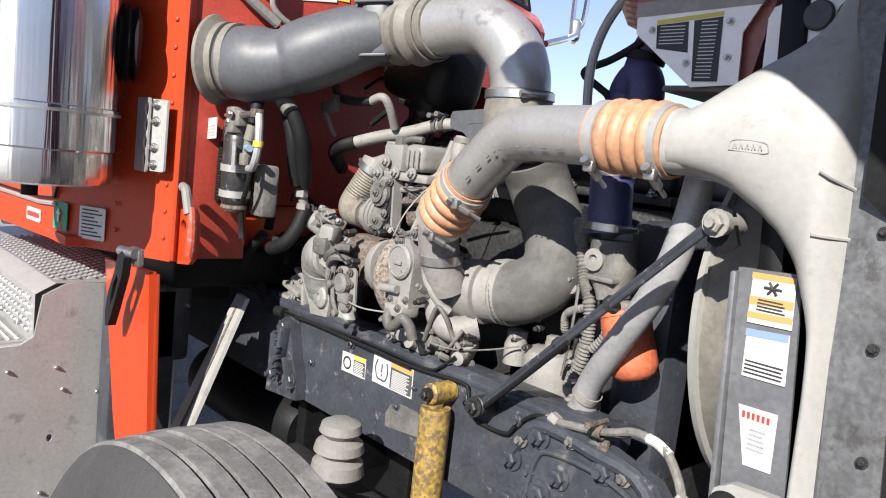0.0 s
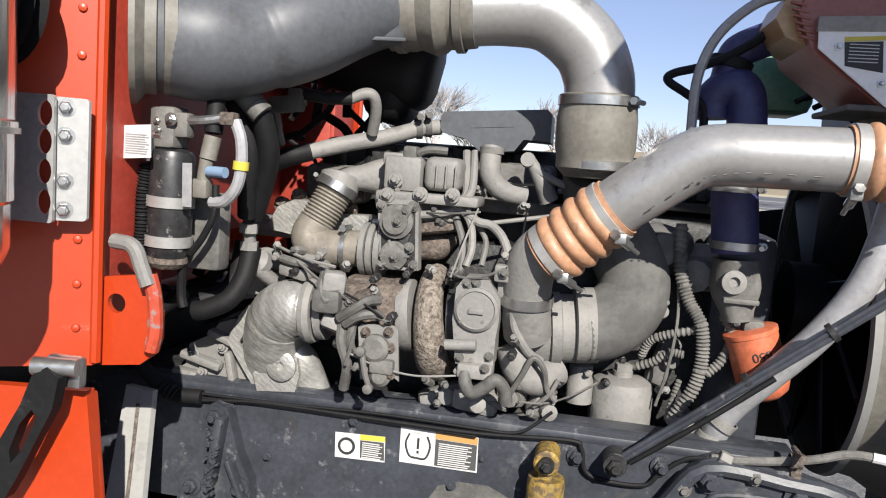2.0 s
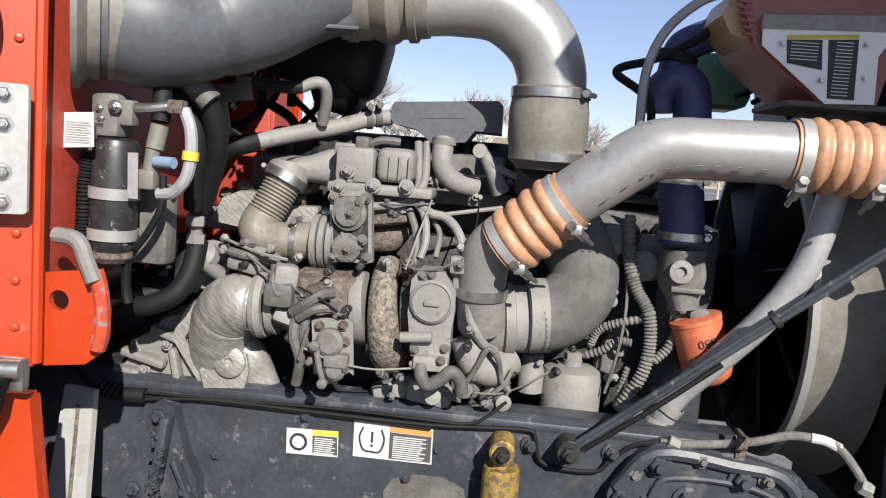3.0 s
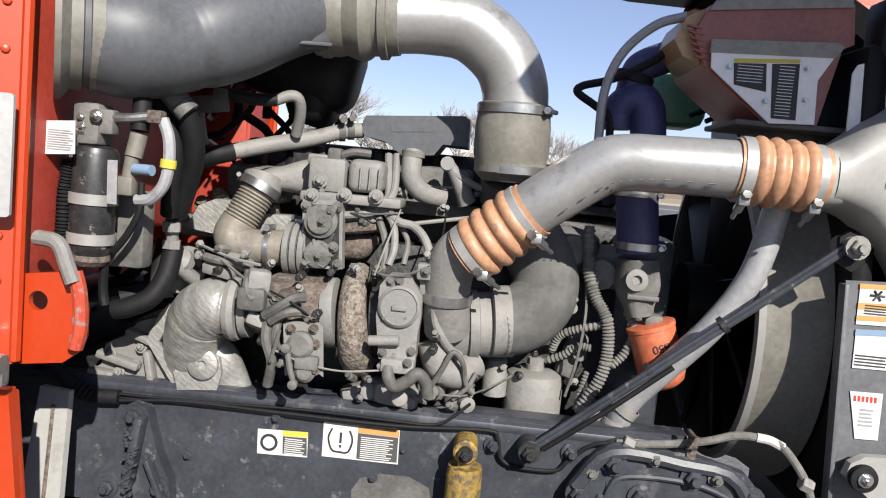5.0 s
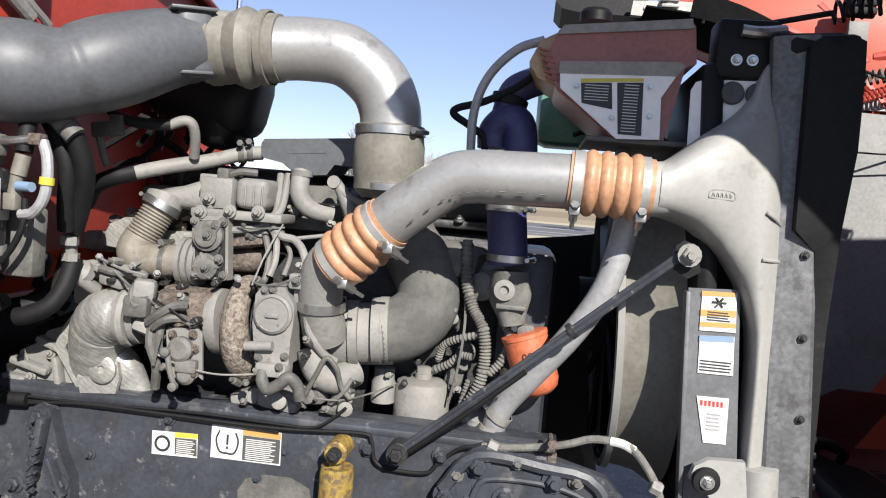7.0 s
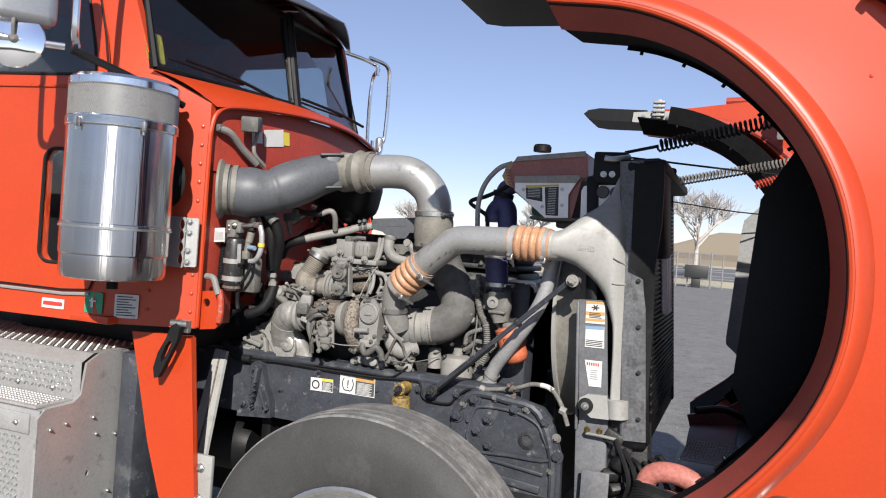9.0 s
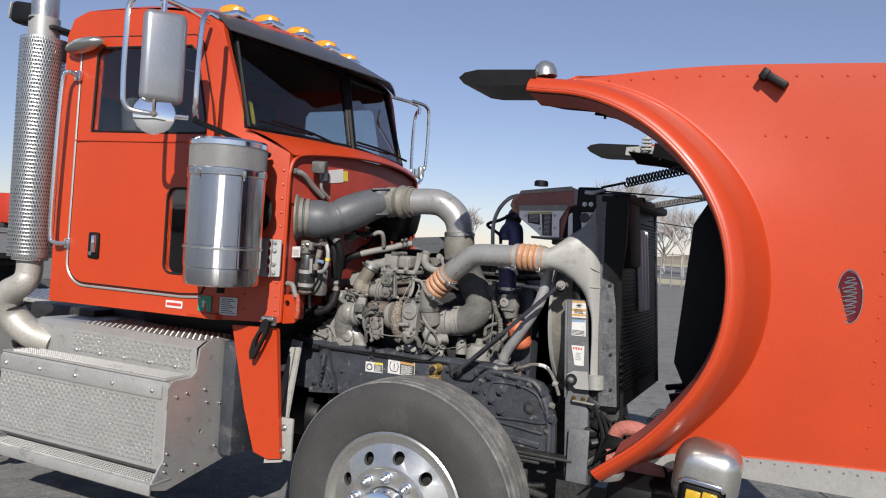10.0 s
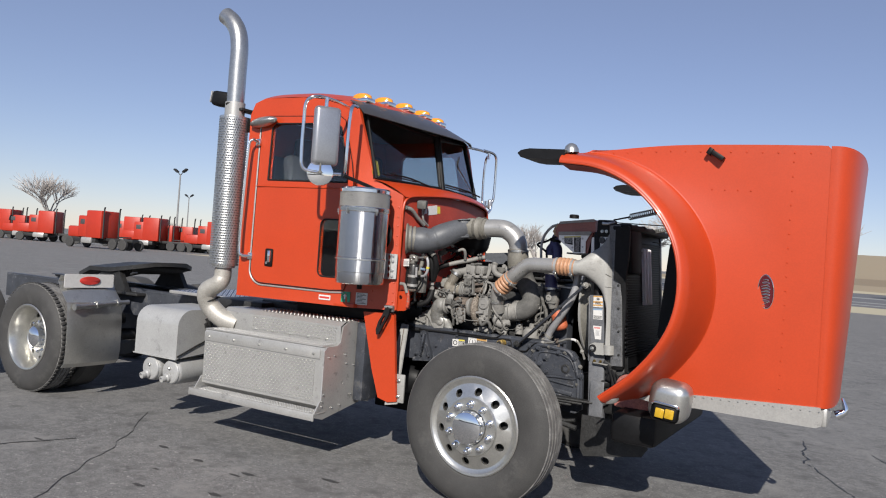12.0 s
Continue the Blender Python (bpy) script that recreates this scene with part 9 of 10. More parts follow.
    part("casting_rib", bm, FRAME, ca, "raised rib round the casting")
    bm = N()
    plate(bm, [(-0.02, 0.985), (0.02, 1.005), (0.165, 0.992), (0.235, 0.962), (0.275, 0.90), (0.285, 0.845), (0.02, 0.845), (-0.015, 0.88)], xz(-0.3690), 0.003)
    part("casting_pad", bm, FRAME, ca, "raised flat pad of the casting")
    for q in ((-0.055, 1.005), (0.075, 1.048), (0.205, 1.020), (0.330, 0.93), (0.318, 0.80)):
        part("casting_bolt", bolt(N(), (q[0], -0.374, q[1]), (0, -1, 0), 0.012), CAST, ca)
    for q in ((-0.008, -0.375, 1.029), (-0.076, -0.375, 0.955), (-0.069, -0.375, 0.863), (0.054, -0.375, 0.962), (0.011, -0.375, 0.911), (0.064, -0.375, 0.861), (0.158, -0.375, 1.016), (0.283, -0.375, 0.984), (0.334, -0.375, 0.861), (0.069, -0.375, 0.758)):
        part("casting_bolt", bolt(N(), (q[0], -0.3715, q[2]), (0, -1, 0), 0.019), FRAME, ca)
    bm = N()
    tube(bm, [(-0.028, -0.375, 0.888), (-0.011, -0.375, 0.975), (0.025, -0.375, 1.005), (0.154, -0.375, 1.005), (0.246, -0.375, 0.974), (0.279, -0.375, 0.923), (0.305, -0.375, 0.841), (0.142, -0.375, 0.832), (0.008, -0.375, 0.828), (-0.024, -0.375, 0.866), (-0.028, -0.375, 0.888)], 0.007, 8, 4)
    part("inner_rib", bm, FRAME, ca, "raised inner rib")
    bm = N()
    lathe(bm, [(0.032, 0), (0.034, 0.004), (0.022, 0.006), (0.020, -0.02)], (0.215, -0.372, 0.901), (0, -1, 0), 24, False)
    part("casting_hole", bm, CAST_D, ca)
    bm = N()
    random.seed(21)
    for i in range(26):
        x, z = 0.20 + random.uniform(-0.05, 0.09), 0.66 + random.uniform(-0.04, 0.05)
        lathe(bm, [(0.006, 0), (0.005, 0.002), (0.001, 0.003)], (x, -0.371, z), (0, -1, 0), 6)
    part("casting_mark", bm, FRAME, ca, "rough raised casting marks", kind="stuff")
    # lower links and steering parts in the shade
    bm = N()
    tube(bm, [(0.02, -0.42, 0.72), (0.12, -0.44, 0.60), (0.24, -0.44, 0.54), (0.34, -0.44, 0.55)], 0.014, 8, 6)
    tube(bm, [(-0.5, -0.45, 0.60), (0.0, -0.46, 0.56), (0.36, -0.46, 0.50)], 0.02, 10, 4)
    part("drag_link", bm, CAST_D, truck, "dark steering drag link")
    bm = N()
    for i in range(5):
        box(bm, (-0.20, -0.44, 0.70 - i * 0.018), (1.35 - i * 0.16, 0.08, 0.014), 0.003)
    part("leaf_spring", bm, CAST_D, truck, "stacked leaf spring over the axle")
    # yellow shock absorber
    x, y, z = (-0.322, -0.385, 1.028)
    bm = N()
    lathe(bm, [(0.0, -0.002), (0.036, 0.0), (0.038, -0.014), (0.038, -0.30), (0.030, -0.31)], (x + 0.002, y, z - 0.035), (0, 0, 1), 28)
    sh = part("shock_absorber", bm, YELLOW, truck, "scuffed yellow shock absorber")
    bm = N()
    cyl(bm, (x, y + 0.05, z), (x, y - 0.026, z), 0.026, bevel=0.004)
    box(bm, (x, y, z - 0.03), (0.03, 0.03, 0.04), 0.006)
    part("shock_eye", bm, YELLOW, sh)
    bm = N()
    cyl(bm, (x, y - 0.02, z), (x, y - 0.038, z), 0.016)
    bolt(bm, (x, y - 0.036, z), (0, -1, 0), 0.011)
    part("shock_bolt", bm, CAST_D, sh)
    # pale rubber stack below the rail
    bm = N()
    x, y, z = (-0.536, -0.500, 0.848)
    lathe(bm, [(0.03, 0.06), (0.05, 0.05), (0.055, 0.03), (0.04, 0.015), (0.06, 0.0), (0.065, -0.02), (0.045, -0.035), (0.065, -0.05), (0.07, -0.08), (0.05, -0.10)], (x, y, z), (0, 0, 1), 24)
    part("bump_stop", bm, CAST_L, truck, "pale dusty bump stop")
    # diagonal stay
    a, b = V((-0.189, -0.375, 1.037)), V((0.358, -0.475, 1.534))
    d = (b - a).normalized()
    bm = N()
    for off in (-0.006, 0.006):
        cyl(bm, a + V((0, 0, off)), b + V((0, 0, off)), 0.0058, seg=8)
    st = part("diagonal_stay", bm, FRAME, truck, "black diagonal stay rod from rail to radiator")
    bm = N()
    cyl(bm, V(a) + V((0, 0.04, 0)), V(a) + V((0, -0.015, 0)), 0.024, bevel=0.004)
    bolt(bm, V(a) + V((0, -0.015, 0)), (0, -1, 0), 0.016)
    part("stay_eye", bm, CAST_D, st)
    bm = N()
    tube(bm, [a.lerp(b, 0.05) + V((0, -0.006, -0.016)), a.lerp(b, 0.25) + V((0, -0.010, -0.019)), a.lerp(b, 0.48) + V((0, -0.008, -0.017))], 0.006, 8, 4)
    part("stay_cable", bm, RUBBER, st)
    bm = N()
    cyl(bm, V(b) + V((0.01, 0.06, 0)), V(b) + V((0.01, -0.012, 0)), 0.020, bevel=0.004)
    bolt(bm, V(b) + V((0.01, -0.012, 0)), (0, -1, 0), 0.016)
    part("stay_bolt", bm, CAST_L, st)
    bm = N()
    plate(bm, [(0.344, 1.550), (0.361, 1.562), (0.381, 1.555), (0.398, 1.502), (0.373, 1.486), (0.346, 1.502)], xz(-0.455), 0.012)
    part("stay_bracket", bm, BLACK, st)
    for q in ((0.160, -0.436, 1.352), (0.035, -0.410, 1.238)):
        bm = N()
        lathe(bm, [(0.015, -0.006), (0.018, -0.005), (0.018, 0.005), (0.015, 0.006)], V(q) + V((0, 0.006, 0.002)), d, 14)
        part("stay_tie", bm, CAST_D, st)
    # grey hose with a white sleeve
    bm = N()
    tube(bm, [(-0.005, -0.360, 1.069), (0.048, -0.370, 1.075), (0.118, -0.380, 1.088), (0.175, -0.390, 1.104), (0.224, -0.400, 1.124), (0.269, -0.410, 1.127), (0.308, -0.420, 1.119), (0.342, -0.430, 1.083), (0.363, -0.440, 1.046), (0.381, -0.440, 0.999)], 0.0085, 10, 8)
    gh = part("grey_hose", bm, LOOM, truck, "grey air hose with a white sleeve")
    bm = N()
    tube(bm, [(0.263, -0.410, 1.128), (0.288, -0.415, 1.126), (0.314, -0.420, 1.116)], 0.0095, 10, 6)
    part("white_sleeve", bm, WHITE, gh)
    bm = N()
    for q in ((0.018, -0.365, 1.072), (0.359, -0.440, 1.052)):
        lathe(bm, [(0.013, -0.012), (0.015, -0.01), (0.015, 0.01), (0.013, 0.012)], q, (1, 0, -0.4), 6)
    each("hose_fitting", bm, CAST_L, gh)
    bm = N()
    clamp_band(bm, (0.141, -0.385, 1.094), (1, 0, 0), 0.012, 0.022)
    box(bm, (0.148, -0.370, 1.062), (0.02, 0.012, 0.03), 0.003)
    part("hose_clip", bm, RUST, gh)
    # red tow loop and small parts ahead of the radiator
    bm = N()
    tube(bm, [(0.66, -0.50, 0.80), (0.70, -0.52, 0.90), (0.80, -0.54, 0.915), (0.90, -0.55, 0.86), (0.96, -0.56, 0.78)], 0.035, 14, 6)
    box(bm, (0.78, -0.50, 0.78), (0.28, 0.05, 0.14), 0.02)
    part("tow_loop", bm, RED_FADE, truck, "faded red tow loop")
    bm = N()
    for i in range(6):
        tube(bm, [(0.58 + 0.02 * i, -0.46, 0.72 + 0.02 * i), (0.66, -0.54, 0.82 + 0.01 * i), (0.80 + 0.02 * i, -0.56, 0.82), (0.92, -0.50, 0.80 - 0.02 * i)], 0.007, 6, 5)
        tube(bm, [(0.56 + 0.03 * i, -0.45, 0.98 - 0.03 * i), (0.62 + 0.02 * i, -0.50, 0.86 + 0.02 * i), (0.60 + 0.05 * i, -0.48, 0.76)], 0.009, 6, 5)
    each("loose_wire", bm, RUBBER, truck, "loose black wire ahead of the radiator")
    bm = N()
    box(bm, (0.85, 0.0, 0.62), (0.30, 1.5, 0.20), 0.03)
    part("front_cross_member", bm, BLACK, truck, "black front cross member")
    bm = N()
    plate(bm, [(0.42, 0.62), (0.86, 0.62), (0.90, 0.46), (0.86, 0.40), (0.45, 0.33), (0.42, 0.38)], xz(-0.52), 0.006)
    part("splash_plate", bm, CAST_D, truck, "dark splash plate below the radiator")


build_rail_fittings()


# ---- firewall fittings ----
def build_firewall_fittings():
    F = lambda nm, bm_, m_=RUBBER, lab="", kind="": part(nm, bm_, m_, cab, lab, kind=kind)
    # receiver-dryer
    a, b = V((-1.051, -0.575, 1.587)), V((-1.058, -0.570, 1.389))
    d = (b - a).normalized()
    h = (b - a).length
    bm = N()
    lathe(bm, [(0.02, -0.004), (0.036, 0.0), (0.041, 0.012), (0.041, h - 0.02), (0.034, h)], a, d, 32)
    dr = part("air_dryer", bm, WORN_BLACK, truck, "black receiver canister on the firewall")
    bm = N()
    lathe(bm, [(0.036, 0), (0.038, 0.01), (0.030, 0.02), (0.0, 0.022)], b, d, 28)
    part("canister_base", bm, RUST, dr)
    for f in (0.47, 0.84):
        part("canister_band", clamp_band(N(), a.lerp(b, f), d, 0.042, 0.020), ALU_DULL, dr)
    bm = N()
    box(bm, (-1.059, -0.575, 1.628), (0.05, 0.06, 0.075), 0.008)
    box(bm, (-1.026, -0.585, 1.634), (0.03, 0.03, 0.045), 0.005)
    part("valve_block", bm, CAST, dr)
    for q in ((-1.067, -0.600, 1.639), (-1.037, -0.610, 1.643), (-1.064, -0.600, 1.622)):
        part("block_bolt", bolt(N(), q, (0, -1, 0), 0.008), STEEL, dr)
    part("canister_label", plate(N(), [(-1.010, 1.567), (-0.992, 1.568), (-0.990, 1.489), (-1.008, 1.489)], lambda p, q, e: (p, -0.612 - e, q), 0.0015), GREY_PIPE, dr)
    bm = N()
    tube(bm, [(-1.059, -0.600, 1.614), (-1.074, -0.600, 1.613), (-1.080, -0.600, 1.594), (-1.084, -0.600, 1.566)], 0.009, 10, 6)
    tube(bm, [(-1.024, -0.590, 1.644), (-0.987, -0.590, 1.645), (-0.949, -0.585, 1.652)], 0.009, 10, 4)
    part("steel_tube", bm, STEEL, dr)
    bm = N()
    pts = [(-1.086, -0.600, 1.561), (-1.093, -0.600, 1.509), (-1.094, -0.600, 1.446), (-1.096, -0.600, 1.394)]
    tube(bm, pts, lambda t: 0.012 + 0.002 * math.sin(t * 170), 10, 40)
    part("ribbed_hose", bm, RUBBER, dr, "corrugated black hose")
    bm = N()
    box(bm, (-0.938, -0.585, 1.651), (0.028, 0.028, 0.024), 0.004)
    part("copper_cap", bm, RUST, dr)
    bm = N()
    tube(bm, [(-0.982, -0.550, 1.750), (-0.977, -0.560, 1.697), (-0.973, -0.570, 1.660), (-0.973, -0.575, 1.624)], 0.017, 12, 6)
    part("drop_hose", bm, RUBBER, dr)
    bm = N()
    cyl(bm, (-0.973, -0.575, 1.618), (-0.979, -0.580, 1.576), 0.016, seg=12)
    cyl(bm, (-0.981, -0.580, 1.576), (-0.987, -0.580, 1.528), 0.013, seg=12)
    box(bm, (-0.990, -0.580, 1.522), (0.035, 0.03, 0.035), 0.005)
    part("brass_valve", bm, OLIVE, dr, "brass charging valve")
    bm = N()
    cyl(bm, (-0.971, -0.590, 1.555), (-0.934, -0.600, 1.555), 0.010, seg=12)
    part("blue_cap", bm, LAB_B, dr)
    bm = N()
    tube(bm, [(-0.926, -0.585, 1.648), (-0.911, -0.590, 1.613), (-0.909, -0.590, 1.566), (-0.917, -0.590, 1.529), (-0.941, -0.585, 1.503), (-0.969, -0.580, 1.498)], 0.011, 10, 8)
    part("pale_line", bm, GREY_PIPE, dr, "pale refrigerant line")
    bm = N()
    cyl(bm, (-0.909, -0.590, 1.577), (-0.910, -0.590, 1.562), 0.0145, seg=12)
    part("yellow_band", bm, LAB_Y, dr)
    bm = N()
    tube(bm, [(-0.961, -0.580, 1.531), (-0.963, -0.580, 1.478), (-0.985, -0.575, 1.433), (-1.012, -0.570, 1.398)], 0.007, 8, 6)
    tube(bm, [(-1.033, -0.560, 1.374), (-1.038, -0.550, 1.318), (-1.032, -0.550, 1.291)], 0.009, 8, 4)
    part("thin_line", bm, RUBBER, dr)
    bm = N()
    box(bm, (-1.016, -0.500, 1.436), (0.08, 0.05, 0.15), 0.01)
    part("dryer_backplate", bm, CAST, dr, "dusty mounting plate behind the canister")
    # sticker on the red corner
    st = F("firewall_sticker", plate(N(), [(-1.114, 1.625), (-1.057, 1.630), (-1.055, 1.572), (-1.112, 1.567)], xz(-0.64), 0.0015), WHITE, "white notice sticker on the firewall")
    F("sticker_lines", label_lines(N(), -1.105, 1.576, -1.059, 1.613, 9, xz(-0.6418), 0.2, 9), GREY_PIPE, kind="stuff")
    # thick black hoses
    for pts, r, m_ in (([(-0.987, -0.500, 1.736), (-0.952, -0.500, 1.701), (-0.925, -0.480, 1.662), (-0.918, -0.450, 1.591), (-0.942, -0.420, 1.520), (-0.967, -0.400, 1.464)], 0.022, RUBBER),
                       ([(-0.999, -0.470, 1.711), (-0.974, -0.470, 1.669), (-0.952, -0.460, 1.599), (-0.963, -0.440, 1.519), (-0.971, -0.420, 1.465)], 0.020, RUBBER),
                       ([(-0.976, -0.380, 1.396), (-0.980, -0.400, 1.337), (-1.001, -0.420, 1.290), (-1.043, -0.430, 1.266), (-1.072, -0.430, 1.258)], 0.021, RUBBER),
                       ([(-1.003, -0.360, 1.404), (-1.009, -0.380, 1.332), (-1.028, -0.400, 1.296), (-1.066, -0.420, 1.281)], 0.018, RUBBER),
                       ([(-1.087, -0.450, 1.298), (-1.155, -0.450, 1.245), (-1.200, -0.450, 1.193)], 0.016, RUBBER),
                       ([(-0.949, -0.330, 1.757), (-0.907, -0.340, 1.729), (-0.848, -0.330, 1.720), (-0.799, -0.310, 1.723)], 0.0135, RUBBER)):
        F("heater_hose", tube(N(), pts, r, 14, 8), m_, "thick black hose")
    bm = N()
    tube(bm, [(-0.802, -0.310, 1.723), (-0.771, -0.300, 1.736), (-0.756, -0.290, 1.729), (-0.756, -0.270, 1.701), (-0.769, -0.240, 1.657)], 0.0125, 12, 8)
    F("bent_tube", bm, CAST_L, "dusty bent metal tube")
    for q in ((-0.959, -0.510, 1.715), (-0.946, -0.500, 1.698)):
        F("dusty_sleeve", tube(N(), [V(q), V(q) + V((0.03, 0.006, -0.03))], 0.0235, 14, 3), CAST)
    bm = N()
    cyl(bm, (-0.975, -0.400, 1.452), (-0.980, -0.380, 1.383), 0.014, seg=12)
    lathe(bm, [(0.02, 0), (0.02, 0.02)], (-0.975, -0.400, 1.448), (0, 0, -1), 6)
    lathe(bm, [(0.02, 0), (0.02, 0.018)], (-0.977, -0.390, 1.409), (0, 0, -1), 6)
    lathe(bm, [(0.03, 0), (0.03, 0.02), (0.018, 0.03)], (-0.970, -0.340, 1.355), (-0.3, -1, 0.6), 18)
    tube(bm, [(-0.980, -0.380, 1.383), (-0.975, -0.370, 1.358), (-0.961, -0.350, 1.339), (-0.947, -0.320, 1.317)], 0.016, 12, 5)
    each("hose_fitting", bm, CAST_L, cab, "plated hose fitting")
    bm = N()
    box(bm, (-0.924, -0.360, 1.699), (0.075, 0.02, 0.035), 0.004, (0, -8, 0))
    box(bm, (-0.905, -0.360, 1.718), (0.03, 0.015, 0.03), 0.004)
    tube(bm, [(-0.945, -0.360, 1.682), (-0.944, -0.340, 1.641), (-0.945, -0.320, 1.618)], 0.008, 8, 4)
    F("grey_bracket", bm, CAST, "dusty sheet bracket")
    # black clutter under the cowl
    random.seed(4)
    bm = N()
    for i in range(34):
        q = V((-0.881, -0.020, 1.813)) + V((random.uniform(-0.24, 0.14), random.uniform(-0.05, 0.15), random.uniform(-0.22, 0.12)))
        w = V((random.uniform(-0.1, 0.1), random.uniform(-0.03, 0.03), random.uniform(-0.16, 0.10)))
        tube(bm, [q, q + w * 0.5 + V((0.03, 0, 0.02)), q + w], random.choice((0.006, 0.009, 0.013)), 6, 5)
    F("wiring_tangle", bm, RUBBER, "tangle of black wiring at the firewall", "stuff")
    bm = N()
    for i in range(18):
        q = V((-1.152, -0.250, 1.289)) + V((random.uniform(-0.2, 0.15), random.uniform(-0.1, 0.12), random.uniform(-0.12, 0.12)))
        w = V((random.uniform(-0.15, 0.15), random.uniform(-0.03, 0.03), random.uniform(-0.1, 0.10)))
        tube(bm, [q, q + w * 0.5 + V((0.03, 0, 0.02)), q + w], random.choice((0.008, 0.012, 0.016)), 6, 5)
    F("hose_tangle", bm, RUBBER, "dark hoses low on the firewall", "stuff")
    # upper corner: junction box, cable, labels
    bm = N()
    box(bm, (-1.028, -0.551, 2.073), (0.075, 0.10, 0.065), 0.010, (8, 0, 25))
    box(bm, (-1.084, -0.683, 2.035), (0.03, 0.04, 0.03), 0.008)
    each("junction_box", bm, CAST, cab, "dusty grey junction box under the cowl")
    bm = N()
    tube(bm, [(-1.086, -0.697, 2.034), (-1.061, -0.644, 2.019), (-1.052, -0.572, 1.966), (-1.037, -0.488, 1.912)], 0.015, 10, 6)
    tube(bm, [(-1.037, -0.491, 2.060), (-1.040, -0.507, 1.963), (-1.029, -0.439, 1.908)], 0.009, 8, 5)
    F("cowl_cable", bm, CAST_L, "dusty cable below the cowl")
    for q, m_ in ((((-1.055, -0.425, 2.070), (-1.039, -0.304, 2.091), (-1.038, -0.295, 2.015), (-1.054, -0.417, 1.997)), WHITE), (((-1.039, -0.299, 2.081), (-1.034, -0.260, 2.083), (-1.033, -0.252, 2.024), (-1.038, -0.292, 2.022)), LAB_Y), (((-1.065, -0.498, 2.054), (-1.056, -0.437, 2.061), (-1.055, -0.431, 2.009), (-1.065, -0.492, 2.003)), WHITE)):
        bm = N()
        bm.faces.new([bm.verts.new(p) for p in q])
        solid(bm, 0.0015)
        F("cowl_label", bm, m_)
    # bell housing and starter in the dusty corner
    bm = N()
    plate(bm, [(-1.190, 1.030), (-1.188, 1.081), (-1.159, 1.102), (-1.151, 1.150), (-1.102, 1.176), (-1.081, 1.206), (-1.013, 1.231), (-0.977, 1.182), (-0.969, 1.044)], xz(-0.30, 1), 0.16)
    bmesh.ops.bevel(bm, geom=[e for e in bm.edges if len(e.link_faces) == 2 and e.calc_face_angle(0) > 0.5], offset=0.012, segments=3, affect="EDGES")
    for q, s_, r_ in (((-1.114, -0.310, 1.119), (0.10, 0.03, 0.018), 14), ((-1.065, -0.310, 1.176), (0.07, 0.03, 0.016), 20), ((-1.042, -0.310, 1.113), (0.016, 0.03, 0.07), -12), ((-1.151, -0.310, 1.079), (0.06, 0.03, 0.03), 6), ((-1.025, -0.310, 1.199), (0.03, 0.03, 0.05), 20)):
        box(bm, q, s_, 0.005, (0, r_, 0))
    bm2 = N()
    plate(bm2, [(-1.022, 1.233), (-1.001, 1.261), (-0.989, 1.234), (-1.019, 1.174), (-0.969, 1.093), (-0.981, 1.077), (-1.047, 1.172)], xz(-0.32), 0.006)
    part("bell_housing", bm, CAST_L, truck, "dusty pale bell housing")
    part("heat_plate", bm2, FOIL, truck, "thin bright heat plate")
    for q in ((-1.064, -0.310, 1.152), (-1.018, -0.310, 1.148), (-1.112, -0.310, 1.090), (-1.077, -0.310, 1.109), (-1.133, -0.310, 1.130)):
        F("housing_bolt", bolt(N(), q, (0, -1, 0.3), 0.009), CAST_L)


build_firewall_fittings()


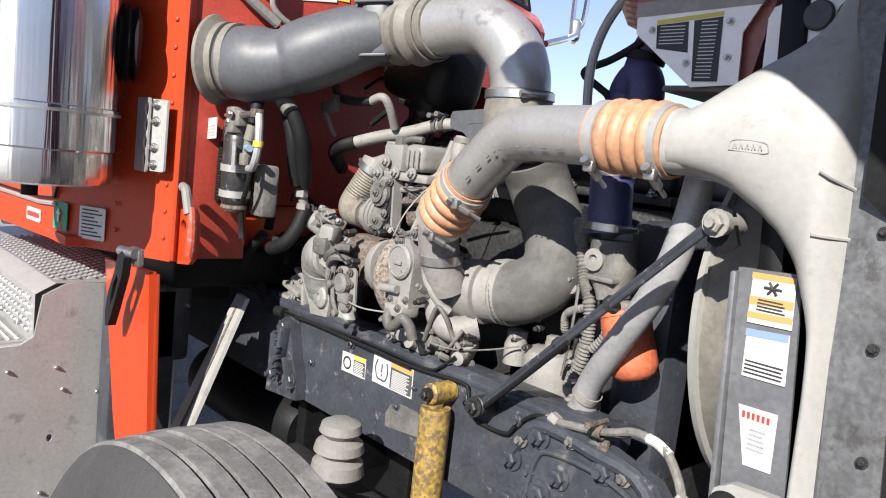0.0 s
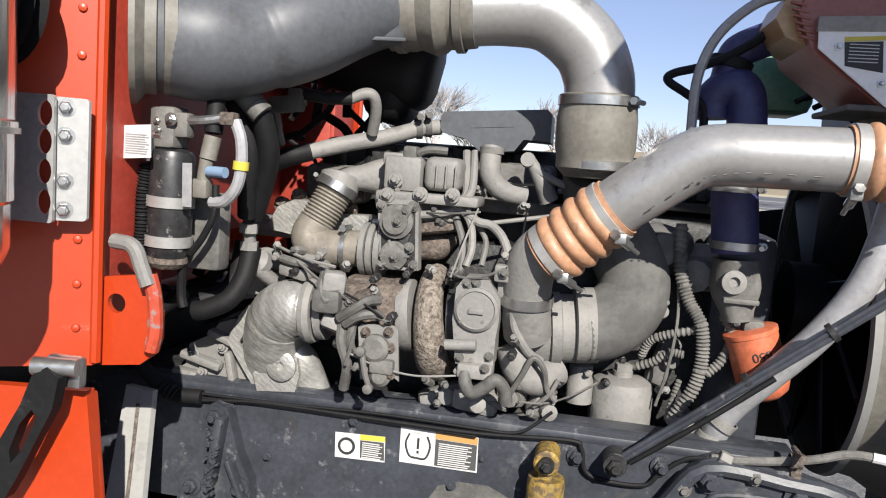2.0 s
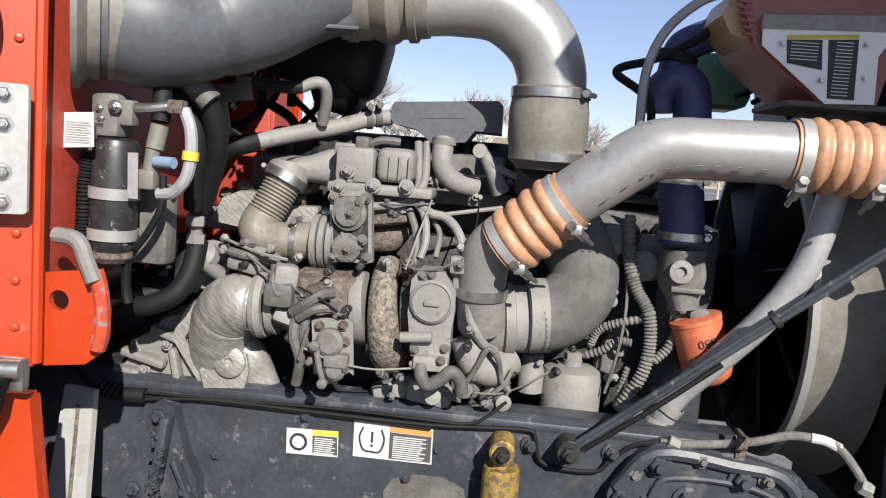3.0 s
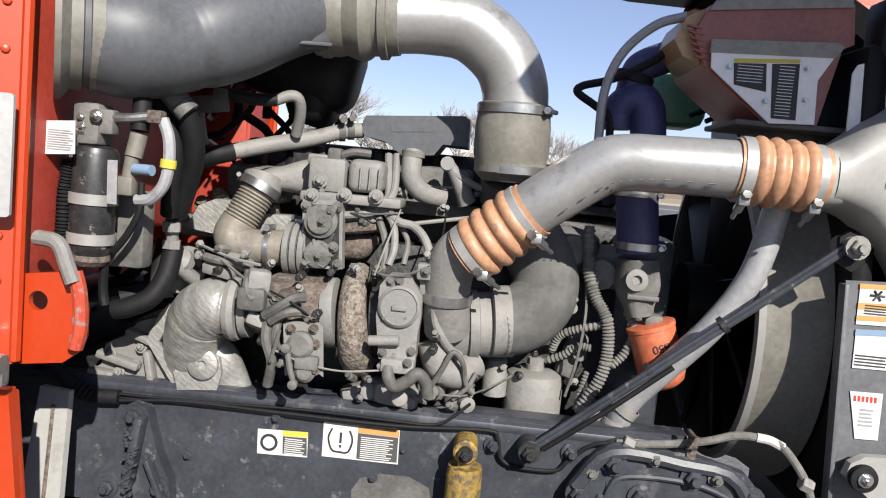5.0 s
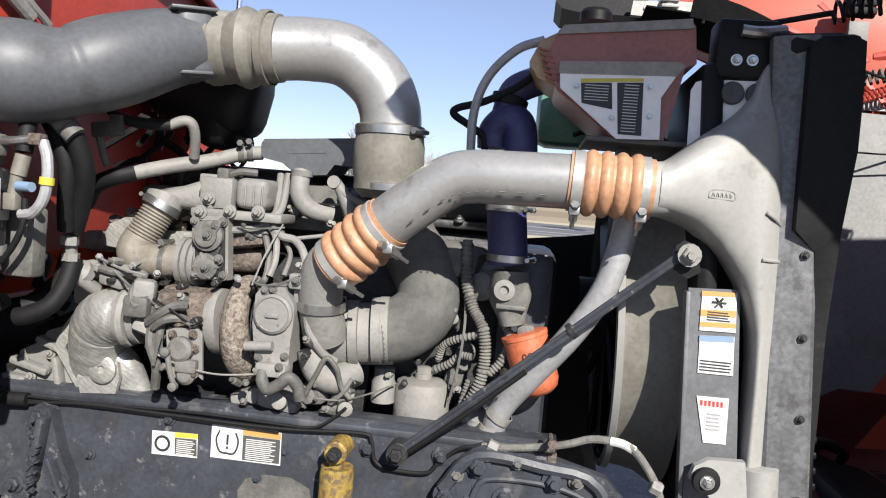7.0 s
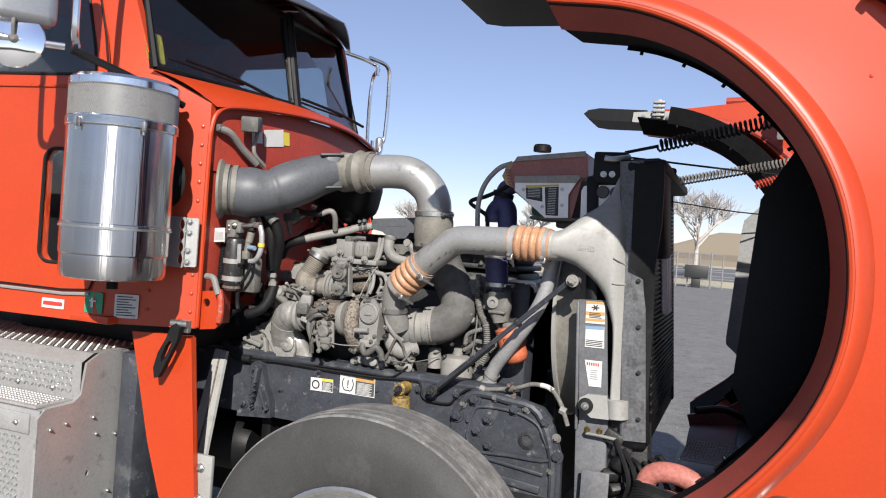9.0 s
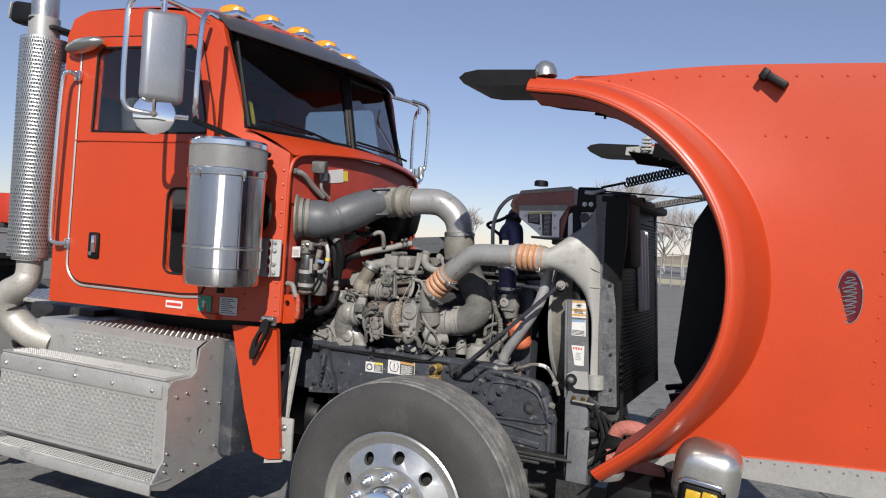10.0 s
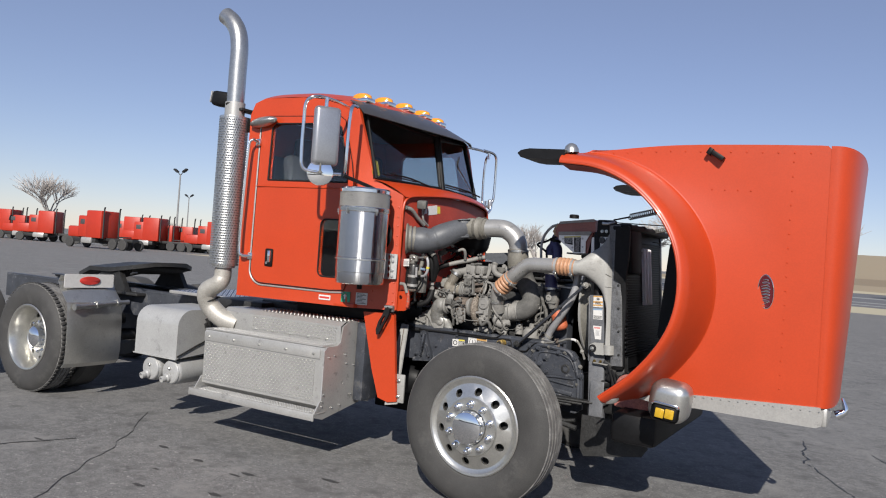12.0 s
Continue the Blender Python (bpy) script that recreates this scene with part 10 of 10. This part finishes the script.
# ---- inside of the open hood ----
def build_hood_inside():
    bm = N()
    plate(bm, [(0.972, 1.85), (1.065, 2.015), (1.20, 2.10), (1.38, 2.08), (1.40, 0.95), (1.06, 0.95), (1.00, 1.10), (0.930, 1.25)], lambda a, b, d: (a, -0.60 + 0.10 * (a - 0.97) + d, b), 0.012)
    part("inner_splash_panel", bm, BLACK, hood, "black inner splash panel")
    bm = N()
    plate(bm, [(0.918, 1.795), (0.925, 1.845), (1.005, 1.93), (1.028, 2.015), (1.20, 2.01), (1.80, 1.98), (1.80, 0.95), (1.00, 0.95), (0.945, 1.205), (0.888, 1.255), (0.886, 1.29)], lambda a, b, d: (a, 0.62 + d, b), 0.012)
    part("inner_splash_panel", bm, SHIELD, hood, "scuffed light grey inner splash panel")
    # pressed ribs on the red inner face of the far fender side
    bm = N()
    for q in (((0.72, 2.36), (0.95, 2.28), (1.15, 2.12), (1.26, 1.96)), ((0.98, 2.40), (1.08, 2.30), (1.14, 2.20)), ((1.22, 2.44), (1.25, 2.30), (1.35, 2.10), (1.38, 1.99)), ((1.16, 2.22), (1.32, 2.24), (1.55, 2.22)), ((0.80, 2.445), (1.30, 2.455), (1.8, 2.455))):
        tube(bm, [V((a_, 0.60 + (b_ - 1.68) * 0.10 + max(-0.4, 1.58 - a_) * 0.16 + (0.0 if a_ > 1.3 else 0.02), b_)) for a_, b_ in q], 0.02, 10, 6)
    each("pressed_rib", bm, RED_IN, hood, "pressed rib in the red inner panel")
    bm = N()
    box(bm, (1.06, 0.05, 0.84), (0.20, 1.3, 0.12), 0.03)
    tube(bm, [(0.80, 0.10, 1.02), (0.90, 0.16, 1.03), (0.98, 0.20, 1.00), (1.02, 0.30, 0.95)], 0.016, 10, 6)
    part("hinge_beam", bm, BLACK, hood, "black hinge beam inside the hood")
    bm = N()
    for u in (0.2, 0.5, 0.8):
        box(bm, (1.925, 0, 0.95 + 1.4 * u), (0.03, 0.98, 0.05), 0.01)
    for y in (-0.35, 0.35):
        box(bm, (1.93, y, 1.65), (0.035, 0.06, 1.45), 0.012)
    part("hood_stiffener", bm, RED_IN, hood, "pressed stiffening ribs")
    # grimy lower panel that closes the hood towards the bumper, its shade painted in
    bm = N()
    plate(bm, [(0.80, 0.70), (0.74, 0.90), (0.90, 0.95), (1.02, 1.04), (1.12, 1.10), (1.40, 1.10), (1.40, 0.70)], lambda a, b, d: (a, 0.60 + d, b), 0.02)
    part("lower_inner_panel", bm, RED_SHADE, hood, "grimy lower inner panel of the hood, its red darkened as painted shade")
    bm = N()
    grid(bm, lambda u, v: (0.76 + 0.64 * u, -0.30 + 0.90 * v, 0.80 + 0.08 * u + 0.05 * v + 0.02 * math.sin(9 * v)), 8, 12)
    solid(bm, 0.01)
    part("lower_inner_floor", bm, RED_SHADE, hood, "grimy floor of the tilted hood, its red darkened as painted shade")
    bm = N()
    for i in range(24):
        tube(bm, [(0.77 + 0.0115 * i, -0.28, 0.905), (0.79 + 0.0115 * i, -0.05, 0.93)], 0.0022, 5, 1)
    for i in range(8):
        tube(bm, [(0.77 + 0.003 * i, -0.28 + 0.033 * i, 0.906 + 0.0036 * i), (1.05 + 0.003 * i, -0.28 + 0.033 * i, 0.906 + 0.0036 * i)], 0.0022, 5, 1)
    part("screen_strip", bm, CAST_L, hood, "pale wire mesh strip", kind="stuff")
    # bracket on the far fender, with its cross-shaped cap
    bm = N()
    plate(bm, [(0.345, 2.335), (0.35, 2.385), (0.48, 2.392), (0.66, 2.388), (0.672, 2.33), (0.56, 2.338), (0.49, 2.322), (0.40, 2.332)], lambda a, b, d: (a, 0.80 + d, b), 0.03)
    for i in range(4):
        box(bm, (0.477, 0.785, 2.368 + i * 0.022), (0.062, 0.03, 0.014), 0.005)
    box(bm, (0.477, 0.795, 2.40), (0.026, 0.03, 0.10), 0.006)
    part("hinge_bracket", bm, TANKW, hood, "pale hinge bracket")
    for i in range(5):
        bm = N()
        bolt(bm, (0.40 + i * 0.062, 0.797, 2.362 - 0.002 * i), (0, -1, 0), 0.008)
        part("bracket_bolt", bm, STEEL, hood)
    bm = N()
    box(bm, (1.07, 0.66, 2.275), (0.066, 0.02, 0.085), 0.006)
    part("spring_bracket", bm, CAST_L, hood, "pale riveted spring bracket")
    bm = N()
    for i in range(3):
        for j in range(3):
            box(bm, (1.04 + i * 0.03, 0.64, 2.345 + j * 0.028), (0.026, 0.03, 0.024), 0.005)
    box(bm, (1.07, 0.655, 2.373), (0.095, 0.02, 0.095), 0.01)
    part("rubber_stop", bm, RUBBER, hood, "black studded rubber stop")
    bm = N()
    plate(bm, [(1.07, 2.06), (1.15, 2.07), (1.19, 2.03), (1.08, 2.025)], lambda a, b, d: (a, 0.66 + d, b), 0.008)
    part("corner_bracket", bm, TANKW, hood)
    # wire mesh in the grille opening
    bm = N()
    for i in range(26):
        box(bm, (1.16 + i * 0.028, 0.0, 0.90), (0.003, 0.84, 0.003))
    for i in range(30):
        box(bm, (1.52, -0.42 + i * 0.029, 0.902), (0.74, 0.003, 0.003))
    part("bug_screen", bm, CAST_D, hood, "dark wire bug screen", kind="stuff")


build_hood_inside()

# ---- distance: parked trucks, lamp posts, bare trees, gate ----
def parked_truck(x, y, heading, sleeper=True, scale_=1.0):
    z = ground_z(x, y)
    ob = thing("parked_truck", "red sleeper-cab truck parked in a row" if sleeper else "small red day-cab truck parked in a row", "truck", "parked trucks")
    bm = N()
    if sleeper:
        box(bm, (-0.6, 0, 2.35), (2.0, 2.3, 2.7), 0.12)
        box(bm, (0.95, 0, 2.1), (1.2, 2.1, 2.1), 0.12)
        box(bm, (2.3, 0, 1.55), (1.7, 1.7, 1.1), 0.18)
    else:
        box(bm, (0.2, 0, 2.0), (1.6, 2.1, 2.0), 0.12)
        box(bm, (1.7, 0, 1.45), (1.6, 1.6, 1.0), 0.15)
    part("cab", bm, RED_FAR, ob)
    bm = N()
    box(bm, (1.56, 0, 2.62), (0.05, 1.8, 0.62), 0.02, (0, -12, 0))
    box(bm, (0.95, 0, 2.55), (0.6, 2.13, 0.5), 0.02)
    part("window", bm, TRIM_D, ob)
    bm = N()
    box(bm, (-2.3, 0, 0.95), (5.6, 0.9, 0.28), 0.03)
    box(bm, (-3.6, 0, 1.25), (0.9, 0.9, 0.12), 0.03)
    box(bm, (0.6, 0, 0.75), (3.0, 2.1, 0.4), 0.05)
    part("chassis", bm, CAST_D, ob)
    bm = N()
    box(bm, (0.2, -1.08, 0.75), (1.4, 0.3, 0.6), 0.14)
    part("fuel_tank", bm, ALU_DULL, ob)
    bm = N()
    box(bm, (0.2, 1.08, 0.75), (1.4, 0.3, 0.6), 0.14)
    part("fuel_tank", bm, ALU_DULL, ob)
    for wx in (2.5, -3.2, -4.5):
        for wy in (-1.15, 0.87):
            bm = N()
            lathe(bm, [(0.18, 0.08), (0.30, 0.02), (0.33, 0.0), (0.48, 0.0), (0.52, 0.04), (0.52, 0.25), (0.48, 0.28), (0.2, 0.28)], (wx, wy, 0.52), (0, 1, 0), 20)
            w = part("tyre", bm, TYRE, ob)
            bm = N()
            lathe(bm, [(0.28, 0.06), (0.16, 0.02), (0.05, -0.01), (0.0, -0.01)], (wx, wy + (0 if wy < 0 else 0.20), 0.52), (0, 1, 0), 16)
            part("rim", bm, ALU_DULL, w)
    for wy in (-0.95, 0.95):
        bm = N()
        tube(bm, [(-1.75 if sleeper else -0.75, wy, 1.0), (-1.75 if sleeper else -0.75, wy, 3.6), (-1.83 if sleeper else -0.83, wy, 4.05)], 0.075, 8, 4)
        part("exhaust_pipe", bm, CAST_D, ob)
    ob.location = (x, y, z)
    ob.rotation_euler = (0, 0, radians(heading))
    ob.scale = (scale_,) * 3
    return ob


def place_trucks():
    proto = {}
    random.seed(8)
    E0 = V((2.228, -5.687))
    # (bearing from the last viewpoint in degrees left of +y, distance, heading, sleeper)
    spots = [(61.0, 118, 205, True), (58.6, 112, 205, True), (57.4, 108, 205, False), (56.2, 104, 205, True), (53.0, 82, 190, True), (50.9, 98, 205, True), (49.6, 95, 205, True), (48.2, 96, 205, False), (46.9, 97, 205, False), (45.3, 92, 205, True), (43.7, 91, 205, True), (42.0, 91, 205, True), (62.5, 122, 205, True), (40.2, 92, 205, True), (38.5, 92, 205, True), (33.0, 96, 205, True), (30.0, 98, 205, True)]
    for bearing, dist, head, sl in spots:
        a = radians(bearing + 2.2)
        x, y = E0.x - dist * math.sin(a), E0.y + dist * math.cos(a)
        if sl not in proto:
            proto[sl] = parked_truck(x, y, head, sl)
        else:
            copy_thing(proto[sl], pose(x, y, ground_z(x, y), 0, 0, head + random.uniform(-4, 4)))


place_trucks()


def bare_tree(x, y, h, seed, label="bare winter tree with fine grey twigs"):
    random.seed(seed)
    ob = thing("bare_tree", label, "tree", "bare trees")
    bm = N()
    tips = []

    def limb(p, d, ln, r, depth):
        q = p + d * ln
        mid = p.lerp(q, 0.5) + V((random.uniform(-1, 1), random.uniform(-1, 1), 0)) * ln * 0.06
        tube(bm, [p, mid, q], lambda t: r * (1 - 0.4 * t), 5 if depth else 8, 2, depth == 0)
        if depth >= 3:
            tips.append((q, d, ln))
            return
        for i in range(4 if depth else 6):
            a = random.uniform(0, 6.28)
            up = random.uniform(0.25, 0.9)
            nd = (d * 0.75 + V((math.cos(a), math.sin(a), up * 0.4)) * random.uniform(0.45, 0.85)).normalized()
            limb(p.lerp(q, random.uniform(0.55, 1.0)), nd, ln * random.uniform(0.55, 0.8), r * 0.52, depth + 1)
    limb(V((0, 0, 0)), V((0, 0, 1)), h * 0.26, h * 0.016, 0)
    part("trunk", bm, BARK, ob)
    bm = N()
    for q, d, ln in tips:
        for i in range(7):
            a = random.uniform(0, 6.28)
            nd = (d + V((math.cos(a), math.sin(a), random.uniform(-0.2, 0.6))) * 0.7).normalized()
            e = q + nd * ln * random.uniform(0.5, 1.1)
            tube(bm, [q - d * ln * random.uniform(0, 0.6), e], h * 0.0013, 3, 1, False, False)
    part("crown", bm, BARK, ob, kind="stuff")
    ob.location = (x, y, ground_z(x, y))
    return ob


def place_trees():
    E0 = V((2.228, -5.687))
    for bearing, dist, h, sd in ((58.2, 135, 17.5, 1), (50.2, 140, 7.0, 2), (23.5, 72, 9.0, 3)):
        a = radians(bearing)
        bare_tree(E0.x - dist * math.sin(a), E0.y + dist * math.cos(a), h, sd)
    # behind the engine, as seen from close by
    for x, y, h, sd in ((-2.4, 56, 12.2, 5), (6.3, 69, 10.8, 6), (-7.6, 60, 9.6, 7), (-12.4, 59, 13.4, 8), (-9.8, 64, 9.0, 9), (16.5, 60, 6.0, 10), (-16.5, 62, 9.4, 11)):
        bare_tree(x, y, h, sd)


place_trees()


def lamp_post(x, y, h):
    ob = thing("lot_lamp_post", "tall twin-headed lot lamp post", "lamp post", "lamp posts")
    bm = N()
    cyl(bm, (0, 0, 0), (0, 0, h), 0.16, 0.10, 10)
    part("pole", bm, POLE, ob)
    for s in (-1, 1):
        bm = N()
        tube(bm, [(0, 0, h - 0.2), (0.35 * s, 0, h + 0.1), (0.6 * s, 0, h + 0.25)], 0.06, 6, 3)
        box(bm, (0.95 * s, 0, h + 0.5), (0.9, 0.5, 0.25), 0.05, (0, -30 * s, 0))
        part("lamp_head", bm, CAST_D, ob)
    ob.location = (x, y, ground_z(x, y))
    return ob


E0_ = V((2.228, -5.687))
for bearing_, dist_, h_ in ((50.1, 118, 11.0), (49.4, 185, 11.0)):
    lamp_post(E0_.x - dist_ * math.sin(radians(bearing_)), E0_.y + dist_ * math.cos(radians(bearing_)), h_)


def build_gate():
    ob = thing("lot_gate", "chain-link gate and fence at the lot's edge", "gate")
    y0 = 44.0
    xs = [-8.6 + 0.65 * i for i in range(14)]
    for i, x in enumerate(xs):
        bm = N()
        z = ground_z(x, y0)
        cyl(bm, (x, y0, z), (x, y0, z + 2.1), 0.035 if i % 3 else 0.05, seg=8)
        part("post", bm, POLE, ob)
    for zz in (0.15, 1.1, 2.0):
        bm = N()
        tube(bm, [(x, y0, ground_z(x, y0) + zz) for x in xs], 0.025, 6, 2)
        part("rail", bm, POLE, ob)
    bm = N()
    for k in range(90):
        x = xs[0] + (xs[-1] - xs[0]) * k / 90
        for s in (-1, 1):
            tube(bm, [(x, y0 + 0.01, ground_z(x, y0) + 0.1), (x + s * 0.9, y0 + 0.01, ground_z(x, y0) + 2.0)], 0.004, 3, 1, False, False)
    part("wire_mesh", bm, POLE, ob, kind="stuff")
    bm = N()
    box(bm, (-1.6, y0 - 0.2, ground_z(-1.6, y0) + 0.95), (1.3, 0.5, 0.75), 0.03)
    box(bm, (-1.6, y0 - 0.2, ground_z(-1.6, y0) + 0.3), (0.5, 0.3, 0.6), 0.01)
    part("gate_motor", bm, CAST_D, ob)


build_gate()


def build_ground_marks():
    """Cracks and dark drips on the asphalt near the truck."""
    random.seed(17)
    g = bpy.data.objects["ground"]
    ends = (((-1.4, -4.2), (-3.7, -0.9)), ((-3.9, -3.9), (-3.3, -1.9)), ((2.9, -1.6), (3.3, 1.4)), ((3.3, 1.4), (2.2, 3.0)), ((1.57, 3.13), (2.0, 1.38)), ((2.0, 1.38), (2.5, 0.4)), ((-8, 3), (-2, 9)), ((0.5, 9), (12, 12)))
    for (ax, ay), (bx, by) in ends:
        bm = N()
        n_ = 40
        left, right = [], []
        ox = oy = 0
        for i in range(n_ + 1):
            t = i / n_
            ox += random.uniform(-0.03, 0.03)
            oy += random.uniform(-0.03, 0.03)
            f = math.sin(math.pi * t)
            x, y = ax + (bx - ax) * t + ox * f, ay + (by - ay) * t + oy * f
            w = random.uniform(0.004, 0.012)
            left.append(bm.verts.new((x - w, y + w * 0.5, ground_z(x, y) + 0.003)))
            right.append(bm.verts.new((x + w, y - w * 0.5, ground_z(x, y) + 0.003)))
        for i in range(n_):
            bm.faces.new((left[i], left[i + 1], right[i + 1], right[i]))
        part("asphalt_crack", bm, CAST_D, g)
    for i in range(18):
        bm = N()
        x, y = random.uniform(-2.4, 0.2), random.uniform(-2.6, -1.3)
        if random.random() < 0.35:
            x, y = random.uniform(-5.0, -2.5), random.uniform(-3.2, -1.5)
        r = random.uniform(0.012, 0.05)
        sx = random.uniform(1.0, 2.6)
        vs = [bm.verts.new((x + r * sx * math.cos(a) * random.uniform(0.7, 1.1), y + r * 0.6 * math.sin(a) * random.uniform(0.7, 1.1), 0.002 + 0.00005 * i)) for a in [2 * math.pi * k / 14 for k in range(14)]]
        bm.faces.new(vs)
        part("oil_drip", bm, OIL, g)


OIL = mat("oil_soaked_asphalt", (0.0375, 0.0363, 0.035), 0.75, vary=0.3, scale=40, bump=0.3)
build_ground_marks()


def build_reflection_backdrop():
    """A long plain block, unseen behind the viewer, added to darken reflections in polished metal."""
    b = thing("shed", "long plain unseen block behind the viewer, added for dark reflections", "building", at=(0, -170, ground_z(0, -170)))
    bm = N()
    box(bm, (0, -6, 3.0), (320, 12, 6.0), 0.05)
    part("wall", bm, BRICK_W, b)
    bm = N()
    box(bm, (0, -6, 6.1), (321, 13, 0.25), 0.05)
    part("roof", bm, POLE, b)
    for i in range(11):
        bm = N()
        box(bm, (-130 + i * 26, 0.02, 2.2), (6.0, 0.10, 4.4), 0.02)
        part("door", bm, POLE, b)


build_reflection_backdrop()
